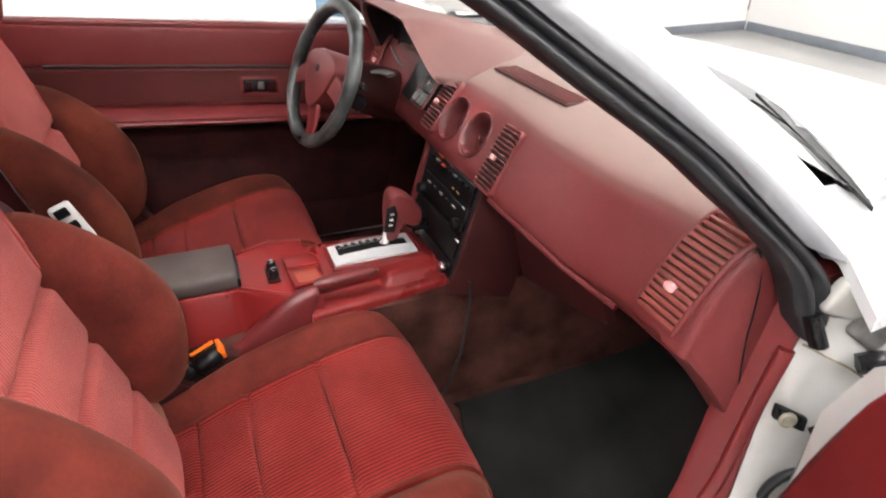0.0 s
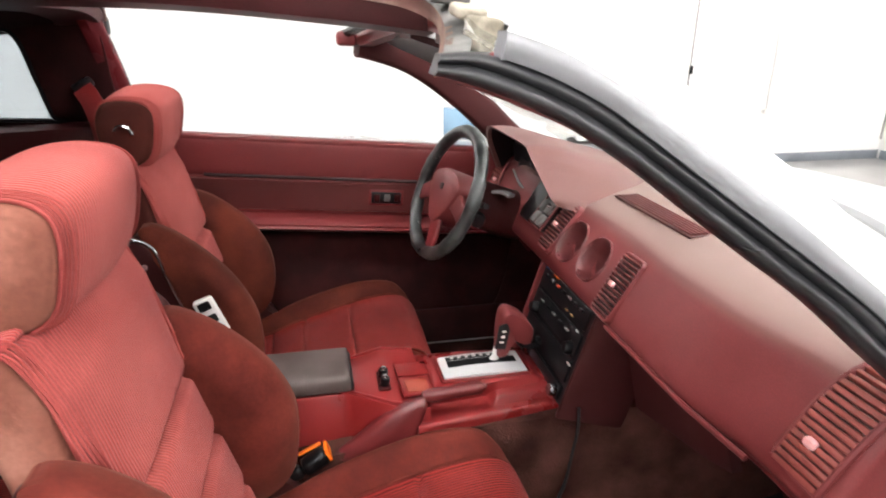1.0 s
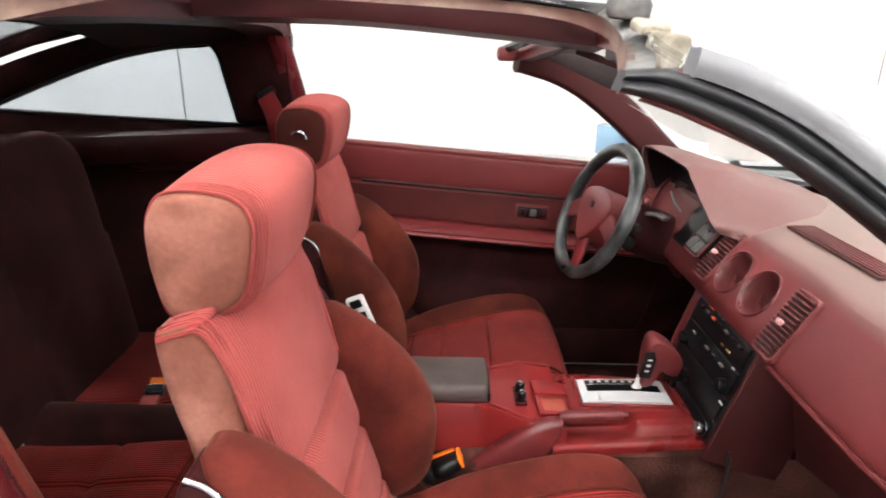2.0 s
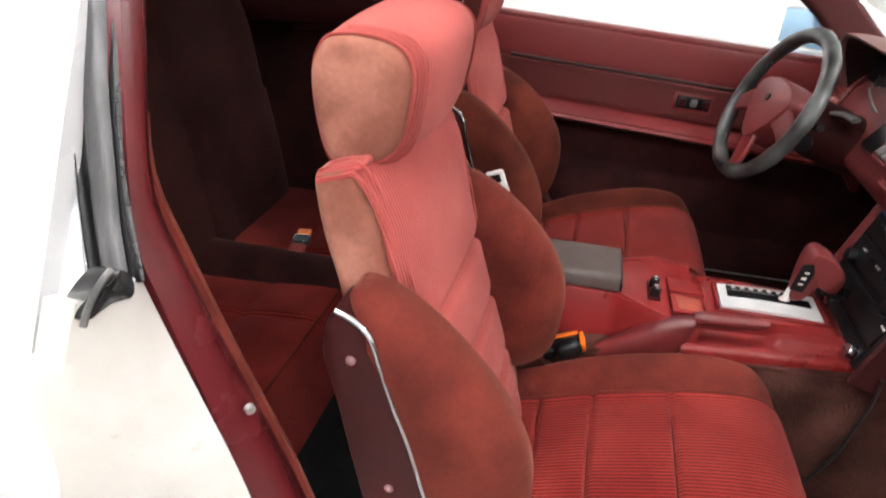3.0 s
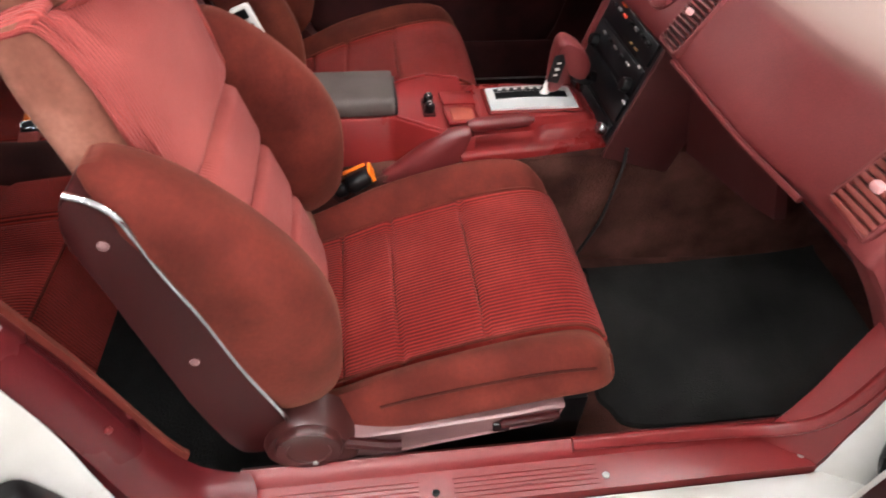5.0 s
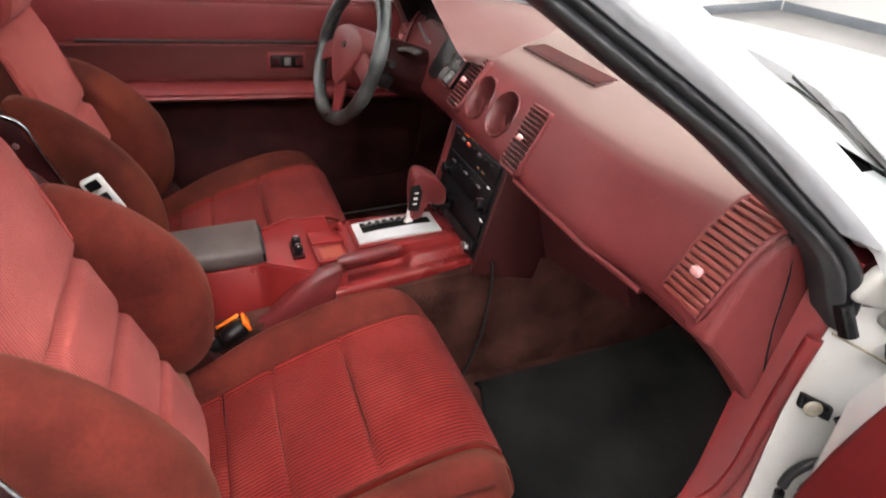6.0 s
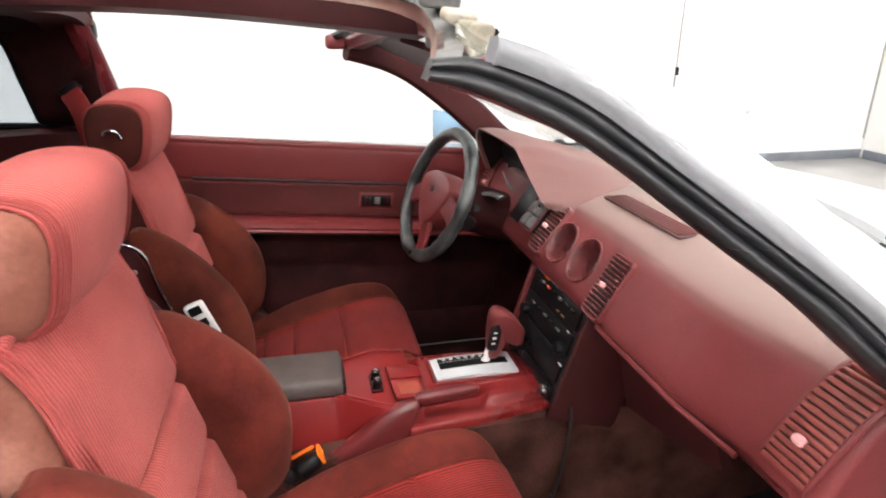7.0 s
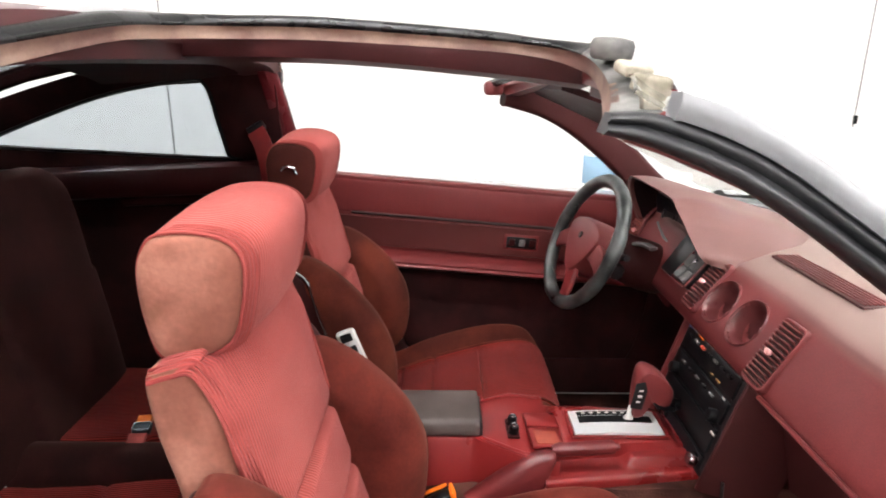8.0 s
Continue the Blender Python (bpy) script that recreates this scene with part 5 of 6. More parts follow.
part("striker_loop", sweep([on_jamb(*q) for q in ((-0.030, 0.168, 0.002), (-0.018, 0.172, 0.010), (-0.005, 0.171, 0.020), (0.000, 0.166, 0.022), (-0.002, 0.158, 0.024), (-0.010, 0.140, 0.024), (-0.016, 0.131, 0.018), (-0.024, 0.126, 0.004))], rrect(0.012, 0.006, 0.002), up=(0.4, -0.8, 0.3)), CHROME, st)
part("striker_bolt", lathe(on_jamb(-0.030, 0.125, 0.002), (0.462, -0.887, 0), [(0, 0.013), (0.004, 0.013), (0.006, 0.009), (0.016, 0.008), (0.017, 0.001)], 14), GREY_METAL, st)
part("paint_mark", lathe(on_jamb(-0.030, 0.160, 0.003), (0.462, -0.887, 0), [(0, 0.004), (0.0022, 0.0036), (0.0025, 0.001)], 12), BLUE_PAINT, st)
go = curve([(-0.012, 0.098), (-0.028, 0.076), (-0.048, 0.038), (-0.051, 0.014), (-0.040, -0.004), (-0.008, -0.040), (0.018, -0.058), (0.034, -0.052), (0.042, -0.030), (0.037, 0.014), (0.028, 0.058), (0.014, 0.096)], 72, closed=True)
gr = part("jamb_vent", plate(go, on_jamb, [(-0.016, 0), (0.004, 0), (0.007, 0.003), (0.007, 0.008), (0.001, 0.009), (0.000, 0.012)]), BLACK, car, "black rounded vent grille with slanted grey slats")
for k in range(7):
    u = k / 6
    ta, tb_, ba, bb = np.interp(u, (0, 0.5, 1), (0.002, 0.018, 0.033)), np.interp(u, (0, 0.5, 1), (0.086, 0.046, -0.014)), np.interp(u, (0, 0.5, 1), (-0.036, -0.018, 0.020)), np.interp(u, (0, 0.5, 1), (0.036, -0.008, -0.042))
    part("slat", moved(rbox(((ta + ba) / 2, (tb_ + bb) / 2, 0.0165), (0.0112, math.hypot(ta - ba, tb_ - bb), 0.007), 0.0018, pose(0, 0, 0, 0, 0, -math.degrees(math.atan2(ta - ba, tb_ - bb))) @ pose(0, 0, 0, 0, 22, 0)), GRM), SLAT_GREY, gr)
part("jamb_plug", moved(rbox((0.012, -0.104, 0.014), (0.024, 0.050, 0.012), 0.006, pose(0, 0, 0, 0, 0, 42)), GRM), PLUG_GREY, car, "black rubber plug")
part("jamb_slit", tube(curve([(-0.580, -0.779, 0.386), (-0.555, -0.776, 0.371), (-0.531, -0.771, 0.359)], 10), 0.0022, 6), DARK_HOLE, car)
# door pillar: bright strip, black groove, worn seal and inner bead, side by side
strip_l = curve([(-0.747, -0.571, 1.255), (-0.735, -0.621, 1.148), (-0.73, -0.641, 1.105), (-0.726, -0.661, 1.062), (-0.715, -0.691, 0.996), (-0.705, -0.711, 0.952), (-0.695, -0.73, 0.911)], 40)
groove_l = curve([(-0.737, -0.573, 1.255), (-0.73, -0.621, 1.149), (-0.727, -0.641, 1.105), (-0.722, -0.661, 1.062), (-0.712, -0.691, 0.996), (-0.701, -0.711, 0.953), (-0.689, -0.73, 0.912)], 40)
seal_l = curve([(-0.733, -0.574, 1.255), (-0.723, -0.621, 1.149), (-0.719, -0.64, 1.106), (-0.714, -0.66, 1.063), (-0.701, -0.69, 0.998), (-0.69, -0.71, 0.954), (-0.677, -0.729, 0.913)], 40)
seal_r = curve([(-0.707, -0.572, 1.255), (-0.697, -0.62, 1.15), (-0.693, -0.639, 1.108), (-0.688, -0.659, 1.065), (-0.674, -0.689, 1.001), (-0.664, -0.709, 0.958), (-0.652, -0.727, 0.917)], 40)
seal_in = curve([(-0.703, -0.574, 1.255), (-0.688, -0.62, 1.151), (-0.682, -0.639, 1.108), (-0.676, -0.659, 1.066), (-0.665, -0.688, 1.002), (-0.651, -0.708, 0.959), (-0.637, -0.726, 0.919)], 40)


def pillar_band(a_line, b_line, bulge, lift=0.0):
    out = np.array((0.62, -0.75, 0.2))
    rows = []
    for a, b in zip(a_line, b_line):
        rows.append([a * (1 - k) + b * k + out * (lift + bulge * math.sin(math.pi * k)) for k in np.linspace(0, 1, 9)] + [b - out * 0.02, a - out * 0.02])
    return loft(rows)


flange_l = strip_l + np.array((-0.045, -0.018, -0.012))
part("pillar_flange", pillar_band(flange_l, strip_l, 0.004, -0.002), WHITE_PAINT, car, "white painted pillar flange")
part("pillar_strip", pillar_band(strip_l, groove_l, 0.003, 0.003), CHROME, car, "bright strip beside the seal")
part("pillar_groove", pillar_band(groove_l, seal_l, -0.003, -0.002), BLACK, car, "black groove beside the seal")
part("pillar_seal", pillar_band(seal_l, seal_r, 0.009), SEAL_WORN, car, "worn silvery-black rubber door seal")
part("pillar_seal_bead", pillar_band(seal_r, seal_in, 0.003, -0.002), RUBBER, car)


def on_foot(y, z, d):
    return (-0.621 + 0.45 * (y + 0.716) + d, y, z)


part("seal_foot", plate(curve([(-0.757 + 0.68 * (y + 0.765), 0.926 + 0.72 * (z - 0.92)) for y, z in [(-0.738, 0.930), (-0.738, 0.912), (-0.744, 0.904), (-0.754, 0.905), (-0.768, 0.907), (-0.786, 0.902), (-0.795, 0.899), (-0.790, 0.911), (-0.776, 0.926), (-0.760, 0.938), (-0.747, 0.942)]], 60, closed=True), on_foot, [(-0.03, 0.0), (-0.006, 0.0), (-0.003, 0.003), (-0.004, 0.010), (-0.007, 0.016)]), RUBBER, car, "folded black rubber foot of the seal")
part("foot_piping", tube([on_foot(y, z, -0.004) for y, z in curve([(-0.781, 0.908), (-0.775, 0.921), (-0.763, 0.937), (-0.752, 0.947)], 14)], 0.003, 6), RUBBER_WORN, car)
# outer skin above the belt behind the seal (rear pillar)
for sy in (-1, 1):
    part("rear_pillar_skin", sheet(lambda u, v, s=sy: ((-0.725 if s > 0 else -0.706) - 0.01 * (1 - v) - (0.11 if s > 0 else 0.5) * u, s * (0.783 - 0.205 * v + 0.012 * u), 0.868 + 0.387 * v), np.linspace(0, 1, 6), np.linspace(0, 1, 8), (0, -0.03 * sy, 0)), WHITE_PAINT, car, "white outer pillar skin")

# ---- rear seat ----
rear = None
for y0, y1 in ((-0.575, 0.035), (0.165, 0.575)):
    prof = curve([(-1.22, 0.28), (-1.21, 0.385), (-1.12, 0.395), (-1.0, 0.402), (-0.9, 0.414), (-0.825, 0.420), (-0.797, 0.417), (-0.786, 0.404), (-0.778, 0.38), (-0.755, 0.32), (-0.735, 0.27)], 56)
    rings = []
    for y in np.linspace(y0, y1, 49):
        e = min(y - y0, y1 - y)
        drop = 0.03 * max(0, (0.03 - e) / 0.03) ** 2
        groove = 0.012 * math.exp(-((y + 0.12) / 0.006) ** 2)
        rings.append([(x, y, z + (-drop - groove - 0.007 * math.exp(-((x + 0.97) / 0.008) ** 2)) * (z > 0.37)) for x, z in prof])
    if rear is None:
        rear = part("rear_seat", loft(rings), RED_RIB, car, "dark red two-place rear seat with ribbed cushions")
    else:
        part("cushion", loft(rings), RED_RIB, rear, "red ribbed rear cushion")
    part("front_piping", tube([(-0.793, y, 0.416) for y in np.linspace(y0 + 0.02, y1 - 0.02, 20)], 0.003, 6), BROWN_VELOUR, rear)
for cy, y0, y1 in ((-0.33, -0.56, -0.13), (0.33, 0.13, 0.56)):
    back = curve([(-1.17, 0.38), (-1.19, 0.55), (-1.225, 0.78), (-1.245, 0.93), (-1.262, 0.99), (-1.285, 1.008), (-1.32, 1.0), (-1.34, 0.95), (-1.32, 0.6), (-1.29, 0.36)], 44)
    rings = []
    for y in np.linspace(y0, y1, 37):
        k = max(0, (abs(y) - 0.40) / 0.16)
        e = max(0, (0.03 - min(y - y0, y1 - y)) / 0.03)
        rings.append([(x - 0.02 * k ** 3 - 0.015 * e ** 2, y, z - ((0.07 * k ** 2 + 0.02 * e ** 3) if z > 0.75 else 0)) for x, z in back])
    part("backrest", loft(rings), REAR_VELOUR, rear, "dark red rear backrest with raised headrest bulge")
rings = []
for y in np.linspace(-0.13, 0.13, 21):
    e = abs(y) / 0.13
    rings.append([(x, y, z) for x, z in curve([(-1.18, 0.40), (-1.20, 0.6), (-1.235, 0.82), (-1.25, 0.89 + 0.02 * e), (-1.28, 0.912 + 0.025 * e), (-1.32, 0.90), (-1.32, 0.5)], 24)])
part("center_back", loft(rings), REAR_VELOUR, rear, "low centre of the rear backrest")
part("center_divider", sheet(lambda x, y: (x, y, 0.437 - 11.0 * (y - 0.10) ** 2 - 0.4 * max(0, x + 0.86) ** 1.5), np.linspace(-1.2, -0.79, 14), np.linspace(0.035, 0.165, 15), (0, 0, -0.12)), REAR_VELOUR, rear)
part("cargo_shelf", rbox((-1.50, 0.03, 0.99), (0.26, 0.30, 0.02), 0.006, pose(0, 0, 0, 0, 4, 0)), SLAT_GREY, car, "grey shelf behind the rear seat")
part("cargo_cover", rbox((-1.50, 0.26, 0.975), (0.20, 0.14, 0.08), 0.035), CONSOLE_RED, car, "red padded cover behind the rear seat")

# ---- roof frame ----
HX, RX = -0.10, -0.71     # header and hoop
tb = [(x, z) for x, z in ((-0.03, 1.277), (-0.2, 1.296), (-0.45, 1.315), (-0.72, 1.317), (-0.95, 1.311))]
tbar = [[(x, w * y, z + h) for y, h in ((-0.075, -0.052), (-0.088, -0.03), (-0.088, -0.012), (-0.07, 0.004), (0, 0.012), (0.07, 0.004), (0.088, -0.012), (0.088, -0.03), (0.075, -0.052), (0, -0.06))] for (x, z), w in zip(curve(tb, 20), np.linspace(0.95, 0.95, 20))]
part("roof_bar", loft(tbar), ROOF_TRIM, car, "red trimmed centre roof bar")
for sy in (1,):
    part("roof_bar_seal", tube([(x, sy * 0.088, z + 0.006) for x, z in curve(tb, 20)], 0.0075, 8), RUBBER, car, "black rubber roof seal")
    part("roof_bar_channel", sweep([(x, sy * 0.094, z - 0.010) for x, z in curve(tb, 20)], rrect(0.006, 0.011, 0.003)), BAR_EDGE, car, "grimy pinkish seal channel")
part("roof_bar_skin", sheet(lambda u, y: (-0.75 + 0.76 * u, y, 1.332 - 0.05 * u ** 2 - 0.6 * y * y), np.linspace(0, 1, 14), np.linspace(-0.075, 0.075, 7), (0, 0, -0.008)), WHITE_PAINT, car)
# windscreen header
hdr_y = np.linspace(-0.36, 0.56, 35)


def header_point(y):
    a = abs(y) / 0.56
    return -0.03 - 0.085 * a ** 3, 1.258 - 0.055 * a ** 2.2


part("windscreen_header", loft([[(header_point(y)[0] + a * min(1, (0.56 - abs(y)) / 0.07 + 0.25), y, header_point(y)[1] + b * min(1, (0.56 - abs(y)) / 0.07 + 0.25)) for a, b in ((-0.012, -0.03), (-0.016, -0.012), (-0.010, 0.0), (0.0, 0.006), (0.05, 0.002), (0.06, -0.012), (0.02, -0.032))] for y in hdr_y]), TRIM_RED, car, "red trimmed windscreen header")
part("header_skin", loft([[(header_point(y)[0] + a, y, header_point(y)[1] + b) for a, b in ((0.018, 0.002), (0.03, 0.010), (0.056, 0.005), (0.068, -0.012), (0.03, 0.0))] for y in hdr_y]), WHITE_PAINT, car)
part("header_seal", tube([(header_point(y)[0] - 0.036, y, header_point(y)[1] + 0.002) for y in np.linspace(0.09, 0.555, 20)], 0.011, 8), RUBBER, car)
# seal channel of the open roof: along the centre bar, round the corner and out to the screen pillar
lip_line = curve([(-0.690, -0.54, 1.277), (-0.676, -0.30, 1.312), (-0.657, -0.17, 1.320), (-0.60, -0.108, 1.323), (-0.45, -0.09, 1.322), (-0.209, -0.09, 1.305), (-0.122, -0.095, 1.294), (-0.076, -0.13, 1.287), (-0.055, -0.20, 1.279), (-0.054, -0.29, 1.261), (-0.070, -0.40, 1.239), (-0.087, -0.48, 1.222), (-0.101, -0.53, 1.214)], 110)
chan_line = curve([(-0.684, -0.54, 1.262), (-0.668, -0.30, 1.297), (-0.648, -0.17, 1.306), (-0.595, -0.110, 1.309), (-0.45, -0.09, 1.308), (-0.209, -0.09, 1.293), (-0.122, -0.095, 1.284), (-0.084, -0.13, 1.277), (-0.070, -0.20, 1.268), (-0.071, -0.29, 1.253), (-0.086, -0.40, 1.236), (-0.103, -0.48, 1.219), (-0.124, -0.545, 1.203)], 110)
base_line = curve([(-0.688, -0.54, 1.242), (-0.674, -0.30, 1.279), (-0.652, -0.17, 1.288), (-0.595, -0.106, 1.291), (-0.45, -0.087, 1.290), (-0.209, -0.087, 1.277), (-0.122, -0.092, 1.268), (-0.084, -0.125, 1.258), (-0.062, -0.20, 1.242), (-0.071, -0.30, 1.226), (-0.096, -0.42, 1.213), (-0.115, -0.50, 1.204), (-0.127, -0.55, 1.196)], 110)


def seal_strip(a_line, b_line, bulge, back, i0=0, i1=110):
    rows = []
    for a, b in zip(a_line[i0:i1], b_line[i0:i1]):
        turn = min(1, max(0, (-a[1] - 0.10) / 0.12))
        out = np.array((-turn if a[0] > -0.4 else turn, -1 + 0.6 * turn, -0.25))
        out /= np.linalg.norm(out)
        front = [a * (1 - k) + b * k + out * bulge * math.sin(math.pi * k) for k in np.linspace(0, 1, 7)]
        rows.append(front + [b - out * back, a - out * back])
    return loft(rows)


part("roof_seal_lip", seal_strip(lip_line, chan_line, 0.005, 0.012, 0, 72), RUBBER, car, "black rubber lip along the open roof")
part("roof_seal_corner", seal_strip(lip_line, chan_line, 0.006, 0.014, 71, 110), SEAL_GREY, car, "weathered grey seal round the roof corner")
part("roof_seal_channel", seal_strip(chan_line, base_line, -0.003, 0.010), BAR_EDGE, car, "grimy pinkish seal channel")
latch = part("roof_latch", lathe((-0.060, -0.30, 1.262), (0.1, 0, 1), [(0, 0.022), (0.004, 0.026), (0.018, 0.027), (0.024, 0.024), (0.026, 0.016), (0.0262, 0.001)], 26), RUBBER_WORN, car, "weathered grey roof panel latch with grimy block")
part("latch_block", rbox((-0.057, -0.45, 1.229), (0.026, 0.05, 0.036), 0.006, pose(0, 0, 0, 4, 6, 8), 3), CREAM, latch, "grimy cream latch block")
part("latch_cap", rbox((-0.060, -0.40, 1.252), (0.034, 0.035, 0.014), 0.005, pose(0, 0, 0, 12, 4, 10), 3), CREAM, latch)
part("latch_foot", rbox((-0.052, -0.47, 1.209), (0.052, 0.07, 0.010), 0.004), RUBBER_WORN, latch)
part("pillar_end_block", rbox((-0.056, -0.525, 1.220), (0.016, 0.024, 0.016), 0.004, pose(0, 0, 0, 0, 20, 0), 3), JAMB_WHITE, car)
part("header_end_cap", rbox((-0.135, 0.53, 1.20), (0.05, 0.04, 0.035), 0.01), DASH_RED, car)
# sun visors
for sy in (-1, 1):
    part("sun_visor", sheet(lambda u, v, s=sy: (-0.04 + 0.17 * u, s * (0.12 + 0.36 * v), 1.225 - 0.02 * v ** 2 - 0.055 * u - 0.02 * v * u), np.linspace(0, 1, 6), np.linspace(0, 1, 8), (0, 0, -0.014)), SHELL_VINYL, car, "dark maroon sun visor")
# rear hoop
hoop = []
for a in np.linspace(-1, 1, 41):
    y = 0.585 * math.sin(a * math.pi / 2 * 0.98)
    z = 1.312 - 0.07 * abs(a) ** 4
    hoop.append([(RX + dx - 0.02 * abs(a), y, z + dz) for dx, dz in ((0.03, -0.052), (0.040, -0.028), (0.03, 0.0), (-0.02, 0.008), (-0.12, 0.008), (-0.13, -0.045), (-0.05, -0.058))])
part("roof_hoop", loft(hoop), ROOF_TRIM, car, "dark red roof hoop behind the seats")
part("roof_hoop_seal", tube([(RX + 0.035 - 0.02 * abs(a), 0.575 * math.sin(a * math.pi / 2 * 0.98), 1.319 - 0.06 * abs(a) ** 4) for a in np.linspace(0.1, 1, 24)], 0.009, 8, up=(1, 0, 0)), RUBBER, car)
part("roof_hoop_channel", sweep([(RX + 0.042 - 0.02 * abs(a), 0.575 * math.sin(a * math.pi / 2 * 0.98), 1.299 - 0.062 * abs(a) ** 4) for a in np.linspace(0.1, 1, 24)], rrect(0.006, 0.012, 0.003)), BAR_EDGE, car, "grimy pinkish seal channel")
part("rear_roof", sheet(lambda u, y: (-0.70 - 0.45 * u, y, 1.320 - 0.03 * u - 0.07 * abs(y / 0.6) ** 3), np.linspace(0, 1, 8), np.linspace(-0.6, 0.6, 13), (0, 0, -0.03)), DARK_RED, car, "dark headlining")
part("rear_roof_skin", sheet(lambda u, y: (-0.70 - 0.5 * u, y, 1.330 - 0.03 * u - 0.07 * abs(y / 0.6) ** 3), np.linspace(0, 1, 8), np.linspace(-0.62, 0.62, 13), (0, 0, -0.008)), WHITE_PAINT, car)
# side frames round the quarter windows
qo = [(-0.72, 0.94), (-0.71, 1.02), (-0.70, 1.10), (-0.725, 1.255), (-0.95, 1.27), (-1.25, 1.215), (-1.62, 1.09), (-1.70, 0.98), (-1.60, 0.92)]
qi = [(-0.858, 1.0), (-0.862, 1.012), (-0.872, 1.10), (-0.888, 1.203), (-0.95, 1.212), (-1.19, 1.165), (-1.53, 1.045), (-1.54, 1.034), (-1.48, 1.03)]
for sy in (-1, 1):
    oo, ii = curve([(x - 0.075 if i in (0, 1, 2) and sy < 0 else x, z) for i, (x, z) in enumerate(qo)], 60, closed=True), curve(qi, 60, closed=True)

    def side(q, inner, s=sy):
        return (q[0], s * (0.66 - 0.30 * max(0, q[1] - 0.95) - inner), q[1])
    part("quarter_frame", loft([[side(q, 0.0) for q in oo], [side(q, 0.0) for q in ii], [side(q, 0.010) for q in ii], [side(q, 0.022) for q in (ii * 0.75 + oo * 0.25)], [side(q, 0.03) for q in oo]], caps=False, wrap=True), DARK_RED, car, "dark trim frame of the quarter window")
    pane = part("quarter_window", loft([[side(q, -0.002) for q in ii * 1.0], [side(q, 0.004) for q in ii * 1.0]]), TINTED, car, "blue-grey tinted quarter glass")
    pane.visible_shadow = False
    part("window_seal", tube([side(q, 0.011) for q in ii], 0.006, 6, up=(0, 1, 0), wrap=True), BLACK, car)
    part("belt_anchor", rbox((-0.765, sy * 0.585, 1.09), (0.05, 0.02, 0.024), 0.006, pose(0, 0, 0, 0, -30, 0)), BLACK, car)
    if sy > 0:
        part("shoulder_belt", sweep(curve([(-0.765, 0.575, 1.085), (-0.745, 0.565, 1.05), (-0.735, 0.565, 1.0), (-0.735, 0.585, 0.94)], 12), rrect(0.05, 0.003, 0.001), up=(0, 1, 0)), CONSOLE_RED, car, "red webbing shoulder belt")
    part("hoop_catch", rbox((-0.70, sy * 0.585, 1.225), (0.03, 0.03, 0.045), 0.008), BLACK, car)
part("belt_guide", sweep(curve([(-0.645, -0.60, 1.25), (-0.655, -0.60, 1.22), (-0.668, -0.60, 1.19), (-0.690, -0.60, 1.16)], 10), rrect(0.022, 0.006, 0.002), up=(0, 1, 0)), CONSOLE_RED, car, "faded red belt webbing at the pillar top")
# hatch: frame and glass behind
part("hatch_frame", sweep(curve([(-1.15, -0.50, 1.265), (-1.45, -0.50, 1.19), (-1.8, -0.5, 1.06), (-2.05, -0.45, 0.97), (-2.07, 0, 0.98), (-2.05, 0.45, 0.97), (-1.8, 0.5, 1.06), (-1.45, 0.5, 1.19), (-1.15, 0.5, 1.265)], 50), rrect(0.05, 0.04, 0.01)), DARK_RED, car)
hg = part("hatch_glass", sheet(lambda u, y: (-1.14 - 0.9 * u, y, 1.285 - 0.29 * u - 0.02 * u * u - 0.1 * y * y), np.linspace(0, 1, 8), np.linspace(-0.48, 0.48, 9), (0, 0, -0.005)), DARK_GLASS, car, "dark tinted hatch glass")
part("tail_panel", rbox((-2.1, 0, 0.8), (0.05, 1.3, 0.4), 0.02), DARK_RED, car)
part("rear_skin", rbox((-2.16, 0, 0.62), (0.06, 1.6, 0.66), 0.03), WHITE_PAINT, car)
part("cargo_strap", sweep(curve([(-1.3, -0.3, 0.86), (-1.45, -0.1, 0.9), (-1.5, 0.1, 0.9)], 10), rrect(0.04, 0.01, 0.003)), GREY_METAL, car)

# ---- screen pillars, seals, windscreen ----
ap = curve([(-0.142, -0.556, 1.203), (-0.118, -0.563, 1.199), (-0.02, -0.585, 1.168), (0.07, -0.61, 1.117), (0.177, -0.645, 1.035), (0.27, -0.672, 0.95), (0.345, -0.695, 0.885), (0.39, -0.712, 0.825), (0.405, -0.722, 0.775)], 50)
q = ap * np.array((1, -1, 1))
# far pillar trim: shade put in by the darkened dash vinyl
part("screen_pillar", sweep(q + np.array((0.035, -0.028, -0.004)), rrect(0.04, 0.088, 0.015), up=(0.6, 0, 0.8)), KNEE, car, "red trimmed inner screen pillar with shade in its colour")
part("screen_pillar_seal", sweep(q, rrect(0.027, 0.022, 0.010), up=(0.6, 0, 0.8)), RUBBER, car, "thick black rubber pillar seal")
part("screen_pillar_paint", sweep(q[1:] + np.array((0.053, -0.006, 0.040)), rrect(0.056, 0.016, 0.005), up=(0.6, 0, 0.8), scale=np.linspace(0.7, 1.3, 49)), WHITE_PAINT, car, "white painted screen pillar")
# passenger side: everything lies in the leaning plane of the door opening


def in_plane(x, z, out=0.0):
    return np.array((x, -0.596 - 0.281 * x - out, z))


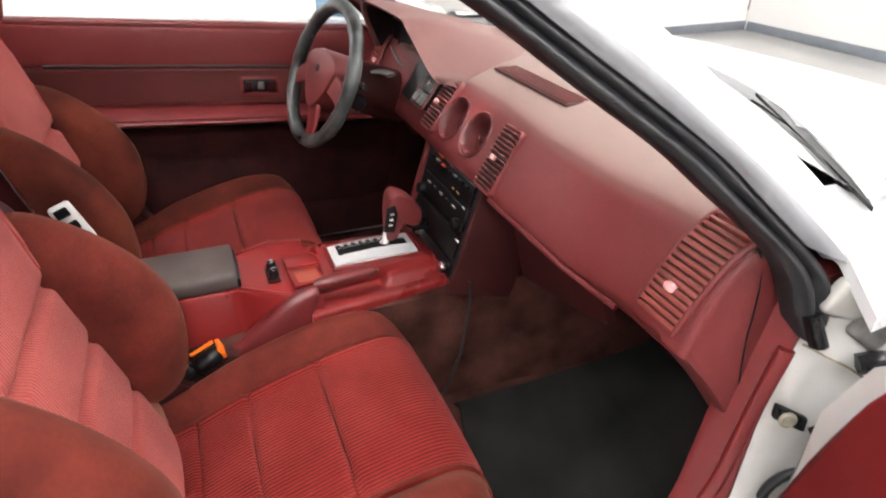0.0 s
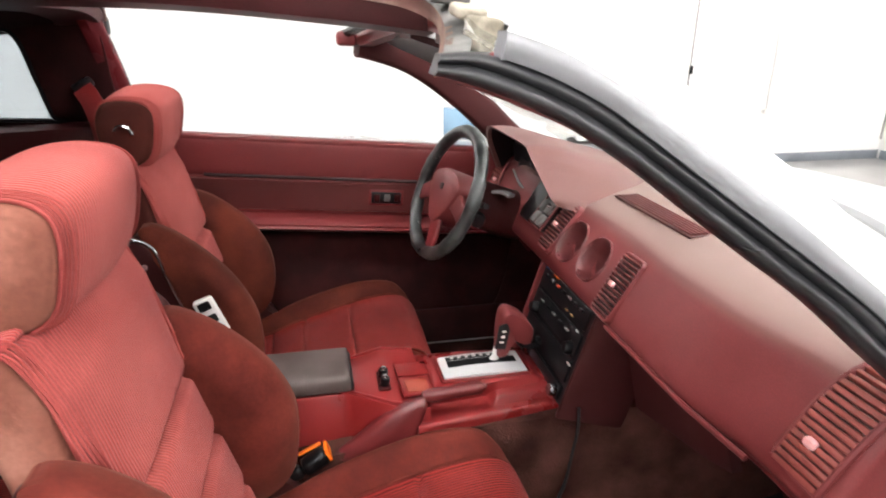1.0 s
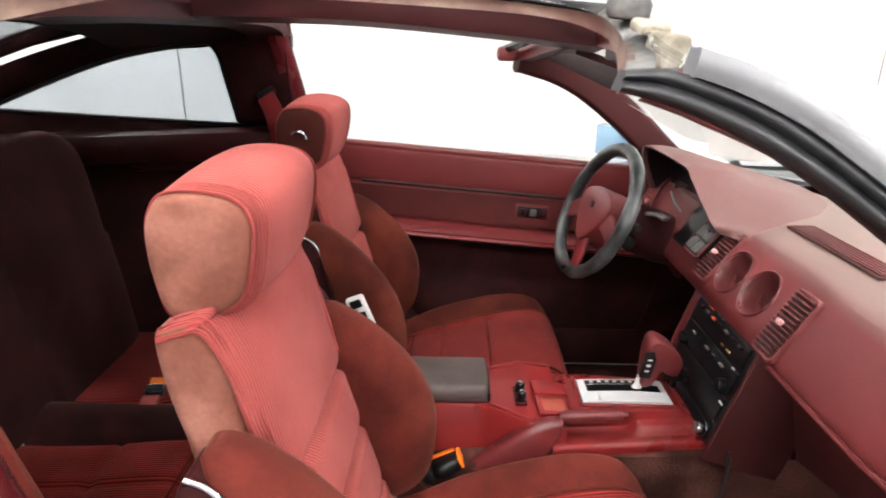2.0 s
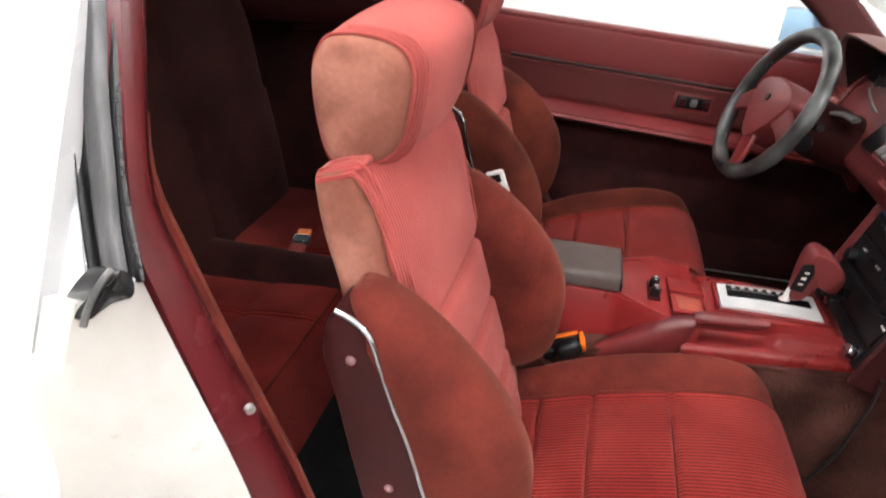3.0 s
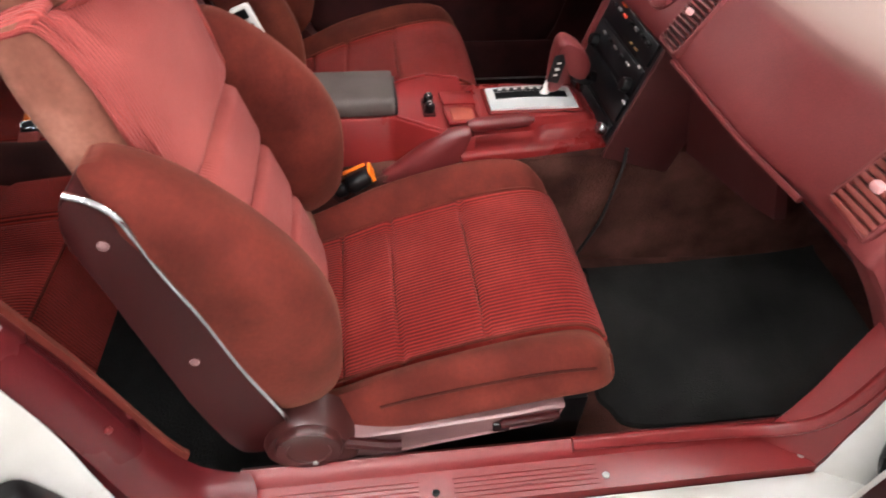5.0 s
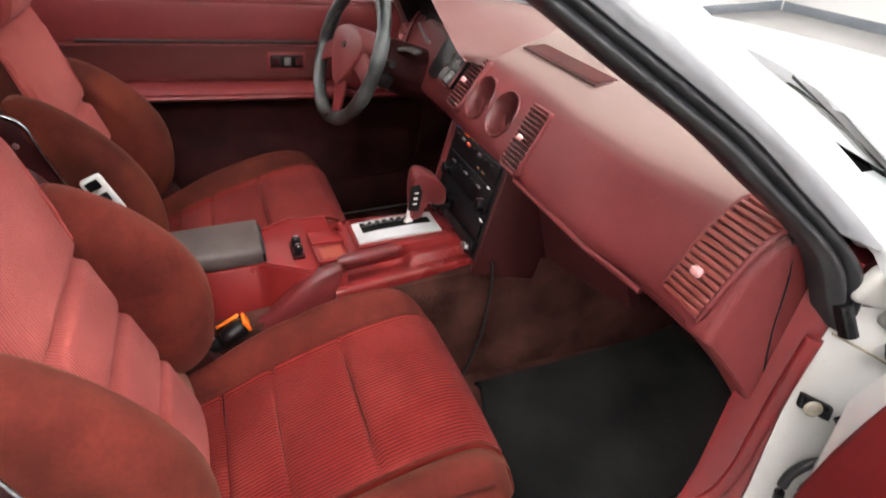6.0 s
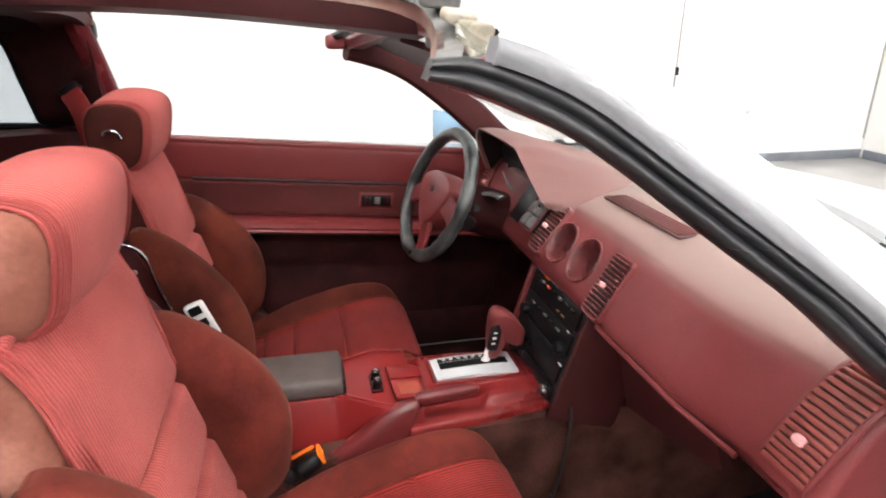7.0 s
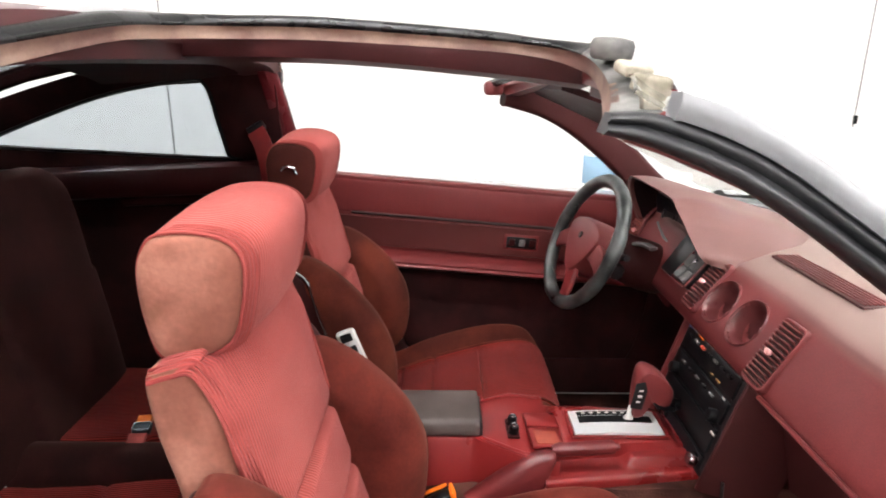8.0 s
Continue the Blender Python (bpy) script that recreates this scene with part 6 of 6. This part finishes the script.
seal_low = curve([(-0.130, 1.199), (-0.100, 1.192), (-0.055, 1.176), (-0.005, 1.151), (0.044, 1.119), (0.095, 1.081), (0.149, 1.041), (0.211, 0.996), (0.273, 0.942), (0.330, 0.893), (0.368, 0.850), (0.389, 0.808), (0.411, 0.760)], 90)
seal_up = curve([(-0.124, 1.216), (-0.090, 1.217), (-0.050, 1.205), (-0.006, 1.186), (0.040, 1.156), (0.081, 1.126), (0.150, 1.077), (0.204, 1.038), (0.261, 0.995), (0.311, 0.950), (0.355, 0.909), (0.400, 0.868), (0.430, 0.830), (0.442, 0.790), (0.444, 0.745)], 90)
mould_up = curve([(-0.072, 1.235), (-0.031, 1.221), (0.012, 1.198), (0.055, 1.169), (0.118, 1.123), (0.171, 1.086), (0.232, 1.039), (0.279, 1.002), (0.330, 0.960), (0.385, 0.912), (0.440, 0.860)], 80)
mould_low = np.array([seal_up[np.argmin(np.hypot(seal_up[:, 0] - x - 0.003, seal_up[:, 1] - z))] for x, z in mould_up])
mould_low = curve(mould_low[::8], 80)
mould_low[0] = (-0.076, 1.212)
beads = []
for (xa, za), (xb, zb) in zip(seal_low, seal_up):
    ring = []
    for k in np.linspace(0, 1, 19):
        lobe = 0.010 * math.sin(math.pi * k / 0.55) if k < 0.55 else 0.007 * math.sin(math.pi * (k - 0.55) / 0.45)
        ring.append(in_plane(xa * (1 - k) + xb * k, za * (1 - k) + zb * k, lobe + 0.006 * (1 - k)))
    beads.append(ring + [in_plane(xb, zb, -0.020), in_plane(xa, za, -0.020)])
part("screen_pillar_seal", loft(beads), SEAL_SATIN, car, "thick black double-bead rubber pillar seal")
part("seal_joint", loft([[p + np.array((0, -0.0015, 0)) for p in r] for r in beads[42:44]]), SEAL_SATIN, car)
part("screen_pillar_moulding", loft([[in_plane(*(a * (1 - k) + b * k), 0.006 + 0.004 * math.sin(math.pi * k)) for k in np.linspace(0, 1, 6)] + [in_plane(*b, -0.02), in_plane(*a, -0.02)] for a, b in zip(mould_low, mould_up)]), MOULDING, car, "pale grey moulding along the screen pillar")
part("screen_pillar_paint", loft([[in_plane(x, z, 0.002), in_plane(x + 0.012, z + 0.012, -0.002), in_plane(x + 0.03, z + 0.024, -0.022), in_plane(x + 0.036, z + 0.022, -0.05), in_plane(x, z - 0.01, -0.03)] for x, z in mould_up]), WHITE_PAINT, car, "white painted screen pillar")
rows = []
for i, (x, z) in enumerate(seal_low[6:70]):
    w = min(1, max(0, (34 - i) / 24))
    rows.append([in_plane(x + 0.010, z + 0.010, -0.006), in_plane(x + 0.008 - 0.010 * w, z + 0.006 - 0.008 * w, -0.012), in_plane(x + 0.014 - 0.008 * w, z + 0.006 - 0.012 * w, -0.045), in_plane(x + 0.03, z + 0.014, -0.05), in_plane(x + 0.03, z + 0.024, -0.02)])
part("inner_pillar_trim", loft(rows), DASH_RED, car, "red trimmed inner screen pillar")
ws = part("windscreen", sheet(lambda u, y: (-0.02 + 0.755 * u - (0.085 + 0.115 * u) * (y / 0.62) ** 2, y * (0.9 + 0.16 * u), 1.262 - 0.345 * u - 0.03 * (y / 0.6) ** 2), np.linspace(0, 1, 14), np.linspace(-0.60, 0.60, 17), (0.003, 0, 0.004)), CLEAR, car, "clear windscreen glass")
ws.visible_shadow = False
# bonnet, wings, cowl
part("bonnet", sheet(lambda u, y: (0.735 + 1.445 * u - 0.205 * (y / 0.66) ** 2 * (1 - u), y, 0.932 + 0.006 * min(1, u * 20) - 0.365 * u ** 1.3 - 0.04 * abs(y / 0.7) ** 3), np.linspace(0, 1, 20), np.linspace(-0.66, 0.66, 25), (0, 0, -0.02)), WHITE_PAINT, car, "white bonnet")
part("screen_edge_line", tube(curve([(0.02, -0.49, 1.242), (0.05, -0.495, 1.225), (0.09, -0.505, 1.20)], 8), 0.0011, 6), SLAT_GREY, car)
part("cowl_gap", sheet(lambda u, v: (0.665 - 0.150 * u + 0.05 * v * math.sin(math.pi * min(1, u * 0.8)) * 0.9, -0.345 - 0.335 * u + 0.03 * v * u, 0.931 - 0.034 * u), np.linspace(0, 1, 12), (0, 0.5, 1), (0, 0, -0.006)), BLACK, car, "black open cowl gap with wiper linkage")
for sy in (-1, 1):
    part("front_wing", loft([[(x, sy * y, z + 0.02 - 0.40 * max(0, (x - 0.85) / 1.35) ** 1.15) for y, z in curve([(0.665, 0.885), (0.70, 0.892), (0.76, 0.872), (0.80, 0.82), (0.825, 0.70), (0.84, 0.52), (0.83, 0.3)], 20)] for x in np.linspace(0.56, 2.2, 24)], closed=False, caps=False), WHITE_PAINT, car, "white front wing")
    # hinge pillar
    part("hinge_pillar", loft([[(a + k, sy * b, z) for a, b in ((0.389, 0.7135), (0.396, 0.722), (0.412, 0.732), (0.43, 0.741), (0.46, 0.756), (0.49, 0.775), (0.60, 0.79), (0.60, 0.705), (0.44, 0.70))] for z, k in ((0.325, -0.012), (0.37, -0.004), (0.42, -0.003), (0.48, 0.002), (0.56, 0.003), (0.62, 0.005), (0.68, 0.012), (0.74, 0.022), (0.79, 0.034))]), JAMB_WHITE, car, "white hinge pillar with grimy edges")
    rows = []
    for z in (0.30, 0.34, 0.38, 0.42, 0.48, 0.54, 0.60, 0.66, 0.72, 0.78, 0.84):
        xo = np.interp(z, (0.30, 0.42, 0.62, 0.77, 0.87), (0.372, 0.384, 0.392, 0.415, 0.44))
        xi = np.interp(z, (0.30, 0.40, 0.42, 0.48, 0.60, 0.72, 0.87), (0.29, 0.318, 0.331, 0.347, 0.363, 0.384, 0.41))
        rows.append([(xo, sy * 0.7125, z), (xo - 0.006, sy * 0.706, z), (0.5 * (xo + xi) - 0.004, sy * 0.687, z), (xi + 0.002, sy * 0.668, z), (xi, sy * 0.660, z), (xi + 0.02, sy * 0.650, z), (0.6, sy * 0.645, z), (0.85, sy * 0.64, z), (0.85, sy * 0.68, z), (0.52, sy * 0.70, z)])
    # far kick panel: the dark footwell's shade is painted in as DARK_RED
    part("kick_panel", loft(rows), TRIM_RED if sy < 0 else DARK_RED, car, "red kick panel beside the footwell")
part("kick_flange", sweep(curve([(0.02, -0.656, 0.383), (0.16, -0.657, 0.384), (0.26, -0.662, 0.388), (0.325, -0.674, 0.402), (0.360, -0.688, 0.440), (0.376, -0.697, 0.50), (0.384, -0.702, 0.58), (0.392, -0.706, 0.66), (0.404, -0.710, 0.74)], 40), rrect(0.020, 0.014, 0.006), up=(-0.5, -0.6, 0.6)), TRIM_RED, car, "rounded red ridge running from the sill up the kick panel")
part("pillar_foot_seal", sweep(curve([(0.405, -0.722, 0.80), (0.412, -0.732, 0.775), (0.415, -0.738, 0.762)], 8), rrect(0.022, 0.015, 0.006), up=(1, 0, 0.2)), RUBBER, car)
SWM = Matrix.Translation((0.412, -0.7335, 0.652)) @ Matrix(((0.80, 0.0, -0.46), (-0.42, 0.0, -0.88), (-0.42, 0.90, 0.0))).to_4x4()
sw2 = part("courtesy_switch", moved(rbox((0.002, 0, 0.004), (0.050, 0.026, 0.010), 0.009), SWM), RUBBER, car, "door light switch with cream button in a black boot")
part("button", lathe((0.405, -0.741, 0.652), (-0.45, -0.88, 0.1), [(0, 0.0115), (0.002, 0.011), (0.0035, 0.008), (0.002, 0.005), (0.002, 0.001)], 18), CREAM, sw2)
part("boot_strap", sweep(curve([(0.448, -0.754, 0.635), (0.462, -0.765, 0.605), (0.470, -0.77, 0.57)], 8), rrect(0.022, 0.008, 0.003), up=(-0.5, -0.85, 0)), RUBBER, sw2)
# black and grey tubes added in place of the dark recess at the hinge
part("hinge_gap_tube", tube(curve([(0.470, -0.775, 0.572), (0.438, -0.764, 0.570), (0.413, -0.754, 0.556), (0.402, -0.748, 0.52), (0.410, -0.752, 0.45), (0.432, -0.765, 0.385)], 24), 0.007, 10), RUBBER, car, "black tube standing in for the dark gap by the hinge")
part("hinge_gap_sleeve", tube(curve([(0.462, -0.782, 0.556), (0.437, -0.772, 0.545), (0.421, -0.763, 0.52), (0.424, -0.765, 0.46)], 18), 0.006, 10), RUBBER_WORN, car, "grey rubber sleeve")
part("hinge_bracket", rbox((0.446, -0.785, 0.517), (0.036, 0.02, 0.024), 0.004, pose(0, 0, 0, 0, 25, -30)), JAMB_WHITE, car)
part("hinge_bolt", lathe((0.425, -0.776, 0.507), (-0.5, -0.85, 0), [(0, 0.008), (0.006, 0.007), (0.007, 0.001)], 6), GREY_METAL, car)
part("pillar_seam", tube(curve([(0.408, -0.724, 0.757), (0.43, -0.738, 0.745), (0.46, -0.752, 0.728), (0.485, -0.768, 0.71)], 12), 0.0016, 6), GRIME, car)
# folded metal at the foot of the screen pillar
for c, size, turn in (((0.462, -0.735, 0.812), (0.085, 0.022, 0.05), (10, 18, -18)), ((0.485, -0.748, 0.785), (0.05, 0.026, 0.06), (-8, 35, -30)), ((0.512, -0.752, 0.80), (0.06, 0.03, 0.045), (12, -10, -12)), ((0.535, -0.766, 0.765), (0.05, 0.03, 0.04), (0, 20, -25))):
    part("folded_bracket", rbox(c, size, 0.009, pose(0, 0, 0, *turn), 3), JAMB_WHITE if size[0] != 0.05 else RUBBER_WORN, car, "creased grey-white metal bracket")
part("bracket_gap", tube(curve([(0.466, -0.757, 0.735), (0.49, -0.77, 0.742), (0.53, -0.785, 0.735), (0.58, -0.80, 0.72)], 12), 0.013, 8), RUBBER, car)
part("wing_corner", sheet(lambda x, y: (x, y, 0.888 - 0.9 * max(0, -y - 0.71) - 0.12 * max(0, 0.47 - x)), np.linspace(0.43, 0.66, 10), np.linspace(-0.775, -0.60, 10), (0, 0, -0.02)), WHITE_PAINT, car, "white painted corner below the screen pillar")
part("wiper_pivot", lathe((0.60, -0.635, 0.882), (0.2, -0.2, 1), [(0, 0.014), (0.014, 0.013), (0.02, 0.008), (0.021, 0.001)], 14), CREAM, car)

# ---- driver's door, closed ----


def belt(x):
    return 0.902 - 0.08 * (x - 0.0)


def door_panel(u, x):
    """Inner panel section: u from the belt down."""
    b = belt(x)
    prof = [(0.695, b + 0.006), (0.676, b + 0.002), (0.668, b - 0.02), (0.668, b - 0.095), (0.674, b - 0.10), (0.672, b - 0.108), (0.669, b - 0.115), (0.671, b - 0.205)]
    c = curve(prof, 40)
    i = u * 39
    return c[int(round(i))]


xs = np.linspace(-0.66, 0.42, 30)
dd = part("driver_door", loft([[(x, y, z) for y, z in [door_panel(u, x) for u in np.linspace(0, 1, 40)]] + [(x, 0.73, belt(x) - 0.2), (x, 0.73, belt(x))] for x in xs]), DOOR_RED, car, "closed driver's door with red padded panel and armrest")
part("groove", tube([(x, 0.6705, belt(x) - 0.102) for x in np.linspace(-0.53, 0.2, 20)], 0.0055, 6), DARK_HOLE, dd, "dark groove across the panel")
part("lower_insert", sheet(lambda x, v: (x, 0.6645 + 0.003 * (v > 0.98 or v < 0.02), belt(x) - 0.110 - 0.088 * v), np.linspace(-0.60, 0.30, 24), (0.0, 0.015, 0.03, 0.25, 0.5, 0.75, 0.97, 0.985, 1.0), (0, 0.008, 0)), DOOR_INSERT, dd, "darker brown-red vinyl inset")
part("belt_roll", sweep([(x, 0.688, belt(x) + 0.000) for x in np.linspace(-0.655, 0.40, 20)], rrect(0.036, 0.020, 0.008)), DOOR_RED, dd, "padded roll along the window sill")
part("lower_panel", rbox((-0.12, 0.706, 0.47), (1.08, 0.05, 0.40), 0.015, pose(0, 0, 0, 0, 3, 0)), DARK_RED, dd, "dark lower door panel")
part("armrest", loft([[(x, y, z) for y, z in ((0.69, belt(x) - 0.205), (0.66, belt(x) - 0.212), (0.625, belt(x) - 0.215), (0.612, belt(x) - 0.225), (0.612, belt(x) - 0.24), (0.63, belt(x) - 0.25), (0.69, belt(x) - 0.25))] for x in np.linspace(-0.6, 0.3, 20)]), DOOR_RED, dd, "red door armrest")
part("armrest_strip", tube([(x, 0.611, belt(x) - 0.236) for x in np.linspace(-0.55, 0.3, 20)], 0.005, 6), TRIM_RED, dd)
part("switch_plate", rbox((-0.030, 0.668, 0.752), (0.104, 0.01, 0.050), 0.004, pose(0, 0, 0, 0, 4.5, 0)), DOOR_RED, dd, "window switch plate")
part("switch_recess", rbox((-0.030, 0.664, 0.752), (0.088, 0.008, 0.034), 0.003, pose(0, 0, 0, 0, 4.5, 0)), BLACK, dd)
for k in range(3):
    part("switch_key", rbox((-0.058 + 0.03 * k, 0.659, 0.7545 - 0.0022 * k), (0.018, 0.006, 0.022), 0.003, pose(0, 0, 0, 0, 4.5, 0)), SHELL_VINYL if k != 1 else SLAT_GREY, dd)
part("outer_skin", sheet(lambda x, v: (x, 0.80 + 0.03 * math.sin(v * math.pi) - 0.06 * v ** 4, 0.32 + (belt(x) - 0.31) * v), np.linspace(-0.68, 0.56, 12), np.linspace(0, 1, 12), (0, -0.03, 0)), WHITE_PAINT, dd, "white outer door skin")
part("belt_molding", sweep([(x, 0.735, belt(x) + 0.004) for x in np.linspace(-0.66, 0.44, 12)], rrect(0.06, 0.012, 0.004)), WHITE_PAINT, dd)
# mirror
part("door_mirror", loft([[(0.250 + dx * 0.79 + 0.616 * -y * k, 0.86 + y * k * 0.79 + dx * 0.616, 0.935 + z * k) for y, z in rrect(0.150, 0.105, 0.02)] for dx, k in ((-0.016, 0.97), (0.0, 1.0), (0.05, 0.95), (0.08, 0.7), (0.095, 0.4))]), WHITE_PAINT, dd, "white door mirror")
part("mirror_glass", rbox((0.233, 0.845, 0.935), (0.004, 0.136, 0.09), 0.001, pose(0, 0, 0, 0, 0, 38)), MIRROR, dd, "mirror glass with its blue reflection in the tint")

# ---- passenger's door, standing open ----
PM = Matrix.Translation((0.392, -0.785, 0.0)) @ Matrix.Rotation(radians(DOOR_OPEN), 4, "Z")
# local: x runs from the hinge to the lock, y- is the inner side


def card_edge(z):
    return np.interp(z, (0.34, 0.42, 0.50, 0.58, 0.65, 0.714, 0.79, 0.86), (-0.016, -0.010, -0.004, 0.005, 0.022, 0.041, 0.067, 0.10))


def body_edge(z):
    return np.interp(z, (0.33, 0.50, 0.60, 0.70, 0.73, 0.77, 0.825, 0.885), (-0.028, -0.018, -0.012, -0.013, -0.010, 0.005, 0.046, 0.11))


def door_rows(levels, edge, x_end=1.14, x0=0.0):
    return [[(edge(z) + x0 + u * (x_end - edge(z) - x0), y, z) for z, y in levels] for u in (0.0, 0.008, 0.02, 0.5, 1.0)]


pd = part("passenger_door", moved(loft(door_rows([(0.33, 0.10), (0.5, 0.135), (0.7, 0.13), (0.80, 0.11), (0.84, 0.09), (0.885, 0.05), (0.87, 0.012), (0.8, 0.008), (0.7, 0.005), (0.6, 0.004), (0.5, 0.003), (0.33, 0.0)], body_edge, 1.17)), PM), JAMB_WHITE, car, "passenger door standing wide open, white edge, dark red panel")
part("door_card", moved(loft(door_rows([(0.34, 0.0), (0.36, -0.010), (0.42, -0.012), (0.48, -0.012), (0.535, -0.010), (0.535, 0.01)], card_edge, 1.14, 0.012)), PM), SHELL_VINYL, pd, "dark red lower door card")
part("door_card_upper", moved(loft(door_rows([(0.53, 0.005), (0.545, -0.014), (0.58, -0.014), (0.65, -0.014), (0.714, -0.014), (0.785, -0.014), (0.84, -0.012), (0.875, 0.0), (0.87, 0.02)], card_edge, 1.14)), PM), TRIM_RED, pd, "red upper door card")
part("door_seal", moved(tube(curve([(body_edge(z) - 0.002, 0.06, z) for z in (0.36, 0.5, 0.63, 0.72, 0.78, 0.84, 0.88)], 30), 0.009, 8, up=(0, 1, 0)), PM), RUBBER, pd)
part("door_armrest", moved(rbox((0.62, -0.05, 0.62), (0.7, 0.06, 0.05), 0.02), PM), DOOR_RED, pd)

# ---- floor mat ----
def mat_edge():
    return [(0.135, -0.47), (0.145, -0.53), (0.19, -0.57), (0.42, -0.575), (0.50, -0.565), (0.66, -0.54), (0.70, -0.24), (0.66, -0.20), (0.24, -0.19), (0.2, -0.22)]


mo = curve(mat_edge(), 60, closed=True)
solo("floor_mat", plate(mo, lambda a, b, d: (a, b, d + 0.3 * max(0, a - 0.50) ** 1.3), [(0.251, 0.0), (0.258, 0.0), (0.262, 0.004), (0.2625, 0.012)]), MAT_RUBBER, "plain black floor mat in the footwell", "floor mat")
